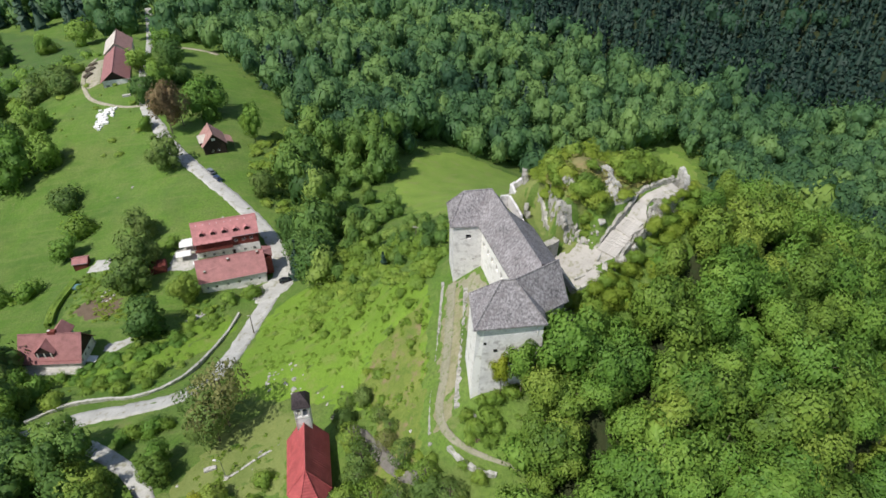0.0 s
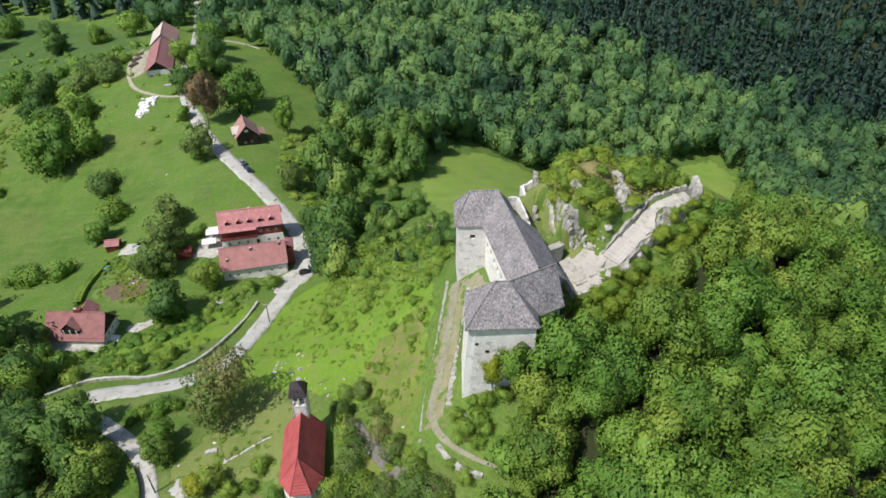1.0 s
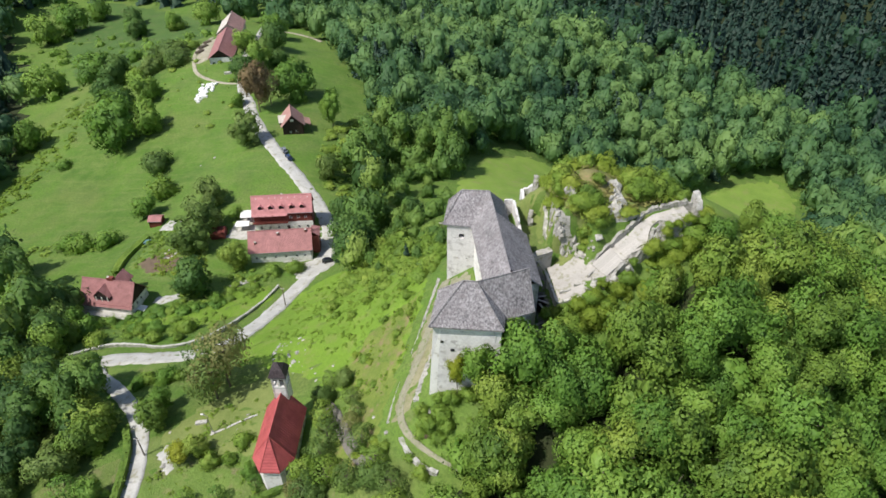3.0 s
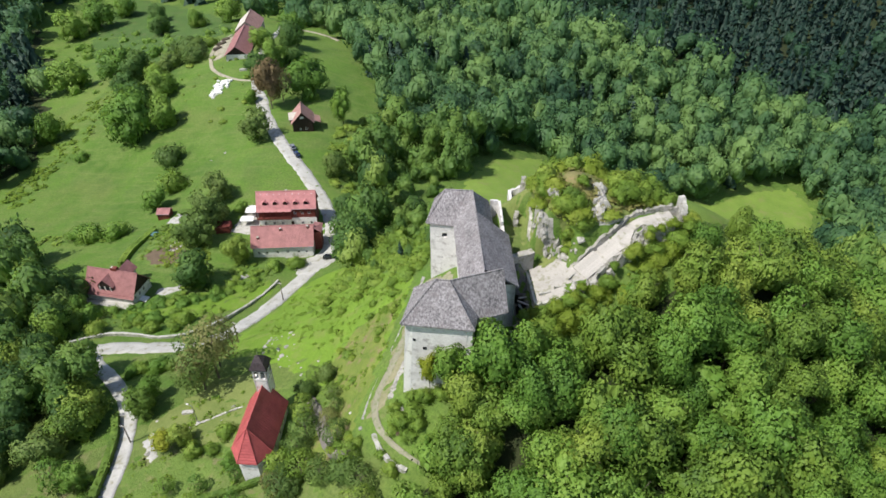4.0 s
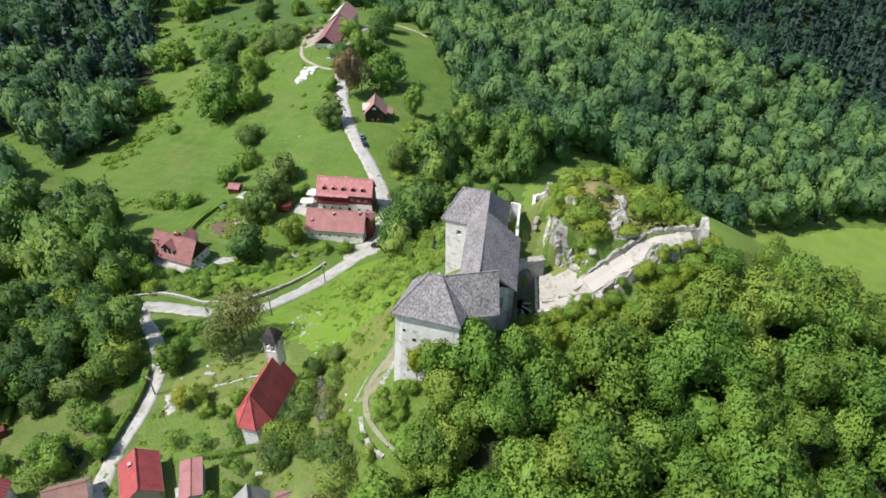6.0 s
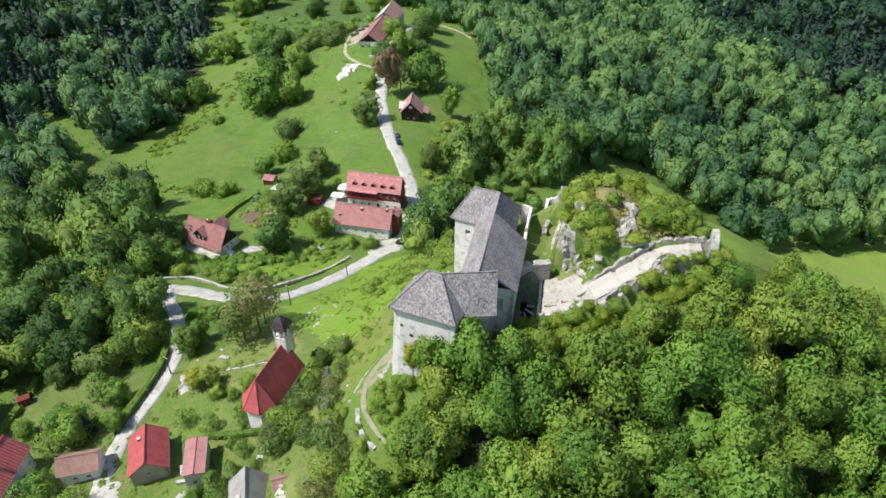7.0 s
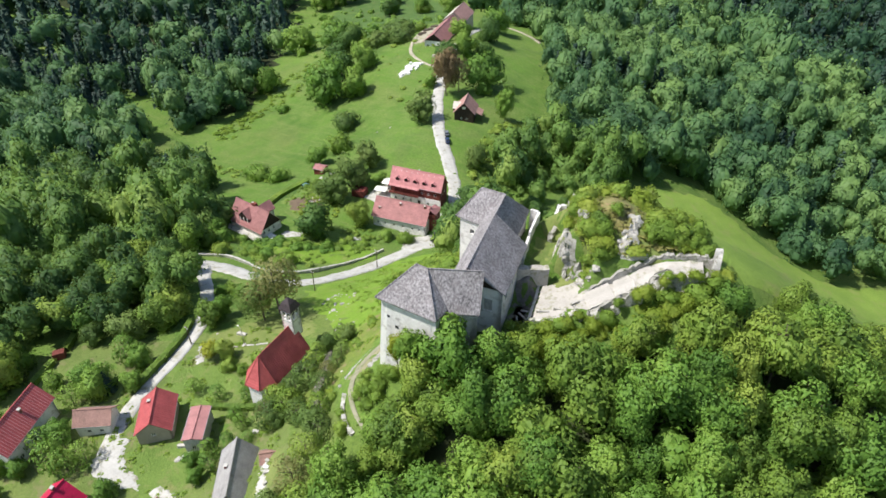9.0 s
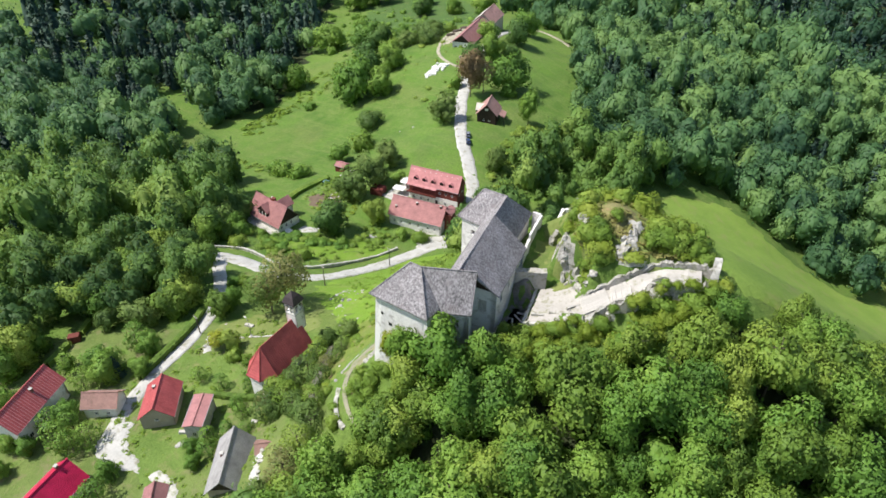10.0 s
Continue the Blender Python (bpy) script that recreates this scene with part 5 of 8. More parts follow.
def tree(x, y, radius, tall, mat=None, style="round", name="tree", label="leafy green broadleaf tree", group="", rng=random, base=None, stretch=1.0):
    """A single tree: tapered trunk with limbs, and a crown of many leaf clumps."""
    mat = mat or LEAF
    z = hz(x, y) if base is None else base
    root = thing(name, label, "tree" if name != "shrub" else "shrub", pose(x, y, z), group)
    style = "bush" if name == "shrub" else style
    c = new("crown", crown_mesh(style, rng.randrange(len(CROWN_VERTS[style])), mat))
    c.parent = root
    up = tall - radius * 0.85 * stretch
    c.matrix_basis = pose(0, 0, max(up, radius * 0.45), 0, 0, rng.uniform(0, 360)) @ Matrix.Diagonal((radius * rng.uniform(0.92, 1.08), radius * rng.uniform(0.92, 1.08), radius * stretch * rng.uniform(0.9, 1.1), 1))
    if name != "shrub":
        t = new("trunk", TRUNKS[rng.randrange(len(TRUNKS))])
        t.parent = root
        t.matrix_basis = pose(0, 0, 0, 0, 0, rng.uniform(0, 360)) @ Matrix.Diagonal((min(tall, 1.6 * radius), min(tall, 1.6 * radius), tall * 0.85, 1))
    return root


FIRS = [fir_crown(170 + k, 22, 18, 0.3) for k in range(3)]
FIR_MESHES = [fast_mesh("crown", v, NEEDLE) for v in FIRS]


def fir(x, y, radius, tall, rng=random):
    root = thing("fir_tree", "dark green conifer with drooping branches", "tree", pose(x, y, hz(x, y)))
    c = new("crown", rng.choice(FIR_MESHES))
    c.parent = root
    c.matrix_basis = pose(0, 0, tall * 0.08, 0, 0, rng.uniform(0, 360)) @ Matrix.Diagonal((radius, radius, tall * 0.92 / 4, 1))
    t = new("trunk", TRUNKS[0])
    t.parent = root
    t.matrix_basis = Matrix.Diagonal((tall * 0.6, tall * 0.6, tall * 0.9, 1))
    return root


# open ground in plan: village, west meadows and castle hill; the meadows behind the castle; a far clearing
OPEN_WEST = [(-101, 89), (-112, 112), (-121, 117), (-143, 131), (-167, 140), (-200, 139), (-245, 156), (-219, 166), (-219, 198), (-227, 224), (-255, 237), (-266, 273), (-306, 310), (-358, 358),
             (-372, 396), (-335, 425), (-245, 420), (-205, 396), (-182, 372), (-140, 370), (-116, 345), (-103, 316), (-82, 291), (-68, 266), (-64, 250), (-62, 230), (-60, 208), (-54, 192), (-46, 180),
             (-44, 165), (-40, 150), (-29, 133), (-21, 129), (-13, 123), (-6, 114), (0, 107), (5, 112), (12, 118), (20, 124), (45, 114), (50, 107), (46, 100)]
OPEN_WEST += [(41, 91), (34, 84), (26, 77), (21, 73), (13, 66), (11, 61), (4, 57), (2.5, 51), (4, 44), (2, 35), (-10, 26), (-22, 12), (-66, 6), (-86, 26), (-84, 44), (-77, 56), (-68, 66), (-72, 79), (-88, 87)]
OPEN_EAST = [(-22, 222), (-20, 244), (-16, 262), (3, 281), (20, 281), (30, 277), (59, 281), (100, 312), (108, 328), (139, 345), (150, 322), (140, 285), (128, 235), (112, 176), (92, 147), (76, 133),
             (60, 118), (51, 109), (45, 113), (30, 122), (14, 122), (2, 135), (-8, 165), (-18, 200)]
WOODED = [(-4, 30), (50, 38), (95, 70), (180, 150), (580, 690), (350, 800), (-100, 740), (-560, 600), (-640, 330), (-330, 80), (-130, 25), (-90, 15)]


OPEN_GAP = [(-168, 150), (-194, 131), (-234, 151), (-284, 160), (-286, 184), (-222, 170), (-200, 160)]
# low young growth south of the hidden meadow
YOUNG_WOOD = [(-34, 138), (-36, 175), (-50, 215), (-18, 226), (10, 170), (16, 120), (0, 105), (-14, 122)]


def is_open(x, y):
    return inside(OPEN_WEST, x, y) | inside(OPEN_EAST, x, y) | inside(OPEN_GAP, x, y)


def forest_spots(spacing, lo, hi, seed, frame_box):
    """Jittered tree spots in the woods, between lo and hi metres from the castle hill's south foot."""
    rng = np.random.default_rng(seed)
    x0, x1, y0, y1 = frame_box
    gx, gy = np.meshgrid(np.arange(x0, x1, spacing), np.arange(y0, y1, spacing))
    gx = gx.ravel() + rng.uniform(-0.42, 0.42, gx.size) * spacing
    gy = gy.ravel() + rng.uniform(-0.42, 0.42, gy.size) * spacing
    d = np.hypot(gx - 30, gy)
    ok = inside(WOODED, gx, gy) & ~is_open(gx, gy) & (d >= lo) & (d < hi)
    for px, py in smooth_line(MAIN_ROAD[19:], 4.0):
        ok &= np.hypot(gx - px, gy - py) > 7.5
    return np.c_[gx, gy][ok]


def lump(x, y, s):
    """A cheap smooth wave over the plan that sorts trees into stands."""
    return np.sin(x * s * 1.3 + 1.7 * np.sin(y * s * 0.9)) * np.cos(y * s * 1.1 + 1.3 * np.sin(x * s * 0.7))


def ridge_line(x):
    """Where, looking north, the broadleaf wood gives way to the conifers of the far slope."""
    return np.interp(x, [-200, -95, -36, 3, 40, 70, 170, 250, 400], [560, 508, 474, 440, 414, 405, 398, 388, 370])


def stand_tone(x, y):
    """How light the leaves of a stand are: pale along the ridge, deep green in the west, darkened beyond the ridge and
    in the east as painted cloud shade.
    """
    beyond = y - ridge_line(x)
    ridge = np.exp(-((beyond + 22) / 20) ** 2) * (x > -120)
    # the -0.5 and -0.16 terms put cloud shade into the leaf tint
    return 0.2 * lump(x, y, 0.025) + 0.1 * lump(x + 40, y, 0.07) + 0.17 * ridge - 0.5 * ease(beyond / 50) - 0.2 * (x < -250) * (y < 330) - 0.16 * ease((x - 110) / 80)


def woods(name, spots, crowns, firs, seed, size, label, fir_share, bias=0.0, leafy=None):
    """Far woods: every tree's crown in one mesh, broadleaf and conifer apart."""
    rng = np.random.default_rng(seed)
    z = height(spots[:, 0], spots[:, 1])
    share = fir_share(spots[:, 0], spots[:, 1])
    is_fir = rng.uniform(0, 1, len(spots)) < share
    for kind, mat, flag in (("", leafy or WOODS, ~is_fir), ("_firs", NEEDLE, is_fir)):
        out, tint = [], []
        for (x, y), gz in zip(spots[flag], z[flag]):
            a = rng.uniform(0, math.tau)
            low = 0.5 if inside(YOUNG_WOOD, np.array([x]), np.array([y]))[0] else 1.0
            if kind:
                v = firs[rng.integers(len(firs))]
                r, h = low * size * rng.uniform(0.65, 0.95), low * size * rng.uniform(2.5, 3.6)
                sx, sy, sz, up = r, r, h / 4, 0.5
            else:
                v = crowns[rng.integers(len(crowns))]
                r = low * size * rng.choice((0.7, 0.85, 1.0, 1.1, 1.25)) * rng.uniform(0.92, 1.08)
                sx, sy, sz = r * rng.uniform(0.9, 1.1), r * rng.uniform(0.9, 1.1), r * rng.uniform(1.1, 1.75)
                up = rng.uniform(0.6, 2.5) * size * low * low
            out.append(turned(v, a, sx, sy, sz, x, y, gz + up))
            tint.append(np.full(len(v[0]), bias + float(stand_tone(x, y)) + rng.normal(-0.03, 0.15) + 0.2 * (rng.random() < 0.04) * (y < ridge_line(x))))
        if out:
            ob = new(name + kind, fast_mesh(name + kind, joined(out), mat, np.concatenate(tint)))
            tagged(ob, label if not kind else "dark conifers standing among the woods", "woods", kind="stuff")


def share_near(x, y):
    return np.clip(0.02 + 0.2 * (lump(x, y, 0.03) > 0.6), 0, 1)


def share_far(x, y):
    beyond = y - ridge_line(x) + 14 * lump(x, y, 0.06)
    # the extra firs past x = 100 darken the slope like cloud shade
    east = (0.65 + 0.3 * (x > 100)) * ease(beyond / 30)
    west = 0.6 * (x < -258) * (y < 330) * (y > 140) + 0.75 * (x < -225) * (y > 395)
    return np.clip(0.015 + east + west + 0.3 * (lump(x, y, 0.03) > 0.6), 0, 0.95)


MID_NEAR = [broad_crown(320 + k, 21, 370, 0.083, 1.1, core=6, depth=0.93, loft=0.5) for k in range(6)]
MID = [broad_crown(200 + k, 18, 190, 0.1, 1.1, core=5, depth=0.95, loft=0.45) for k in range(8)]
FAR = [broad_crown(230 + k, 12, 70, 0.15, 1.05, core=4, depth=0.95, loft=0.45) for k in range(6)]
MID_FIR = [fir_crown(250 + k, 14, 11, 0.42) for k in range(4)]
FAR_FIR = [fir_crown(270 + k, 8, 6, 0.6) for k in range(4)]

near_spots = forest_spots(5.9, 0, 175, 21, (-140, 180, -10, 180))
near_spots = near_spots[~((near_spots[:, 0] > 0) & (near_spots[:, 0] < 13.5) & (near_spots[:, 1] > 58) & (near_spots[:, 1] < 75))]
east_side = (near_spots[:, 0] > 0) & (near_spots[:, 1] > 42) & (near_spots[:, 1] < 149) & (near_spots[:, 0] < 95)
pick = random.Random(5)
big_spots = forest_spots(6.3, 0, 175, 24, (0, 96, 40, 150))
big_spots = big_spots[~((big_spots[:, 0] < 14.5) & (big_spots[:, 1] > 57)) & ~((big_spots[:, 0] < 9) & (big_spots[:, 1] < 60)) & (np.hypot(big_spots[:, 0] - 52.5, big_spots[:, 1] - 111) > 6)]
CASTLE_FOOT = smooth_line([(9, 57), (12, 62), (22, 74), (30, 82), (40, 92), (48, 100), (56, 109), (70, 124), (90, 143)], 2.0)
for x, y in big_spots:
    away = float(np.hypot(CASTLE_FOOT[:, 0] - x, CASTLE_FOOT[:, 1] - y).min())
    r = min(pick.choice((3.3, 3.9, 4.4, 5.0, 5.6)), 2.9 + 0.36 * away) * pick.uniform(0.92, 1.08)
    mat = (LEAF_FRESH if pick.random() < 0.2 + 0.4 * (x > 56) else LEAF) if pick.random() > 0.025 else LEAF_YELLOW
    mat = LEAF_FRESH if away < 9 and pick.random() < 0.3 else mat
    tree(x, y, r, r * 1.1 + min(pick.uniform(2.4, 9.4), 2.3 + 0.33 * away), mat, group="trees of the castle wood", rng=pick, label="leafy green broadleaf tree in dense wood", stretch=pick.uniform(1.15, 1.6))
woods("near_woods", near_spots[~east_side], [broad_crown(300 + k, 21, 460, 0.078, core=6, depth=0.9, loft=0.55) for k in range(6)], MID_FIR, 31, 3.8, "dense green broadleaf wood beside the village", share_near, -0.06, LEAF_MIXED)
woods("lower_valley_woods", forest_spots(8.2, 175, 262, 26, (-300, 300, -10, 300)), MID_NEAR, MID_FIR, 34, 5.4, "mixed green wood on the near valley side", share_far, -0.02, LEAF_MIXED)
woods("valley_woods", forest_spots(8.0, 262, 420, 22, (-420, 330, -10, 460)), MID, MID_FIR, 32, 5.4, "dense mixed green wood in the valley", share_far, 0.07)
woods("distant_woods", forest_spots(12.2, 420, 900, 23, (-700, 640, 40, 880)), FAR, FAR_FIR, 33, 6.8, "distant dark wooded hillside", share_far)


# ---- single trees and shrubs: plan place and crown radius ----
MEADOW_TREES = [(-175.9, 225.7, 11), (-162.2, 231, 7.2), (-222.1, 278.6, 9), (-102.5, 258.7, 9.0), (-147.3, 335.8, 7.4), (-215.5, 382.6, 8), (-234.8, 373.4, 6),
                (-258.1, 364.2, 6), (-325.7, 362.8, 10), (-316.4, 379.9, 10), (-251.9, 274.5, 8.5), (-310.7, 401, 8), (-227.3, 226.1, 7.5), (-178.3, 254.9, 7), (-129.6, 279.4, 6.4),
                (-143, 293.6, 6), (-129.6, 174.7, 4.6), (-125.1, 246.1, 3.2)]
ROADSIDE_TREES = [(-126, 109.3, 7.4), (-126.8, 102.9, 5.5), (-118, 97.9, 5.2), (-104.7, 96.4, 4.4), (-104.7, 101.7, 3.7), (-116.7, 104.8, 4), (-108.4, 108.5, 3), (-56.3, 72.4, 3.2),
                  (-68.7, 69.1, 4.2), (-83.5, 70.3, 3.9), (-105.4, 82.8, 5), (-99.7, 80.1, 4.6), (-79.5, 73.8, 3.3), (-88.8, 66.9, 4.5), (-42.6, 66.6, 2.4), (-82.5, 55.1, 4.2),
                  (-58, 42.9, 3.5), (-81.2, 32.6, 5), (-79.7, 27.6, 4.1), (-67.4, 64.4, 4.4), (-75.5, 72.2, 4), (-97.5, 66.5, 4.6), (-98.8, 77.4, 4.4), (-92.6, 81.6, 3.5)]
OLIVE_TREES = [(-97.3, 152.8, 6.0), (-98.5, 163.5, 6.2), (-105.6, 215.5, 6.4), (-66, 201, 5), (-102.8, 177.5, 5.0)]
GARDEN_SHRUBS = [(-131.8, 189.8, 5.2), (-133.9, 156.5, 4), (-150.2, 154.8, 4), (-144.3, 155.1, 4), (-196.5, 211.5, 3), (-65.2, 146.2, 2.4), (-58.7, 149.2, 2.6), (-82.8, 109.6, 2.4), (-85.9, 107.6, 2),
                 (-74.3, 111.2, 2.3), (-89.3, 108.7, 1.7), (-95.5, 111.1, 1.8), (-75.2, 128.1, 2), (-80.3, 104.6, 2), (-73.8, 106.3, 1.6), (-101.2, 113.7, 1.8), (-103.4, 106.9, 3.2), (-63.2, 86.6, 2.6),
                 (-67.4, 86.3, 2), (-60.7, 87.7, 1.9), (-68.8, 83.9, 1.6), (-34, 69.8, 2), (-35.3, 65.8, 1.5), (-39.1, 64.6, 1.8), (-95, 100.9, 2.6)]
THICKET = [(-19.2, 77.7, 1.9), (-16.9, 72.6, 2.2), (-14.4, 68.1, 2.4), (-15.1, 64.8, 2.2), (-12.4, 60.6, 2.8), (-16.9, 62.3, 2.3), (-18.3, 59.2, 2.2), (-14.8, 58.4, 2.6), (-18.9, 82.2, 1.5), (-10, 69.4, 1.6),
           (-6.7, 65.5, 1.9), (-11.7, 75.3, 1.4), (-15.2, 80.7, 1.5), (-9.5, 72, 1.3), (-2.8, 61.4, 1.9), (-7.6, 59.5, 2.1), (-2.6, 58.4, 2), (1.3, 57, 2), (-13.5, 58.6, 1.6), (2.2, 53.5, 2.4), (3.0, 49, 2.6), (2.4, 44.5, 2.2)]
PATH_SHRUBS = [(-1.9, 63.5, 1.1), (3.2, 60.8, 1.0), (5.9, 58.6, 1.4), (5.6, 65.3, 1.6), (3.9, 67.4, 1.4), (7.4, 66.5, 1.8), (7.1, 63.1, 1.3), (-19, 113.7, 2.2), (-19.5, 108.1, 1.5), (-34, 134.3, 1.8), (-31.7, 114.4, 1.8),
               (-6.9, 99.1, 1.3), (-6.1, 87.8, 1.1), (-4.8, 92.8, 1.2), (-10.9, 94.9, 1.1), (8.7, 68.5, 1.6), (11.4, 69.6, 1.7), (6.5, 69, 1.1), (9, 64.6, 1.5), (-22, 104, 1.2), (-28, 108, 1.3), (-9, 105, 1.5), (-12, 100, 1.0)]
SLOPE_SHRUBS = [(-14.8, 132.7, 3.6), (-24.1, 140.6, 3.4), (-30.9, 143.3, 3.4), (-3.2, 105.7, 1.9), (-30.7, 152.4, 4), (-36.9, 152.1, 3.6), (-23.7, 150.2, 4), (-6.2, 117.7, 2.3), (-11.8, 140.7, 3.2), (-20, 132, 2.6),
                (-5, 124, 2.8), (-9, 128, 2.8), (-3, 113, 2.2), (-1.5, 109, 1.8), (-17, 127, 2.2)]
ORCHARD = [(-39.6, 55.8, 1.7), (-33.5, 57.8, 1.7), (-60, 38.4, 2.6), (-43.5, 32.2, 2.4), (-50.5, 31.5, 2.3), (-68.8, 38.3, 2.3), (-22.2, 55.5, 1.6), (-27.2, 60.9, 1.5), (-25.5, 56.3, 1.5), (-59.4, 45.8, 2.8), (-63.1, 52.9, 3),
           (-47.6, 27.3, 3.2), (-44.8, 28.9, 2.6), (-28.8, 27.1, 2.8), (-31.6, 30.4, 2), (-27.6, 23.4, 2.8), (-22.5, 47.5, 1.9), (-19, 45.5, 2.0), (-54, 29, 2.6), (-64, 44, 2.4), (-20.5, 51, 1.7), (-17, 53.5, 1.3)]

pick = random.Random(11)
for x, y, r in MEADOW_TREES:
    tree(x, y, r, r * pick.uniform(1.75, 1.95), LEAF, rng=pick, label="spreading green tree on open meadow", style="full", stretch=1.1)
for x, y, r in ROADSIDE_TREES:
    tree(x, y, r * 1.08, r * pick.uniform(1.8, 2.2), pick.choice((LEAF, LEAF_FRESH)), rng=pick, label="leafy green tree beside the village lane", style="full", stretch=1.1)
for x, y, r in OLIVE_TREES:
    tree(x, y, r, r * pick.uniform(1.95, 2.2), LEAF_OLIVE, "full", rng=pick, stretch=1.15, label="dusty olive-brown tree with thin foliage")
for x, y, r, h in ((-46, 80.4, 4.5, 13.5), (-45.0, 85.0, 5.4, 17.0), (-51.0, 86.2, 4.5, 13.0), (-49.4, 81.3, 4.0, 11), (-47.6, 88.8, 4.2, 13)):
    tree(x, y, r, h, LEAF_DUSTY if r != 4.5 else LEAF_OLIVE, "wispy", rng=pick, stretch=1.35, label="tall dusty brown-green tree beside the road", group="dusty trees beside the road")
for x, y, r in GARDEN_SHRUBS:
    tree(x, y, r * 1.1, r * 1.5, LEAF if pick.random() < 0.6 else BUSH, name="shrub", rng=pick, label="rounded green garden shrub")
for x, y, r in THICKET:
    tree(x, y, r * 1.25, r * 2.3, pick.choice((BUSH, LEAF_OLIVE, LEAF_OLIVE, LEAF_DUSTY)), pick.choice(("full", "wispy", "wispy")), rng=pick, label="scrubby yellow-green thicket tree", group="thicket below the castle")
for x, y, r in PATH_SHRUBS:
    tree(x, y, r, r * 1.4, BUSH, name="shrub", rng=pick, label="low scrubby shrub on the castle slope", group="shrubs of the castle slope")
for x, y, r in SLOPE_SHRUBS:
    tree(x, y, r, r * 1.5, BUSH, name="shrub", rng=pick, label="broad yellow-green shrub at the wood's edge", group="shrubs of the castle slope")
for x, y, r in ORCHARD:
    tree(x, y, r, r * 2.0, LEAF, "loose", rng=pick, label="small green orchard tree in the grass", group="orchard trees")
for x, y, r, m in ((-187.4, 297, 7.5, LEAF_OLIVE), (-181, 292, 5, LEAF_OLIVE), (-190.4, 281, 7, LEAF_OLIVE), (-196, 276, 5, BUSH), (-176, 283, 4.5, LEAF_OLIVE), (-219, 308, 5, LEAF), (-180, 305, 4, BUSH), (-143.8, 206.0, 6.2, LEAF_OLIVE), (-148.5, 209.5, 4.2, LEAF_OLIVE), (-176.3, 283, 6.5, LEAF_OLIVE), (-233.2, 372.4, 5.5, BUSH), (-200, 300, 5.5, LEAF_OLIVE)):
    tree(x, y, r, r * 1.25, m, name="shrub", rng=pick, label="broad dusty olive bush on the upper meadow", group="bushes of the upper meadow")
tree(-112.6, 241.5, 6.2, 21, LEAF_BROWN, "full", rng=pick, stretch=1.5, label="tall copper-brown tree beside the road")
tree(-110.0, 248.5, 4.8, 16, LEAF_BROWN, "loose", rng=pick, stretch=1.4, label="thin copper-brown tree beside the road")
tree(-45.4, 64.9, 2.5, 4.6, LEAF_YELLOW, "round", rng=pick, label="bright yellow-green bushy tree on the lawn")
tree(-76.2, 51.8, 2.9, 5.4, LEAF_OLIVE, "full", rng=pick, label="rounded olive-brown tree beside the orchard")
tree(-70.0, 57.4, 4.3, 7.6, LEAF_OLIVE, "full", rng=pick, label="rounded olive-brown tree beside the orchard")
tree(-88.5, 50.0, 5.4, 10.5, LEAF_FRESH, "full", rng=pick, label="yellow-green broad tree in the lower wood")
tree(9.4, 69.6, 1.7, 12.6, LEAF_YELLOW, "full", rng=pick, base=36.5, stretch=2.0, label="yellow-leaved creeper tree against the castle wall")
for x, y, r, h in ((12.7, 69.4, 2.6, 11.4), (19.0, 71.2, 4.7, 14.8), (15.4, 66.8, 3.2, 10.0), (24.5, 76.5, 3.6, 10), (19.0, 62.0, 3.4, 8.5), (25.5, 69.5, 4.0, 12)):
    tree(x, y, r, h, LEAF if r > 3.5 or r < 3 else LEAF_FRESH, "full", rng=pick, stretch=1.45, label="dense green tree close to the castle wall", group="trees of the castle wood")
tree(-78.4, 240.3, 4.0, 15, LEAF, "full", rng=pick, stretch=1.7, label="slender green tree beside the timber hut")
fir(-183.3, 145.6, 3.8, 12, pick)
fir(-45.6, 156.6, 3.4, 14, pick)
for x, y, r, h in ((-37.6, 148.2, 6.2, 15), (-44.6, 160.5, 5.4, 14), (-51.5, 176, 5.2, 13)):
    tree(x, y, r, h, LEAF_DEEP, "full", rng=pick, stretch=1.3, label="tall dark green tree above the parked cars", group="dark trees above the road")
for x, y, r in ((-208.3, 276, 7.5), (-206, 262, 6), (-277.5, 392, 6), (-254.7, 361, 6), (-262, 374, 5), (-134.2, 308, 7.2), (-121.6, 285, 5), (-132.5, 268.5, 5.6), (-188, 247, 6.5)):
    tree(x, y, r, r * pick.uniform(1.75, 2.0), LEAF_DEEP, "full", rng=pick, stretch=1.15, label="dark green tree of the upper meadow")
tree(-83.8, 130.4, 6.4, 12.5, LEAF_DEEP, "full", rng=pick, stretch=1.1, label="dense dark green tree between villa and inn")
tree(-78.4, 146.0, 4.6, 9.0, LEAF_FRESH, "full", rng=pick, stretch=1.1, label="bright yellow-green tree beside the inn's gable")
tree(-89.8, 170.4, 2.6, 4.6, LEAF, "full", rng=pick, label="small green tree beside the inn's terrace")
for x, y, r, h in ((36.4, 79.6, 4.6, 11.5), (37.4, 68.4, 4.6, 11.5), (60.6, 99.0, 4.8, 12.0), (35.3, 62.8, 4.4, 11.0), (18.6, 58.2, 3.2, 6.5), (14.8, 55.6, 2.6, 5)):
    tree(x, y, r, h, LEAF_FRESH, "full", rng=pick, stretch=1.2, label="dense green tree of the castle wood", group="trees of the castle wood")
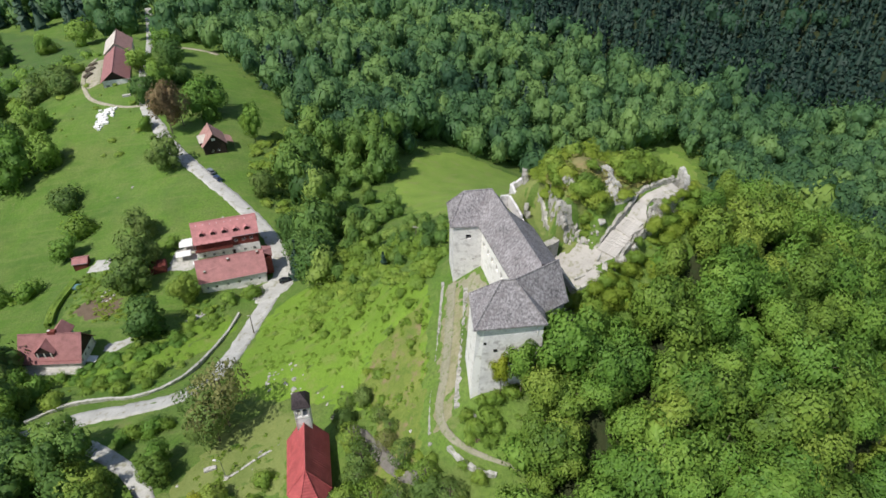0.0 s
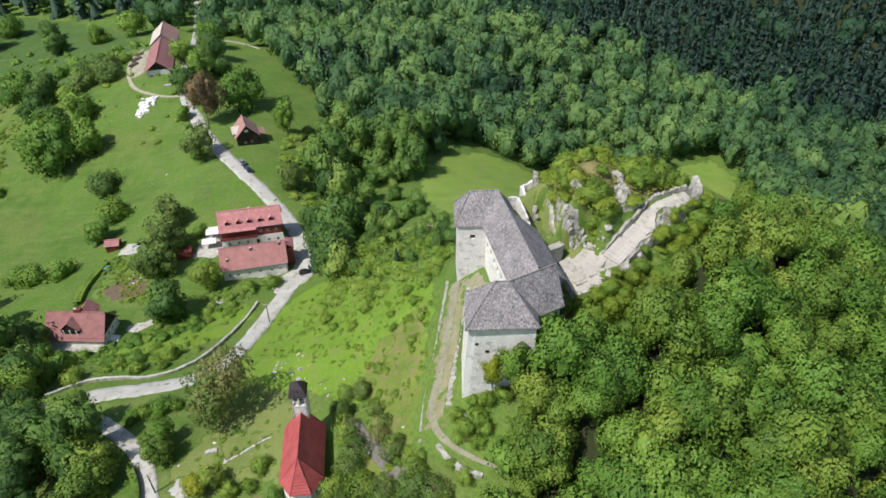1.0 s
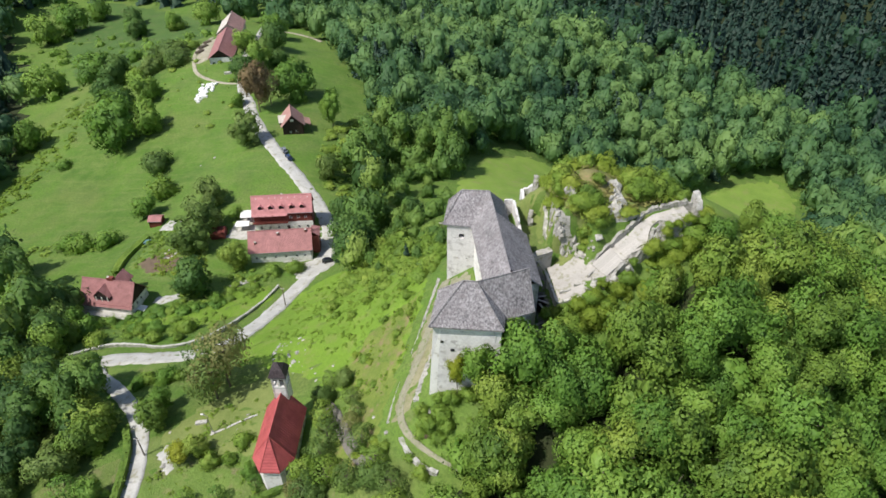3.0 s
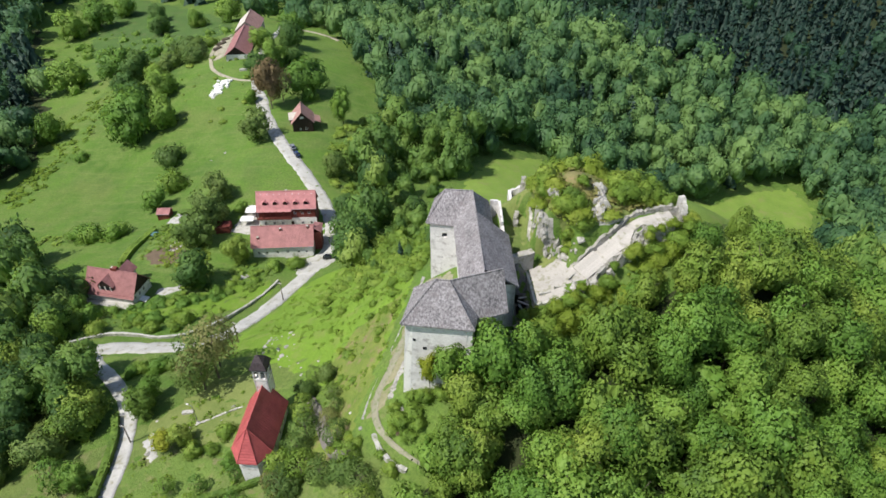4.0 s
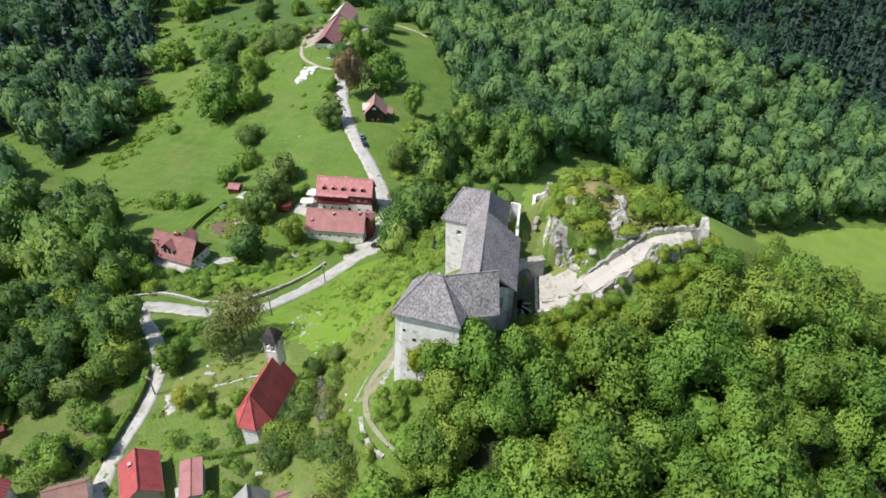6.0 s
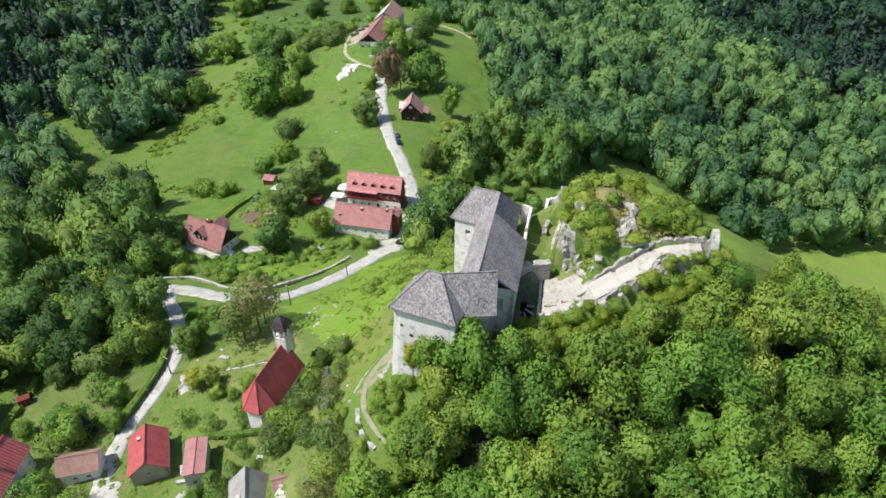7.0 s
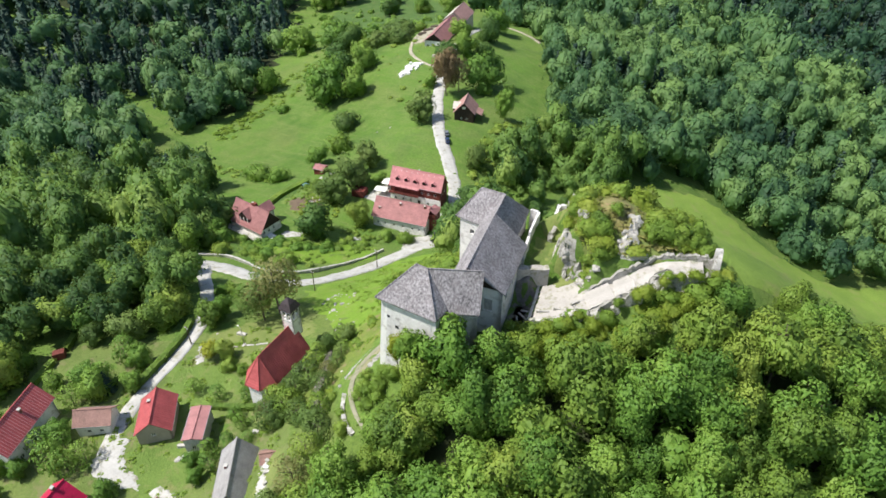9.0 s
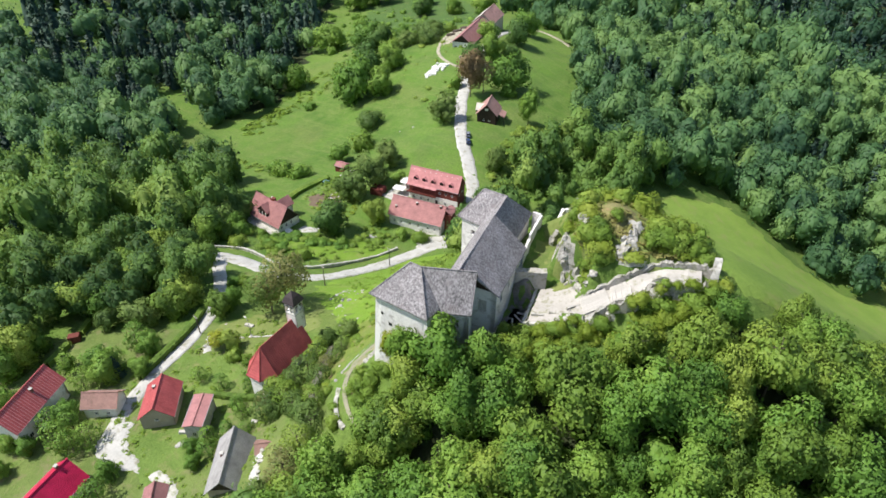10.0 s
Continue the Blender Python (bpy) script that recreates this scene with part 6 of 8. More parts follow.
for x, y, r in ((-60.6, 26.0, 2.6), (-56.6, 20.6, 2.4), (-52.5, 22.6, 2.2), (-69, 24, 3.2), (-51.5, 16.5, 2.2), (-33, 30.5, 2.0), (-24, 44.5, 1.7), (-19.5, 42.5, 1.8), (-29.5, 63, 1.7), (-62.4, 43.5, 3.4), (-69.2, 38.6, 1.7), (-53.1, 48.5, 2.4), (-58.2, 53.9, 2.8), (-82.9, 36.3, 3.8), (-57.4, 75.8, 3.2), (-54.4, 31.8, 2.6)):
    tree(x, y, r, r * 1.9, LEAF, style="full", rng=pick, label="leafy green tree in the lower orchard", group="orchard trees")
fir(-57.0, 45.0, 1.9, 6.5, pick)
fir(-62.0, 33.5, 1.6, 5, pick)


TUFTS = [(v, n * 0.3 + (0, 0, 1.0)) for v, n in [broad_crown(400 + k, 5, 26, 0.5, 0.45, 0.0, core=0) for k in range(4)]]


def shrub_field(name, poly, spacing, size, seed, mat, label, keep_off=(), crowns=None, patchy=0.55):
    """Scrub that grows all over a piece of ground, in one mesh."""
    rng = np.random.default_rng(seed)
    a = np.array(poly, float)
    gx, gy = np.meshgrid(np.arange(a[:, 0].min(), a[:, 0].max(), spacing), np.arange(a[:, 1].min(), a[:, 1].max(), spacing))
    gx, gy = gx.ravel() + rng.uniform(-0.5, 0.5, gx.size) * spacing, gy.ravel() + rng.uniform(-0.5, 0.5, gy.size) * spacing
    ok = inside(poly, gx, gy) & (rng.uniform(0, 1, gx.size) < 1.17 - patchy + patchy * lump(gx, gy, 0.33))
    for k in keep_off:
        ok &= ~inside(k, gx, gy)
    out = []
    for x, y in zip(gx[ok], gy[ok]):
        v = (crowns or CROWN_VERTS["shrub"])[rng.integers(4)]
        r = size * rng.choice((0.35, 0.55, 0.8, 1.1, 1.5)) * rng.uniform(0.8, 1.2)
        out.append(turned(v, rng.uniform(0, math.tau), r, r, r * rng.uniform(0.7, 1.2), x, y, hz(x, y) + r * 0.25))
    return tagged(new(name, fast_mesh(name, joined(out), mat)), label, "shrubs", kind="stuff")


COURT = [(13, 100), (16.5, 96), (20.5, 96.5), (19.8, 103), (18.6, 109), (14.5, 112), (10, 112)]
BARE = [(24.8, 110.6), (24.4, 107.2), (25.6, 104.8), (28.4, 105.2), (30.0, 102.6), (34.0, 102.2), (34.4, 105), (33.8, 110), (31, 112.6), (27, 112.4)]
shrub_field("knoll_scrub", [(17.6, 111), (19.2, 106), (21.2, 101.5), (29, 98.5), (32.5, 101), (40, 107), (46, 109.5), (46, 113), (38, 120), (28, 124), (18, 120)], 1.9, 1.2, 41, SCRUB, "yellow-green scrub on the castle knoll", (COURT, BARE), patchy=0.6, crowns=BUSHES)
shrub_field("knoll_bushes", [(19.5, 110), (22, 104), (25, 99), (30, 99), (29, 103), (24, 109), (36, 112), (38, 107), (45, 109.5), (44, 113), (34, 119), (22, 118)], 2.6, 1.7, 53, SCRUB, "tall green bushes on the castle knoll", (COURT, BARE), patchy=0.3, crowns=BUSHES)
shrub_field("bank_scrub", [(24.6, 101.4), (26.6, 100.4), (29.2, 98.2), (32.2, 101.0), (29.4, 102.6), (25.2, 103.4)], 1.5, 1.0, 63, BUSH, "yellow-green scrub above the terrace", patchy=0.3, crowns=BUSHES)
shrub_field("cliff_scrub", [(19.6, 111), (20.2, 106), (21.0, 101.6), (22.8, 101.0), (23.4, 104.0), (22.4, 111.5)], 1.15, 1.2, 73, SCRUB, "bright scrub hanging on the knoll's cliff", patchy=0.3, crowns=BUSHES)
shrub_field("knoll_grass", [(19, 111), (21, 103), (24, 101), (31, 101), (38, 106), (46, 110), (40, 119), (28, 123), (18, 119)], 0.85, 0.6, 64, DRY_TUFT, "tall dry grass tufts on the castle knoll", crowns=TUFTS, patchy=0.45)
for x, y, r in ((26.2, 102.0, 2.0), (28.2, 102.6, 1.7), (27.0, 103.6, 1.5), (29.6, 100.0, 1.5), (27.6, 100.8, 1.4), (37, 108.0, 2.2), (39.5, 108.6, 2.1), (35.4, 106.4, 1.8), (42, 109.6, 1.9), (44.2, 109.0, 1.5), (21.8, 107, 1.7), (21.6, 109.4, 1.7), (21.4, 104.6, 1.5), (28.6, 106.4, 1.3), (34.8, 110.5, 2.0), (37.6, 111.8, 2.2), (41, 112.4, 2.0), (22.6, 112.6, 2.0), (26, 113.4, 1.8)):
    tree(x, y, r * 1.1, r * 1.9, pick.choice((BUSH, BUSH, LEAF_FRESH)), "full", "shrub", rng=pick, label="tall yellow-green bush on the castle knoll", group="bushes of the castle knoll")
shrub_field("tower_bushes", [(0, 100), (-0.5, 108), (4, 114), (12, 118), (6, 124), (-4, 116), (-6, 104)], 2.4, 1.9, 54, BUSH, "bright bushes below the castle tower", crowns=BUSHES)
shrub_field("wood_edge_scrub", [(-36, 124), (-27, 122), (-19, 114), (-10, 108), (-4, 103), (-2, 110), (-10, 122), (-20, 132), (-32, 146), (-38, 140)], 2.3, 1.5, 55, BUSH, "mixed scrub along the wood's edge")
shrub_field("chapel_scrub", [(-23, 88), (-13, 86), (-9, 80), (-4, 74), (-2.5, 66), (-9, 62), (-13, 74), (-20, 79)], 2.2, 0.9, 56, BUSH, "mixed scrub above the chapel", patchy=0.8)
shrub_field("wood_undergrowth", [(8, 58), (14, 66), (22, 76), (32, 86), (44, 97), (62, 106), (90, 118), (95, 80), (60, 45), (10, 40)], 4.4, 2.5, 40, LEAF, "dark undergrowth below the castle wood", patchy=0.2, crowns=MID_NEAR)
shrub_field("rampart_scrub", [(29, 87), (36, 93), (42, 100), (47, 104), (52, 107), (56, 104), (48, 98), (41, 90), (34, 83), (27, 78), (24, 80)], 2.0, 1.3, 42, SCRUB, "bright scrub below the rampart", crowns=BUSHES)
EDGE_SHRUBS = [(24.2, 85.4, 1.6, 2.6), (25.6, 86.2, 1.5, 2.4), (27.2, 86.8, 1.6, 2.6), (28.8, 87.6, 1.6, 2.6), (30.2, 88.8, 1.5, 2.2), (31.2, 90.6, 1.4, 2.0), (22.6, 84.4, 1.7, 3.2), (33.0, 91.6, 1.3, 1.8), (29.6, 84.4, 1.7, 2.6), (31.6, 86.8, 1.6, 2.6), (32.4, 88.8, 1.4, 2.4), (33.8, 90.4, 1.6, 3.0), (35.8, 92.2, 1.6, 3.2), (36.2, 94.2, 1.3, 3.6), (38.0, 95.6, 1.7, 4.4), (39.6, 97.0, 1.5, 4.6), (40.6, 98.8, 1.5, 4.8),
               (42.8, 98.4, 1.6, 3.4), (44.8, 99.6, 1.8, 3.6), (46.8, 101.4, 1.8, 3.8), (48.4, 103.4, 1.9, 4.6), (43.4, 100.8, 1.3, 4.6), (45.4, 102.4, 1.4, 4.8), (47.2, 104.2, 1.3, 4.6), (41.6, 99.6, 1.2, 4.6), (27.8, 82.4, 2.0, 4.4), (25.8, 82.0, 1.9, 4.8), (24.0, 83.0, 1.2, 3.0), (23.6, 81.4, 1.8, 5.0), (25.2, 80.4, 2.0, 5.6), (27.0, 80.8, 2.0, 5.4), (30.0, 84.8, 1.8, 4.0), (49.0, 106.2, 1.6, 3.6)]
for x, y, r, h in EDGE_SHRUBS:
    tree(x + pick.gauss(0, 0.35), y + pick.gauss(0, 0.35), r * pick.choice((0.75, 1.0, 1.3)), h, pick.choice((BUSH, SCRUB)), "loose", "shrub", rng=pick, label="yellow-green bush at the rampart's edge", group="bushes of the rampart")
shrub_field("tower_scrub", [(3, 65), (8, 61.5), (13, 64), (13, 69), (6, 69)], 1.7, 1.0, 43, BUSH, "mixed scrub at the foot of the castle", crowns=BUSHES)
shrub_field("slope_scrub", [(-14, 92), (-6, 78), (-3, 66), (-6, 60), (-12, 60), (-18, 74), (-17, 84)], 2.0, 0.6, 44, SCRUB, "low scrub on the stony slope", patchy=0.85)
shrub_field("upper_slope_scrub", [(-3, 98), (-3, 78), (-8, 82), (-14, 98), (-22, 118), (-18, 124), (-8, 112)], 2.0, 0.6, 45, TUFT, "low scrub on the castle slope", patchy=0.93)
shrub_field("castle_meadow_tufts", [(-50, 130), (-47, 106), (-36, 99.5), (-24, 93), (-13, 79), (-5, 72), (-2.8, 80), (-2.2, 98), (-8, 112), (-18, 122), (-28, 131), (-40, 146)], 1.15, 0.34, 57, TUFT, "tall uneven grass tufts on the castle meadow", crowns=TUFTS)
shrub_field("orchard_tufts", [(-50, 66), (-60, 46), (-48, 32), (-20, 33), (-4, 42), (-6, 54), (-22, 62), (-32, 84), (-48, 80)], 1.7, 0.4, 58, TUFT, "uneven grass tufts in the orchard", crowns=TUFTS)
shrub_field("village_scrub", [(-118, 112), (-112, 107), (-96, 103), (-84, 104), (-70, 107), (-67, 118), (-72, 124), (-84, 113), (-98, 111), (-114, 111.5)], 2.1, 0.95, 46, BUSH, "garden shrubs and flower beds")
shrub_field("garden_rows", [(-122, 160), (-120, 142), (-112, 141), (-104, 150), (-96, 152), (-98, 160), (-112, 164)], 2.2, 0.75, 47, BUSH, "rows of vegetables and small shrubs")
shrub_field("house_garden", [(-98, 117), (-90, 116), (-80, 121), (-72, 128), (-70, 137), (-78, 141), (-86, 137), (-90, 120)], 2.0, 0.9, 59, BUSH, "crowded garden shrubs between the houses")
shrub_field("flower_bank", [(-98, 115.5), (-92, 114.5), (-80, 119), (-71, 126), (-72, 129.5), (-82, 124), (-92, 119.5), (-98, 119)], 1.7, 1.15, 65, LEAF, "dense garden bushes along the bank", patchy=0.35)
shrub_field("fern_bank", [(-211, 176), (-222, 206), (-224, 228), (-231, 254), (-222, 268), (-210, 262), (-206, 232), (-204, 202), (-196, 174)], 2.4, 1.0, 66, TUFT, "rough ferns and weeds on the meadow bank", crowns=TUFTS)
shrub_field("weed_line", [(-186, 151), (-165, 157), (-146, 160), (-137, 152), (-150, 151), (-168, 149)], 2.4, 1.1, 67, BUSH, "rough weeds along a meadow terrace", crowns=TUFTS)
shrub_field("herb_rows", [(-118, 158), (-117, 146), (-108, 150), (-100, 150), (-98, 158), (-108, 162)], 1.6, 0.55, 60, TUFT, "low rows of herbs and vegetables", crowns=TUFTS)
shrub_field("vegetable_rows", [(-110, 151), (-104, 138), (-93, 136), (-87, 142), (-92, 152), (-100, 157)], 1.3, 0.5, 68, SCRUB, "leafy rows of vegetables between the beds", crowns=TUFTS, patchy=0.5)
shrub_field("inn_garden", [(-80, 146), (-72, 128), (-66, 128), (-64, 142), (-60, 150), (-70, 147)], 2.2, 0.9, 48, BUSH, "small shrubs in a sloping garden")
shrub_field("meadow_weeds", [(-190, 225), (-150, 215), (-120, 225), (-112, 250), (-150, 300), (-200, 290), (-230, 250)], 9.0, 1.3, 49, BUSH, "scattered weeds on the upper meadow")
shrub_field("upper_weeds", [(-230, 250), (-200, 290), (-170, 350), (-215, 345), (-300, 380), (-330, 340), (-260, 280)], 7.4, 2.4, 50, LEAF, "scattered bushes on the far meadow", crowns=FAR)
shrub_field("hut_scrub", [(-80, 232), (-73, 246), (-68, 262), (-61, 240), (-57, 205), (-48, 182), (-62, 193), (-74, 206)], 3.0, 1.7, 51, BUSH, "bright undergrowth beside the upper road")
shrub_field("orchard_weeds", [(-46, 70), (-32, 64), (-30, 58), (-20, 60), (-20, 48), (-30, 46), (-44, 58)], 4.0, 0.55, 52, BUSH, "tufts and weeds in the orchard grass")


def hedge(points, width, tall, label, seed):
    """A clipped hedge: leaf clumps over a long rounded block."""
    rng = np.random.default_rng(seed)
    c = smooth_line(points, 0.5)
    root = thing("hedge", label, "hedge", pose(c[0, 0], c[0, 1], hz(*c[0])))
    out, nor = [], []
    for x, y in c:
        z = hz(x, y)
        k = 34
        a = rng.uniform(0, math.pi, k)
        side = rng.choice([-1, 1], k)
        e = np.c_[rng.normal(0, 0.3, k), np.sign(np.cos(a)) * np.abs(np.cos(a)) ** 0.4 * width / 2, np.abs(np.sin(a)) * tall * 0.4 + tall * 0.6 * rng.uniform(0, 1, k)]
        out.append(e + (x, y, z))
        nor.append(np.c_[np.zeros(k), np.cos(a), np.sin(a)])
    v, soft = leaf_quads(rng, np.vstack(out), np.vstack(nor), 0.3)
    tan = np.gradient(c, axis=0)
    tan /= np.linalg.norm(tan, axis=1)[:, None]
    side = np.c_[-tan[:, 1], tan[:, 0]] * width * 0.46
    z = height(c[:, 0], c[:, 1])
    ring = [(np.c_[c + side, z - 0.4], 0), (np.c_[c + side, z + tall * 0.86], 0), (np.c_[c - side, z + tall * 0.86], 1), (np.c_[c - side, z - 0.4], 1)]
    flat = (np.c_[side, side[:, 0] * 0], np.c_[side * 0, side[:, 0] * 0 + 1], np.c_[-side, side[:, 0] * 0])
    for (a, _), (b, _), f in zip(ring, ring[1:], flat):
        f = f / np.linalg.norm(f, axis=1)[:, None]
        q = np.stack([b[:-1], b[1:], a[1:], a[:-1]], 1).reshape(-1, 3)
        v, soft = np.vstack([v, q]), np.vstack([soft, np.repeat(f[:-1], 4, axis=0)])
    ob = new("foliage", fast_mesh("foliage", (v - np.array(root.matrix_world.translation), soft), LEAF_FRESH))
    ob.parent = root


hedge([(-61.5, 69.5), (-58, 65), (-55.2, 58.5), (-53.4, 53), (-51.6, 47.5)], 1.5, 1.9, "clipped dark green hedge along the lane", 61)
hedge([(-75.0, 35.6), (-76.6, 38.8), (-78.2, 42.0)], 1.5, 1.8, "clipped green hedge beside the lower garden", 64)
hedge([(-79.8, 45.8), (-82.0, 48.4), (-84.8, 51.7)], 1.5, 1.8, "clipped green hedge beside the lower garden", 65)
hedge([(-32.9, 55.4), (-27.8, 57.8), (-21.4, 60.7)], 1.2, 1.4, "dark green hedge below the chapel", 62)
hedge([(-117.5, 137.5), (-119.6, 144), (-120.1, 150), (-119.4, 158.8)], 2.4, 1.8, "green hedge along the vegetable garden", 63)


# ---- masonry round the castle ----
def ruined_wall(name, points, thick, low, tops, mat, label, seed, category="wall", rough=0.18, step=0.7, parent=None):
    """A broken stone wall along a plan line: low is its foot, tops its crest height along the way."""
    rng = np.random.default_rng(seed)
    c = smooth_line(points, step)
    tan = np.gradient(c, axis=0)
    tan /= np.linalg.norm(tan, axis=1)[:, None]
    nor = np.c_[-tan[:, 1], tan[:, 0]]
    s = np.linspace(0, 1, len(c))
    foot = np.interp(s, np.linspace(0, 1, len(low)), low)
    crest = np.interp(s, np.linspace(0, 1, len(tops)), tops) + rng.normal(0, rough, len(c))
    verts, faces = [], []
    for k in range(len(c)):
        w = thick * (1 + rng.normal(0, 0.12))
        a, b = c[k] + nor[k] * w / 2, c[k] - nor[k] * w / 2
        j = rng.normal(0, rough * 0.6, 2)
        mid = (foot[k] + crest[k]) / 2
        for q, z in ((a, foot[k]), (a + nor[k] * rng.normal(0, 0.06), mid), (a, crest[k] + j[0]), (b, crest[k] + j[1]), (b + nor[k] * rng.normal(0, 0.06), mid), (b, foot[k])):
            verts.append((*q, z))
    m = 6
    for k in range(len(c) - 1):
        for i in range(m):
            j = (i + 1) % m
            faces.append((k * m + i, (k + 1) * m + i, (k + 1) * m + j, k * m + j))
    faces += [tuple(range(m)), tuple(range((len(c) - 1) * m, len(c) * m))[::-1]]
    ob = mesh_object(name, verts, faces, mat, parent)
    if parent is None:
        tagged(ob, label, category)
    return ob


def rock(x, y, z, sx, sy, sz, seed, mat=None, label="rugged pale limestone outcrop", name="rock"):
    bm = bmesh.new()
    bmesh.ops.create_icosphere(bm, subdivisions=3 if sx > 0.9 else 2, radius=1)
    off = Vector((seed * 3.7, seed * 1.3, seed * 2.1))
    chip = random.Random(seed * 17 + 3)
    cuts = [(Vector((chip.gauss(0, 1), chip.gauss(0, 1), chip.gauss(0.2, 0.8))).normalized(), chip.uniform(0.5, 0.85)) for k in range(11)]
    for v in bm.verts:
        p = v.co.copy()
        q = p * (1.1 + 0.35 * noise.noise(p * 1.3 + off) + 0.2 * noise.noise(p * 3.1 + off))
        for n, d in cuts:
            q -= n * max(0.0, q.dot(n) - d)
        q *= 1 + 0.16 * noise.noise(p * 5 + off)
        v.co = Vector((q.x * sx, q.y * sy, q.z * sz)) * 1.2
    me = bpy.data.meshes.new(name)
    bm.to_mesh(me)
    bm.free()
    me.materials.append(mat or WHITE_STONE)
    ob = new(name, me)
    ob.location = (x, y, z)
    ob.rotation_euler = (0, 0, seed * 1.1)
    return tagged(ob, label, "rock")


def gl(points, dz):
    return [hz(x, y) + dz for x, y in points]


pts = [(0.0, 98.6), (-0.6, 89.6), (-1.3, 79.8), (-2.1, 72.5), (-2.3, 67.5)]
ruined_wall("path_wall", pts, 0.55, gl(pts, -0.8), gl(pts, 0.4), ROCK, "low dry-stone wall along the castle path", 71, rough=0.12)
pts = [(0.9, 64.2), (3.0, 61.6), (6.0, 59.4), (8.5, 58.6)]
ruined_wall("path_wall", pts, 0.7, gl(pts, -0.8), gl(pts, 0.55), CONCRETE, "pale stone kerb wall at the path's bend", 72, rough=0.14, step=0.4)
pts = [(4.5, 93.4), (4.0, 84.2), (3.2, 78), (2.7, 73.5), (2.4, 69.5)]
ruined_wall("courtyard_wall", pts, 1.1, gl(pts, -1.5), gl(pts, 0.45), ROCK, "grey retaining wall below the palace", 73, rough=0.12, step=0.45)
pts = [(-99, 95), (-91, 100), (-82, 101), (-74.5, 101), (-67.6, 105), (-63.8, 112), (-62.4, 122), (-61.2, 132), (-60.6, 139.5)]
ruined_wall("garden_wall", pts, 0.6, gl(pts, -0.9), gl(pts, 0.85), CONCRETE, "pale concrete garden wall along the road", 74, rough=0.03)
# ruined ward north-east of the palace
ruined_wall("ruined_wall", [(13.2, 107.2), (14.1, 104.0), (15.0, 100.9)], 0.45, [44, 44, 44], [54.7, 54.6, 54.3], CASTLE_WALL, "straight white ward wall beside the palace", 75, rough=0.03, step=1.0)
ruined_wall("ruined_wall", [(15.1, 100.6), (15.8, 98.4), (16.5, 96.4)], 0.5, [44, 44, 44], [53.6, 52.6, 51.8], CASTLE_WALL, "broken lower end of the ward wall", 175, rough=0.12, step=0.6)
ruined_wall("ruined_wall", [(11.4, 107.0), (12.2, 107.2), (13.0, 107.3)], 0.45, [44, 44, 44], [54.7, 54.7, 54.7], CASTLE_WALL, "short white cross wall of the ward", 76, rough=0.03, step=0.5)
ruined_wall("ruined_wall", [(14.2, 113.6), (15.0, 110.4), (15.4, 108.2)], 0.6, [44, 44, 44], [53.4, 52.8, 52.4], CASTLE_WALL, "pale wall of the ruined inner room", 77, rough=0.08, step=0.5)
ruined_wall("ruined_wall", [(14.4, 113.8), (15.6, 114.2), (16.6, 114.4)], 0.6, [44, 44, 44], [53.4, 53.6, 54.6], CASTLE_WALL, "pale cross wall of the ruined inner room", 176, rough=0.08, step=0.4)
ruined_wall("ruined_wall", [(16.8, 107.6), (16.6, 106.6), (17.0, 105.4)], 0.8, [48, 48, 48], [52.2, 51.8, 51.0], ROCK, "jagged stump of a ward wall", 177, rough=0.3, step=0.35)
ruined_wall("ruined_wall", [(17.2, 109.0), (17.0, 111.6), (16.8, 114.4), (17.2, 117.0)], 0.9, [46, 46, 46, 46], [52.2, 54.4, 55.8, 54.0], ROCK, "jagged grey ruin on the rock edge", 78, rough=0.45, step=0.4)
patch("rock_face", [(19.6, 111.5), (20.0, 106), (20.6, 101.6), (22.0, 99.6), (24.0, 99.0), (26.4, 100.0), (24.2, 101.0), (22.4, 101.8), (20.9, 104), (20.5, 111.5)], ROCK, "bare grey rock face below the knoll", "rock", 0.2, 0.5, 178)
rng_crag = random.Random(19)
ruined_wall("cliff_wall", [(18.9, 111.2), (19.5, 108.2), (19.9, 105.2), (20.2, 102.6), (20.7, 100.6)], 0.9, [47, 47, 47, 47, 47], [55.0, 54.6, 54.0, 53.0, 51.6], WHITE_STONE, "pale weathered rock wall below the knoll", 179, category="rock", rough=0.16, step=0.35)
CRAG = smooth_line([(21.2, 101.6), (22.0, 100.8), (23.6, 99.8), (25.6, 100.4)], 0.3)
for k, (x, y) in enumerate(CRAG):
    x, y = x + rng_crag.gauss(0, 0.45), y + rng_crag.gauss(0, 0.35)
    s = rng_crag.choice((0.3, 0.4, 0.55, 0.75))
    rock(x, y, hz(x, y) + 0.15, s * 0.8, s * 0.8, s * 1.7, 130 + k, ROCK if k % 3 else WHITE_STONE, "pale crag between ward and knoll")
ruined_wall("ward_wall", [(17.2, 93.6), (19.4, 95.5), (21.5, 97.3)], 1.4, [45, 45, 45], [51.7, 51.6, 51.5], TERRACE, "thick pale wall between palace and knoll", 79, rough=0.05)
patch("pit_rubble", [(18.4, 91.6), (20.9, 85.0), (23.4, 86.0), (21.0, 92.4)], GULLY, "grey rubble on the floor of the pit", "rubble", 0.14, 0.5, 181)
patch("bank_grass", [(22.4, 97.4), (23.6, 96.2), (24.8, 97.2), (26.2, 99.0), (25.2, 100.6), (23.0, 99.6)], PALE_GRASS, "dry grass bank above the terrace", "grass", 0.24, 0.5, 98)
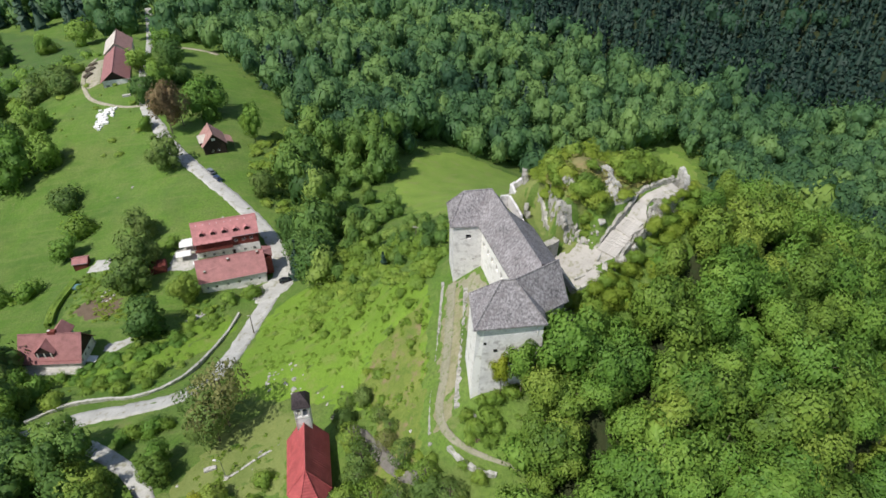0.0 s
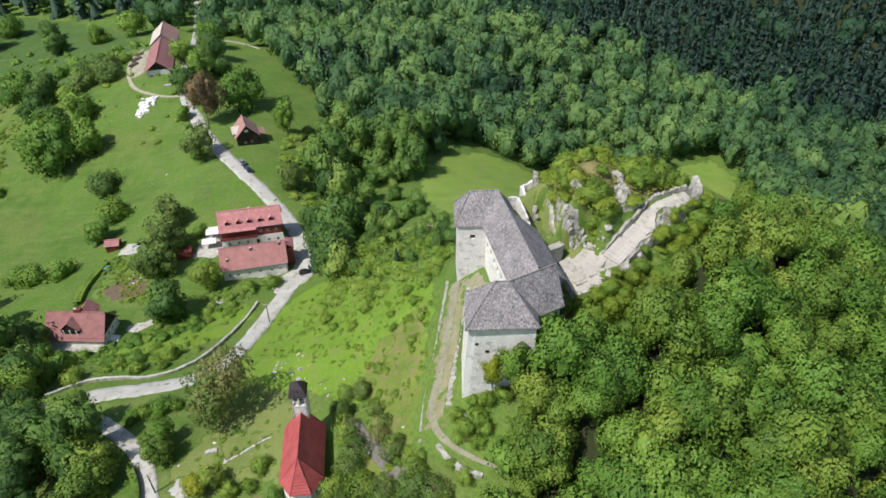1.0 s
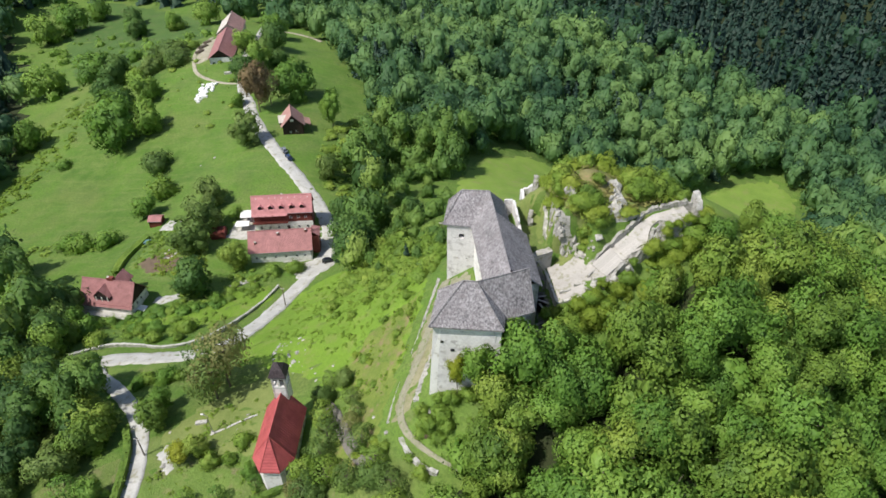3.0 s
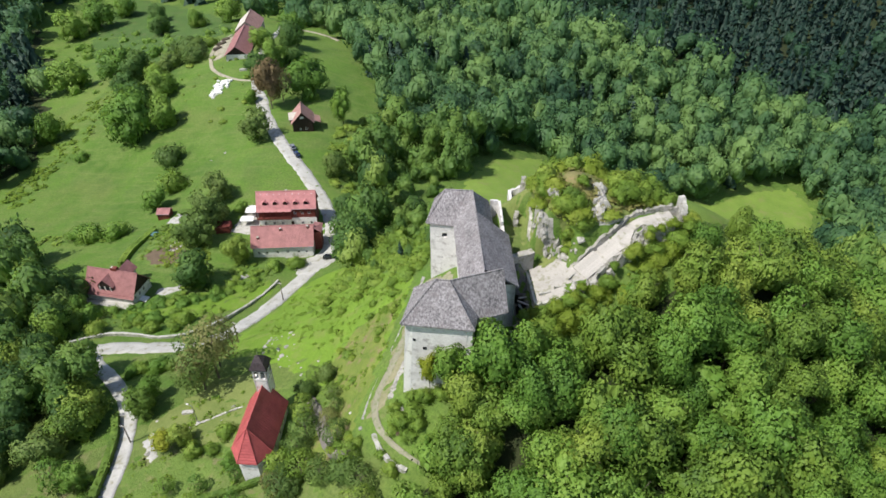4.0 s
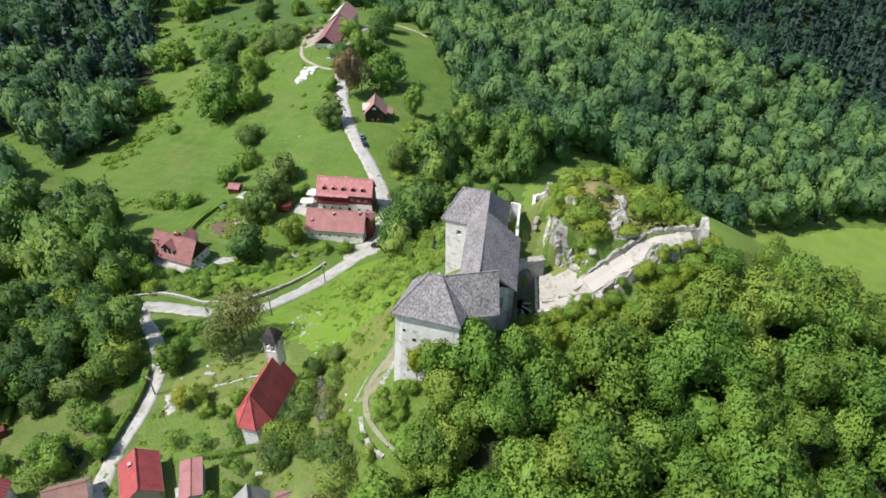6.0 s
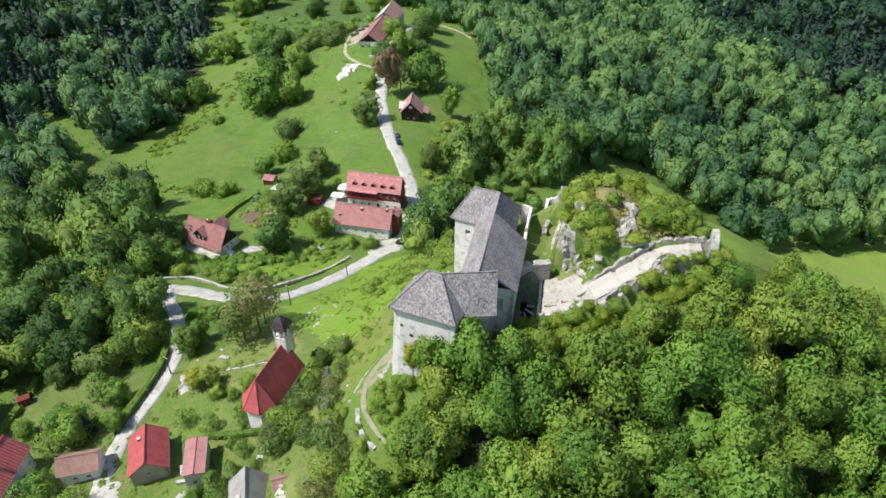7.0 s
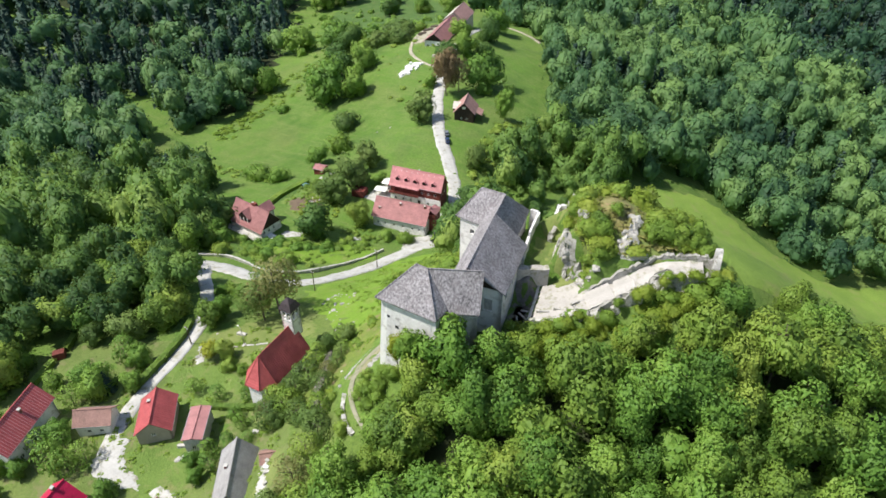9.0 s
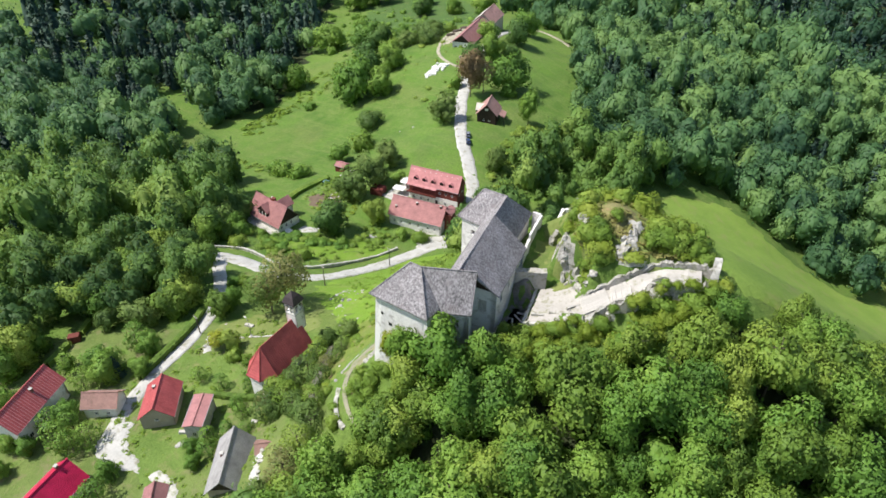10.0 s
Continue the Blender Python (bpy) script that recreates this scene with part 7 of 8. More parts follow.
patch("back_meadow", [(44, 110.5), (51, 110), (60, 119), (76, 134), (92, 148), (111, 177), (126, 235), (138, 285), (146, 322), (136, 338), (108, 322), (98, 308), (59, 277), (30, 273), (20, 277), (4, 277), (-14, 260), (-18, 242), (-20, 222), (-14, 200), (-4, 168), (6, 138), (22, 126)], LIT_HAY_MEADOW, "hay meadow behind the castle, lightened in place of sun", "meadow", 0.25, 2.5, 99)
# the duller grass colour stands in for shade from the ward walls
patch("ward_grass", [(15.6, 104), (16.6, 97.6), (20.6, 97.4), (20.2, 103.5), (18.8, 108), (15.4, 109)], ORCHARD_GRASS, "grass in the ruined ward, dulled for the walls' shade", "grass", 0.24, 0.8, 80)


def walkway(name, line, mat, label, category, skirt=2.5, seed=81):
    """A raised way along a line of plan places, heights and widths, its sides going down to the ground."""
    rng = np.random.default_rng(seed)
    c = smooth_line([p[:2] for p in line], 0.6)
    tan = np.gradient(c, axis=0)
    tan /= np.linalg.norm(tan, axis=1)[:, None]
    nor = np.c_[-tan[:, 1], tan[:, 0]]
    reach = np.r_[0, np.cumsum([math.dist(p[:2], q[:2]) for p, q in zip(line, line[1:])])]
    s = np.r_[0, np.cumsum(np.linalg.norm(np.diff(c, axis=0), axis=1))]
    s *= reach[-1] / s[-1]
    z = np.interp(s, reach, [p[2] for p in line])
    w = np.interp(s, reach, [p[3] for p in line])
    verts, faces = [], []
    for k in range(len(c)):
        l, r = c[k] + nor[k] * w[k] / 2 * (1 + rng.normal(0, 0.06)), c[k] - nor[k] * w[k] / 2 * (1 + rng.normal(0, 0.06))
        d = rng.normal(0, 0.05, 3)
        o = rng.uniform(0.2, 1.0, 2)
        verts += [(*(l + nor[k] * o[0]), z[k] - skirt), (*l, z[k] + d[0]), (*c[k], z[k] + d[1]), (*r, z[k] + d[2]), (*(r - nor[k] * o[1]), z[k] - skirt)]
    for k in range(len(c) - 1):
        for i in range(4):
            faces.append((k * 5 + i, (k + 1) * 5 + i, (k + 1) * 5 + i + 1, k * 5 + i + 1))
    faces += [(0, 1, 2, 3, 4), tuple(len(verts) - 5 + i for i in (4, 3, 2, 1, 0))]
    ob = mesh_object(name, verts, faces, mat)
    ob.data.materials.append(ROCK)
    for k in range(len(c) - 1):
        for i in (0, 3):
            ob.data.polygons[k * 4 + i].material_index = 1
    return tagged(ob, label, category, kind="structure")


patch("castle_terrace", [(20.9, 96.2), (22.6, 92.1), (24.2, 87.4), (26.3, 88.7), (28.6, 89.5), (28.4, 92.2), (30.2, 92.9), (32.2, 93.6), (31.0, 95.4), (29.4, 97.2), (27.2, 98.4), (25.2, 100.0), (24.4, 98.2), (23.0, 97.6)], TERRACE, "bright pale stone terrace beside the palace", "terrace", 0.2, 0.4, 88)
ruined_wall("terrace_wall", [(20.4, 96.6), (22.1, 92.2), (23.8, 87.2)], 0.45, [44, 44, 44], [47.9, 47.8, 47.7], CONCRETE, "pale retaining wall along the terrace", 188, rough=0.05)
ruined_wall("terrace_wall", [(23.8, 87.0), (26.2, 88.2), (28.8, 89.2)], 0.5, [43, 44, 45], [47.8, 48.2, 48.9], CONCRETE, "broken kerb along the terrace's foot", 189, rough=0.12, step=0.4)
for k, (p0, p1, z) in enumerate((((24.0, 89.4), (28.0, 91.2), 48.3), ((26.4, 91.0), (28.2, 92.0), 48.9), ((28.6, 93.0), (29.9, 95.2), 49.8))):
    ruined_wall("terrace_step", [p0, ((p0[0] + p1[0]) / 2, (p0[1] + p1[1]) / 2), p1], 0.3, [z - 0.8] * 2, [z + 0.12, z + 0.1], WHITE_STONE, "low pale stone step across the terrace", 120 + k, "step", 0.06, 0.4)
rng_rubble = random.Random(41)
for k in range(26):
    f, g = rng_rubble.random(), rng_rubble.gauss(0, 0.5)
    x, y = (28.4 + 1.6 * f + g, 89.6 + 3.6 * f) if k % 2 else (26 + 4.4 * f, 99.6 - 2.6 * f + g)
    s = rng_rubble.choice((0.2, 0.28, 0.4, 0.55))
    rock(x, y, hz(x, y) + 0.2, s, s * 0.8, s * 0.6, 220 + k, WHITE_STONE if k % 3 else ROCK, "pale rubble block beside the terrace")
walkway("rampart_walk", WALK_LINE, TERRACE, "pale stone rampart walk climbing the ridge", "rampart", 3.0, 82)
ruined_wall("rampart_wall", [(29.2, 96.6), (31.0, 98.4), (33.0, 100.0), (34.8, 101.2), (36.2, 102.6), (37.6, 104.6), (39.8, 105.8), (42.4, 106.9), (46.2, 107.2)], 0.6, [48, 49, 50, 51, 52, 53, 54, 55, 55], [50.6, 52.4, 54.6, 56.2, 57.0, 57.6, 58.2, 58.8, 59.0], ROCK, "grey ruined parapet beside the rampart walk", 83, rough=0.22, step=0.45)
ruined_wall("rampart_post", [(46.0, 107.9), (46.6, 106.6), (46.9, 105.2)], 1.1, [53, 53, 53], [61.2, 60.6, 58.8], WHITE_STONE, "ragged stone stump at the rampart's end", 84, rough=0.3)
ruined_wall("rampart_edge", [(32.0, 92.4), (34.0, 94.4), (36.0, 95.8), (37.8, 96.8), (38.6, 99.0), (39.2, 101.0), (40.6, 101.3), (42.0, 100.9), (44.6, 101.9), (46.6, 103.8)], 0.6, [46, 47, 48, 49, 50, 51, 52, 53, 53, 53], [50.0, 51.4, 53.0, 54.0, 55.0, 56.0, 56.9, 57.6, 58.0, 58.2], ROCK, "broken rock edge below the rampart", 85, rough=0.3, step=0.45)


def timber_ramp(p, q, z0, z1, width, boards, label):
    """A timber stair ramp whose boards lie across the way."""
    d = Vector((q[0] - p[0], q[1] - p[1], 0))
    ang = math.degrees(math.atan2(d.y, d.x))
    pitch = -math.degrees(math.atan2(z1 - z0, d.length))
    ln = math.hypot(d.length, z1 - z0)
    root = thing("timber_ramp", label, "ramp", pose(p[0], p[1], z0, 0, pitch, ang))
    bm = boxed(0, ln / boards * 0.86, -width / 2, width / 2, 0, 0.12)
    bmesh.ops.bevel(bm, geom=bm.edges[:], offset=0.015, segments=1, affect="EDGES")
    bmesh.ops.recalc_face_normals(bm, faces=bm.faces[:])
    me = bpy.data.meshes.new("board")
    bm.to_mesh(me)
    bm.free()
    me.materials.append(WOOD_GREY)
    for k in range(boards):
        b = new("board", me)
        b.parent = root
        b.matrix_basis = pose(ln * k / boards, 0, 0.18 + 0.04 * ((k * 7) % 3), 0, 0, ((k * 13) % 5 - 2) * 0.5)
    for s in (-1, 1):
        part("stringer", boxed(0, ln, s * width * 0.44 - 0.08, s * width * 0.44 + 0.08, -0.15, 0.14), WOOD_GREY, root)


timber_ramp((30.6, 94.6), (33.6, 97.5), 50.0, 52.15, 3.9, 15, "bleached timber stair ramp on the rampart")
timber_ramp((33.9, 97.8), (36.4, 99.5), 52.4, 54.4, 3.7, 11, "short bleached timber steps on the rampart")
for k, (x, y, sx, sy, sz) in enumerate(((23.7, 104.6, 1.0, 0.9, 1.5), (24.4, 103.6, 0.9, 0.8, 1.0), (33.4, 93.0, 0.9, 0.7, 0.8), (31.4, 91.4, 0.8, 0.7, 0.8), (29.6, 89.2, 0.7, 0.6, 0.7), (35.6, 94.8, 0.9, 0.7, 1.1), (38.4, 97.6, 0.8, 0.7, 1.0), (39.8, 100.2, 0.8, 0.8, 1.0),
                                        (27.4, 99.4, 1.0, 0.7, 0.6), (41.2, 100.4, 0.9, 0.7, 0.9), (29.8, 98.4, 0.8, 0.6, 0.7), (44.0, 101.6, 0.9, 0.7, 0.9))):
    rock(x, y, hz(x, y) + 0.2, sx, sy, sz, k + 1, WHITE_STONE if k % 3 else ROCK)
patch("knoll_top", [(24.6, 110.4), (24.4, 107.4), (25.8, 105.0), (28.6, 105.4), (30.4, 103.4), (31.6, 106), (30.8, 110.4), (27.4, 112.2)], DRY_GRASS, "bare brown grass on top of the knoll", "grass", 0.2, 0.7, 192)
strip("knoll_path", [(28.4, 101.2), (30.0, 101.4), (32.2, 102.0)], 0.7, WHITE_STONE, "narrow pale path worn across the knoll", "path", 0.16, seed=190)
strip("knoll_path", [(32.4, 101.6), (34.2, 102.2), (36.4, 103.6)], 0.6, WHITE_STONE, "narrow pale path worn above the parapet", "path", 0.16, seed=191)
RIB = [(32.2, 102.4, 0.9), (32.6, 103.2, 1.1), (31.9, 103.8, 0.9), (32.6, 104.6, 1.2), (32.0, 105.6, 0.8), (31.8, 106.8, 1.1), (31.4, 107.8, 1.2), (31.8, 108.6, 0.9),
       (33.4, 103.6, 0.7), (31.2, 104.6, 0.6), (32.8, 105.8, 0.6), (31.2, 103.0, 0.6), (23.7, 104.2, 0.9), (23.2, 104.8, 0.6), (24.4, 103.8, 0.5), (32.2, 105.0, 0.8), (31.6, 106.2, 0.7), (32.4, 107.6, 0.6)]
for k, (x, y, s) in enumerate(RIB):
    rock(x, y, hz(x, y) + 0.3, s, s * 0.7, s * 0.95, 60 + k, ROCK if k % 4 == 1 else WHITE_STONE, "jagged pale rock of the knoll's rib")
for k, (x, y, s) in enumerate(((-38.8, 99.4, 1.0), (-35.3, 101.8, 1.1), (-38.5, 93.7, 0.9), (-26.2, 88.2, 0.7), (-20.5, 87.3, 0.8), (-23.5, 84.5, 0.7), (-2.2, 66.0, 1.2), (-5.5, 69.8, 0.7), (-36.2, 76.4, 0.7), (-46.1, 74, 0.9),
                                (-51.6, 70.5, 0.8), (-48.5, 62.9, 1.2), (-37.1, 72.7, 0.5), (-32.7, 77.6, 0.7), (-118.3, 208.6, 1.1), (-123.1, 204.7, 0.9), (-73.2, 136.9, 1.1), (-72, 140.3, 0.9), (-37.2, 100.6, 0.7),
                                (-33.6, 100.2, 0.8), (-6.6, 63.4, 0.7), (-9.0, 66.2, 0.6), (-12.2, 70.4, 0.6), (5.2, 67.4, 0.9), (-40.2, 97.2, 0.8), (-24.6, 86.6, 0.6))):
    rock(x, y, hz(x, y), s * (0.42 + 0.3 * (k % 3) / 2), s * 0.45, s * 0.3, 30 + k, (ROCK, WHITE_STONE, ROCK)[k % 3], label="pale boulder lying in the grass")
rng_stones = random.Random(77)
for k in range(24):
    f = rng_stones.random()
    x, y = -40 + 10 * f + rng_stones.gauss(0, 1.6), 101 - 12 * f + rng_stones.gauss(0, 1.6)
    s = rng_stones.choice((0.25, 0.35, 0.45, 0.7))
    rock(x, y, hz(x, y), s, s * 0.8, s * 0.5, 80 + k, WHITE_STONE if k % 4 == 0 else ROCK, "pale stone of a scattered heap in the grass")
for k, (x, y, s) in enumerate(((-74.2, 137.4, 0.8), (-73.0, 138.3, 1.0), (-72.0, 138.9, 0.7), (-71.0, 139.8, 0.9), (-70.0, 140.5, 0.7), (-75.4, 136.6, 0.6), (-72.8, 137.2, 0.5))):
    rock(x, y, hz(x, y), s, s * 0.8, s * 0.5, 150 + k, WHITE_STONE, "pale stone of the garden rockery")
pts = [(-34, 76.5), (-38, 74), (-42, 71), (-45, 68.5)]
ruined_wall("terrace_edge", pts, 0.4, gl(pts, -0.5), gl(pts, 0.3), WHITE_STONE, "low line of pale stones in the grass", 86, rough=0.1)
pts = [(4.0, 65.0), (5.5, 63.6), (8.0, 63.4)]
ruined_wall("stone_edging", pts, 0.4, gl(pts, -0.5), gl(pts, 0.4), SOIL, "reddish earth bank with stone edging", 87, rough=0.08)


# ---- small things of the village ----
def car(x, y, ang, mat, label):
    """A parked car: rounded body, glazed cabin, four wheels."""
    root = thing("car", label, "car", pose(x, y, hz(x, y) + 0.24, 0, 0, ang))
    bm = bmesh.new()
    prof = [(-2.1, 0.35), (-2.05, 0.8), (-1.2, 0.92), (1.0, 0.98), (1.95, 0.9), (2.1, 0.6), (2.1, 0.35)]
    rings = []
    for yy, k in ((-0.88, 0.94), (-0.8, 1.0), (0.8, 1.0), (0.88, 0.94)):
        rings.append([bm.verts.new((px * (0.98 if abs(yy) > 0.85 else 1), yy, 0.3 + (pz - 0.3) * k)) for px, pz in prof])
    for a, b in zip(rings, rings[1:]):
        for i in range(len(prof)):
            j = (i + 1) % len(prof)
            bm.faces.new((a[i], a[j], b[j], b[i]))
    bm.faces.new(rings[0])
    bm.faces.new(rings[-1][::-1])
    part("body", bm, mat, root)
    bm = bmesh.new()
    lo = [bm.verts.new(v) for v in ((-1.75, -0.78, 0.92), (0.85, -0.78, 0.96), (0.85, 0.78, 0.96), (-1.75, 0.78, 0.92))]
    hi = [bm.verts.new(v) for v in ((-1.25, -0.6, 1.42), (0.05, -0.6, 1.46), (0.05, 0.6, 1.46), (-1.25, 0.6, 1.42))]
    for i in range(4):
        j = (i + 1) % 4
        bm.faces.new((lo[i], lo[j], hi[j], hi[i]))
    bm.faces.new(hi)
    part("cabin_glass", bm, PANE, root)
    part("car_roof", boxed(-1.3, 0.1, -0.62, 0.62, 1.42, 1.5), mat, root, bevel=0.04)
    for sx in (-1.3, 1.3):
        for sy in (-0.82, 0.82):
            w = part("wheel", tube(bmesh.new(), (sx, sy - 0.1, 0.32), (sx, sy + 0.1, 0.32), 0.32, 0.32, 14), RUBBER, root)
            part("rim", tube(bmesh.new(), (sx, sy - 0.11, 0.32), (sx, sy + 0.11, 0.32), 0.19, 0.19, 10), STEEL, w)
    for sy in (-0.6, 0.6):
        part("headlight", boxed(2.02, 2.12, sy - 0.2, sy + 0.2, 0.62, 0.78), FRAME, root, bevel=0.02)


car(-49.6, 154.6, 20, CAR_BLACK, "black parked car on the gravel square")
car(-87.2, 209.2, 133, CAR_SILVER, "silver car parked beside the road")
car(-83.7, 205.2, 133, CAR_BLUE, "dark blue car parked beside the road")


def utility_pole(x, y, tall, label, arm=True):
    root = thing("utility_pole", label, "pole", pose(x, y, hz(x, y)))
    part("pole", tube(bmesh.new(), (0, 0, -0.6), (0.1, 0.05, tall), 0.17, 0.11, 8), WOOD_GREY if not arm else BARK, root)
    if arm:
        part("crossarm", boxed(-0.7, 0.7, -0.06, 0.06, tall - 0.6, tall - 0.46), WOOD_GREY, root)
        for k in (-0.6, 0.0, 0.6):
            part("insulator", tube(bmesh.new(), (k, 0, tall - 0.46), (k, 0, tall - 0.22), 0.06, 0.04, 6), FRAME, root)


utility_pole(-50.2, 100.6, 7.2, "weathered wooden utility pole at the roadside")
utility_pole(-53.2, 128.6, 7.2, "weathered wooden utility pole at the roadside")
utility_pole(-54.0, 64.6, 6.0, "dark wooden pole beside the lane")
utility_pole(-7.0, 133.5, 6.0, "wooden pole at the wood's edge")


def street_lamp(x, y):
    root = thing("street_lamp", "grey street lamp on a slim post", "street lamp", pose(x, y, hz(x, y)))
    part("post", tube(bmesh.new(), (0, 0, -0.4), (0, 0, 5.2), 0.1, 0.06, 8), STEEL, root)
    part("arm", tube(bmesh.new(), (0, 0, 5.2), (-0.9, 0.1, 5.5), 0.05, 0.04, 6), STEEL, root)
    part("lamp_head", boxed(-1.4, -0.8, -0.05, 0.25, 5.4, 5.6), FRAME, root, bevel=0.04)
    part("base", boxed(-0.3, 0.3, -0.3, 0.3, -0.5, 0.25), CONCRETE, root, bevel=0.04)


street_lamp(-42.2, 71.6)


def canopy(x, y, ang, w, d, tall, label):
    """A terrace canopy: pitched canvas on four slim posts."""
    root = thing("canopy", label, "canopy", pose(x, y, hz(x, y), 0, 0, ang))
    bm = bmesh.new()
    for s in (-1, 1):
        prism(bm, [(-w / 2, 0, tall + 0.35), (w / 2, 0, tall + 0.35), (w / 2, s * d / 2, tall), (-w / 2, s * d / 2, tall)], (0, 0, -0.05))
    part("canvas", bm, CANVAS, root)
    for sx in (-1, 1):
        for sy in (-1, 1):
            part("post", tube(bmesh.new(), (sx * w * 0.47, sy * d * 0.46, -1.0), (sx * w * 0.47, sy * d * 0.46, tall), 0.05, 0.05, 6), STEEL, root)


canopy(-85.6, 170.6, 17, 4.2, 4.6, 2.6, "white canvas canopy over the inn terrace")
canopy(-85.0, 165.6, 17, 4.6, 3.2, 2.5, "white canvas canopy over the inn terrace")
canopy(-77.6, 162.6, 17, 6.6, 1.8, 2.3, "long white awning behind the farmhouse")
canopy(-69.6, 165.0, 17, 5.4, 1.5, 2.3, "long white awning before the inn")
patch("inn_terrace", [(-90, 160), (-82, 160), (-80, 164), (-81, 173), (-89, 172)], CONCRETE, "pale paved terrace beside the inn", "terrace", 0.2, 1.0, 91)
patch("inn_yard", [(-80, 161.5), (-60, 167.5), (-58, 172), (-80, 165)], GRAVEL, "pale yard between two houses", "yard", 0.2, 1.0, 92)
patch("house_yard", [(-95.5, 124.5), (-91, 123), (-86.5, 128), (-87.5, 131), (-91, 128.5), (-95, 127)], GRAVEL, "pale gravel yard beside the village house", "yard", 0.2, 0.8, 93)
patch("hut_yard", [(-118.4, 163), (-109, 162.6), (-111.2, 169), (-117, 169.6)], GRAVEL, "pale concrete slab beside the garden hut", "yard", 0.2, 0.8, 94)
patch("stone_patch", [(-51.5, 65), (-47, 60.5), (-45.5, 62), (-48, 66), (-50.5, 68)], GRAVEL, "bare pale gravel patch in the lawn", "yard", 0.16, 0.7, 95)


def wood_stack(x, y, seed):
    """White-wrapped bales and blocks heaped on the meadow."""
    rng = random.Random(seed)
    root = thing("block_pile", "heap of white stone blocks on the meadow", "stone pile", pose(x, y, hz(x, y)))
    for k in range(84):
        u, v = rng.uniform(-3.6, 3.6), rng.uniform(-7.5, 6.0)
        if abs(u) > 3.8 - 0.3 * max(0, -v):
            continue
        s = rng.uniform(0.45, 1.0)
        bm = boxed(-s, s, -s * 0.6, s * 0.6, -0.5, s * 0.8, pose(u, v, hz(x + u, y + v) - hz(x, y), 0, 0, rng.uniform(0, 180)))
        part("block", bm, CANVAS, root, bevel=0.08)


wood_stack(-147.6, 256.6, 7)


def small_block(name, label, category, x, y, size, mat, ang=0, tall=0.8):
    ob = part(name, boxed(-size[0] / 2, size[0] / 2, -size[1] / 2, size[1] / 2, -0.4, tall), mat, bevel=0.06)
    ob.location = (x, y, hz(x, y))
    ob.rotation_euler = (0, 0, radians(ang))
    return tagged(ob, label, category)


def beam(x, y, z, ln, ang, label):
    ob = part("timber_beam", boxed(-ln / 2, ln / 2, -0.14, 0.14, 0, 0.28), WOOD_GREY, bevel=0.02)
    ob.matrix_world = pose(x, y, z, 0, 4, ang)
    return tagged(ob, label, "beam")


for k in range(6):
    beam(21.4 + 0.35 * (k % 3), 82.5 + 1.7 * k, hz(21.6, 82.5 + 1.7 * k) + 0.25 + 0.15 * (k % 2), 2.6 + 0.5 * (k % 3), 10 + 37 * k, "old grey timber beam in the rubble court")
small_block("trough", "white stone trough in the chapel grass", "trough", -45.9, 73.6, (2.4, 0.9), WHITE_STONE, 20, 0.6)
small_block("hedge_hut", "small brown wooden hut in a hedge gap", "hut", -78.9, 44.0, (2.6, 1.8), WOOD_RED, 58, 2.1)
small_block("garden_cabinet", "small white cabinet on the garden grass", "cabinet", -17.6, 55.6, (1.3, 0.8), CONCRETE, 30, 0.7)
patch("barn_strip", [(-9, 55), (-5, 54), (-1.5, 49), (-2, 42), (-4.5, 42), (-6, 48)], PALE_GRASS, "dry trodden grass beside the barn", "grass", 0.13, 0.9, 97)
small_block("garden_table", "pale table beside the garden shed", "table", -29.0, 46.2, (3.4, 0.7), WOOD_GREY, 40, 0.7)
small_block("lean_bench", "pale wooden bench beside the cottage", "bench", -31.4, 47.8, (2.2, 1.2), WOOD_GREY, -40, 0.6)
small_block("water_tank", "blue-green plastic tank in the garden", "tank", -118.0, 156.0, (3.0, 2.0), glossy("teal_plastic", (0.12, 0.25, 0.26), 0.5), 10, 0.9)
small_block("pergola", "red-brown garden pavilion beside the inn", "pavilion", -92.0, 161.0, (5.0, 4.0), WOOD_RED, 17, 2.6)


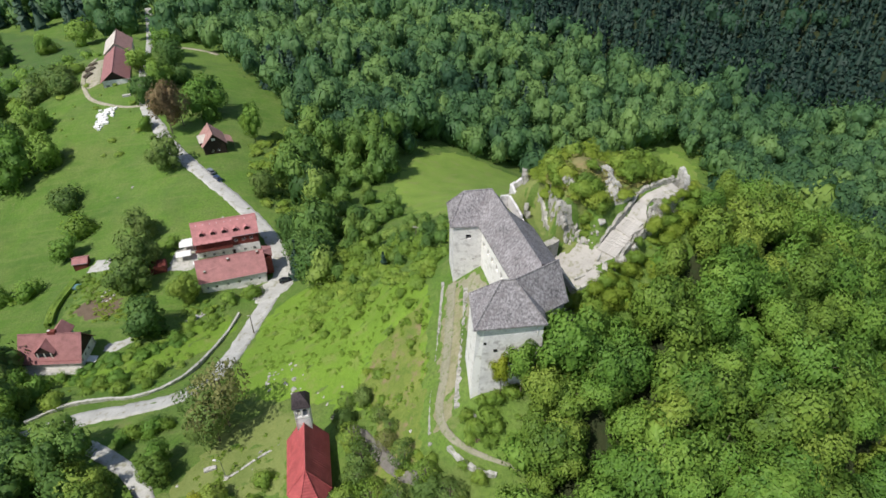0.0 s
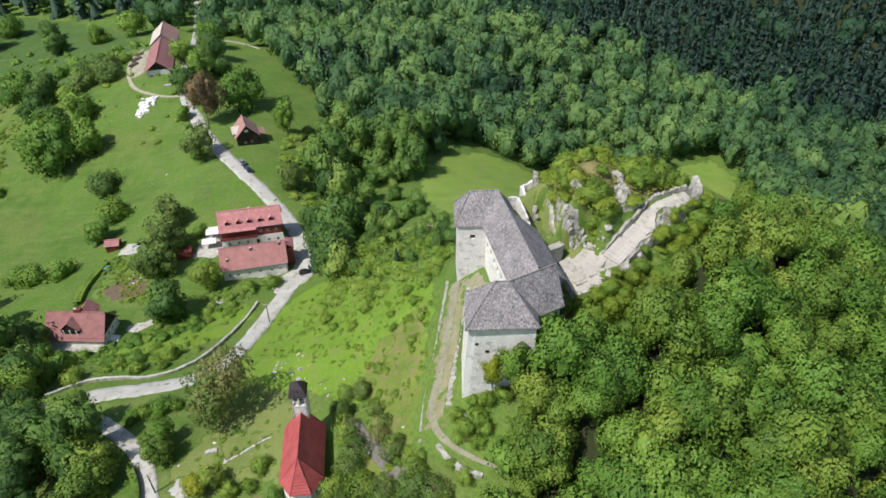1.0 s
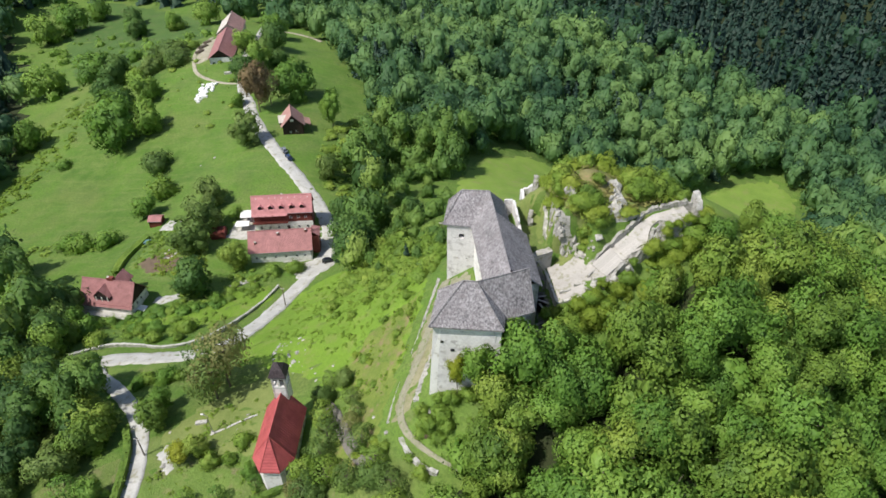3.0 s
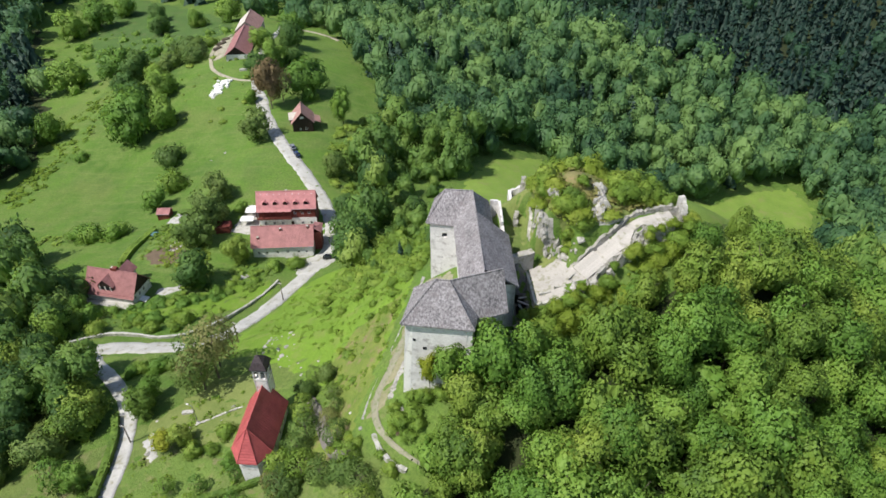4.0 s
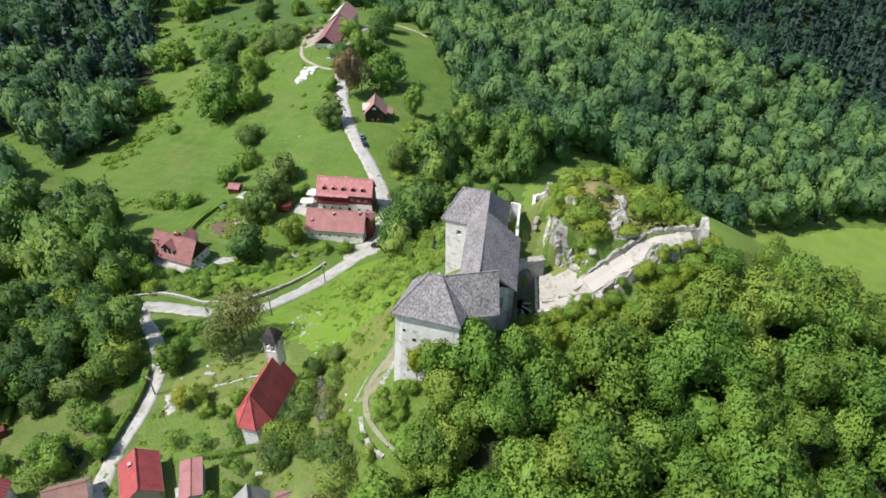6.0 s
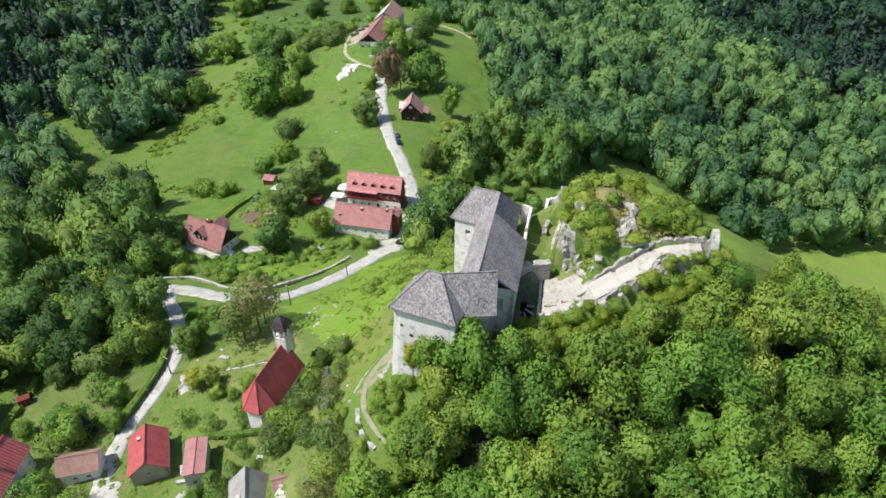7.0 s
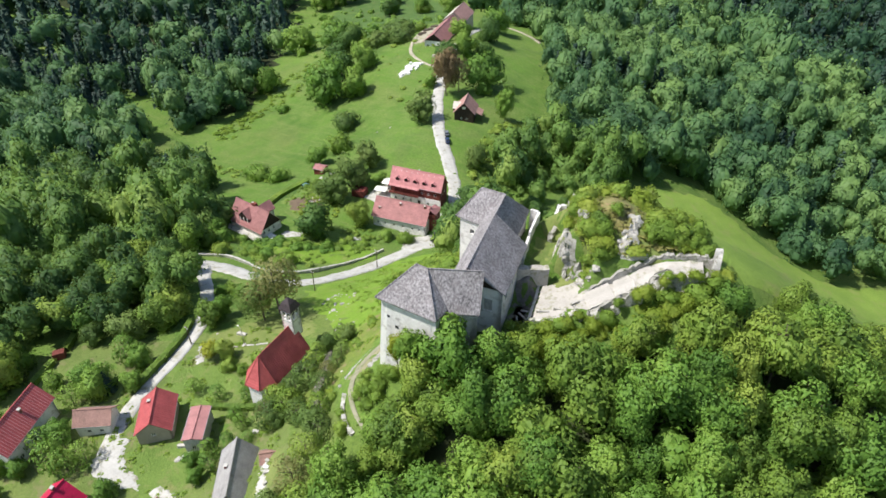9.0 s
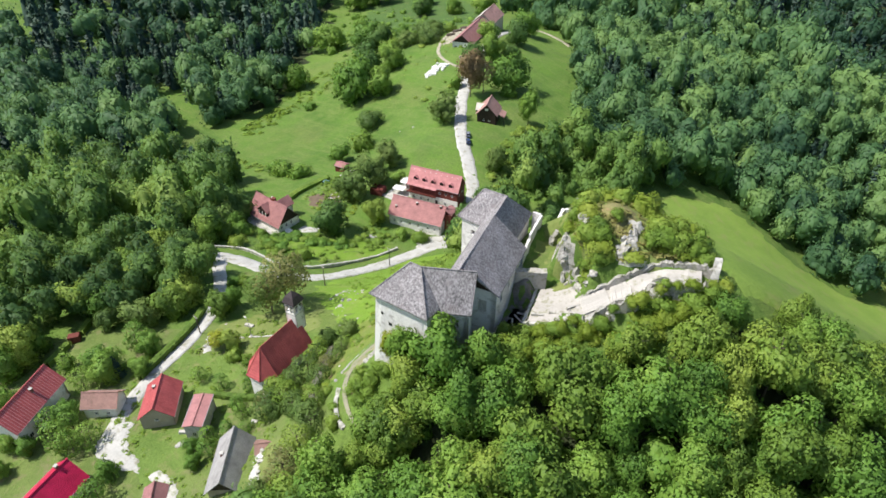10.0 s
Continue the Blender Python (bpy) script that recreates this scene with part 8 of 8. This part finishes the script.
def log_stack(x, y, ang, length, seed, label):
    """Round logs heaped three rows high."""
    rng = random.Random(seed)
    root = thing("log_stack", label, "wood pile", pose(x, y, hz(x, y), 0, 0, ang))
    for row, count in enumerate((6, 5, 4)):
        for k in range(count):
            r = 0.24 + rng.uniform(-0.04, 0.04)
            yy, zz = (k - count / 2) * 0.5, 0.2 + row * 0.42
            part("log", tube(bmesh.new(), (-length / 2 + rng.uniform(-0.2, 0.2), yy, zz), (length / 2, yy, zz), r, r * 0.92, 7), BARK, root)


log_stack(-169.5, 294.0, 70, 4.5, 1, "stack of brown logs in the farmyard")
log_stack(-172.5, 303.0, 75, 5.0, 2, "stack of brown logs in the farmyard")
log_stack(-177.0, 314.5, 70, 4.0, 3, "stack of brown logs in the farmyard")
utility_pole(-138.5, 271.0, 9.0, "pale utility pole beside the farm")
small_block("farm_table", "pale table on the farm's grass", "table", -142.3, 271.6, (3.6, 1.4), CONCRETE, 20, 0.7)
for k in range(10):
    a = k * math.tau / 10
    x, y = -104.4 + 1.9 * math.cos(a), 149.8 + 2.6 * math.sin(a)
    rock(x, y, hz(x, y) + 0.1, 0.5, 0.45, 0.3, 300 + k, WHITE_STONE, "white stone of a ring round a flower bed")
for k in range(14):
    f = k / 13
    x, y = -27.6 + 1.3 * f + 0.25 * math.sin(k * 2.3), 43.0 + 4.0 * f
    rock(x, y, hz(x, y) + 0.1, 0.5, 0.4, 0.25, 320 + k, WHITE_STONE, "pale rubble of a low edging beside the shed")
patch("shed_pavement", [(-26.2, 35.2), (-25.4, 37.8), (-21.0, 38.6), (-16.6, 37.4), (-15.4, 34.8), (-17.0, 34.0), (-18.6, 35.6), (-21.6, 36.8), (-23.8, 35.2)], CONCRETE, "pale paved edge round a small shed", "pavement", 0.2, 0.5, 192)
patch("barn_pavement", [(-10.2, 51.6), (-8.6, 52.4), (-1.8, 46.4), (0.4, 42.4), (-1.4, 41.4), (-4.0, 45.0)], CONCRETE, "pale concrete strip beside the barn", "pavement", 0.2, 0.5, 193)
for k, (x, y) in enumerate(((-7.4, 51.0), (-6.2, 49.8), (-5.4, 49.2), (-3.6, 47.4), (-2.4, 46.2))):
    small_block("crate", "pale crate on the concrete strip", "crate", x, y, (0.8 + 0.2 * (k % 3), 0.6), (CONCRETE, CANVAS, WOOD_GREY)[k % 3], 25 * k, 0.5 + 0.2 * (k % 2))
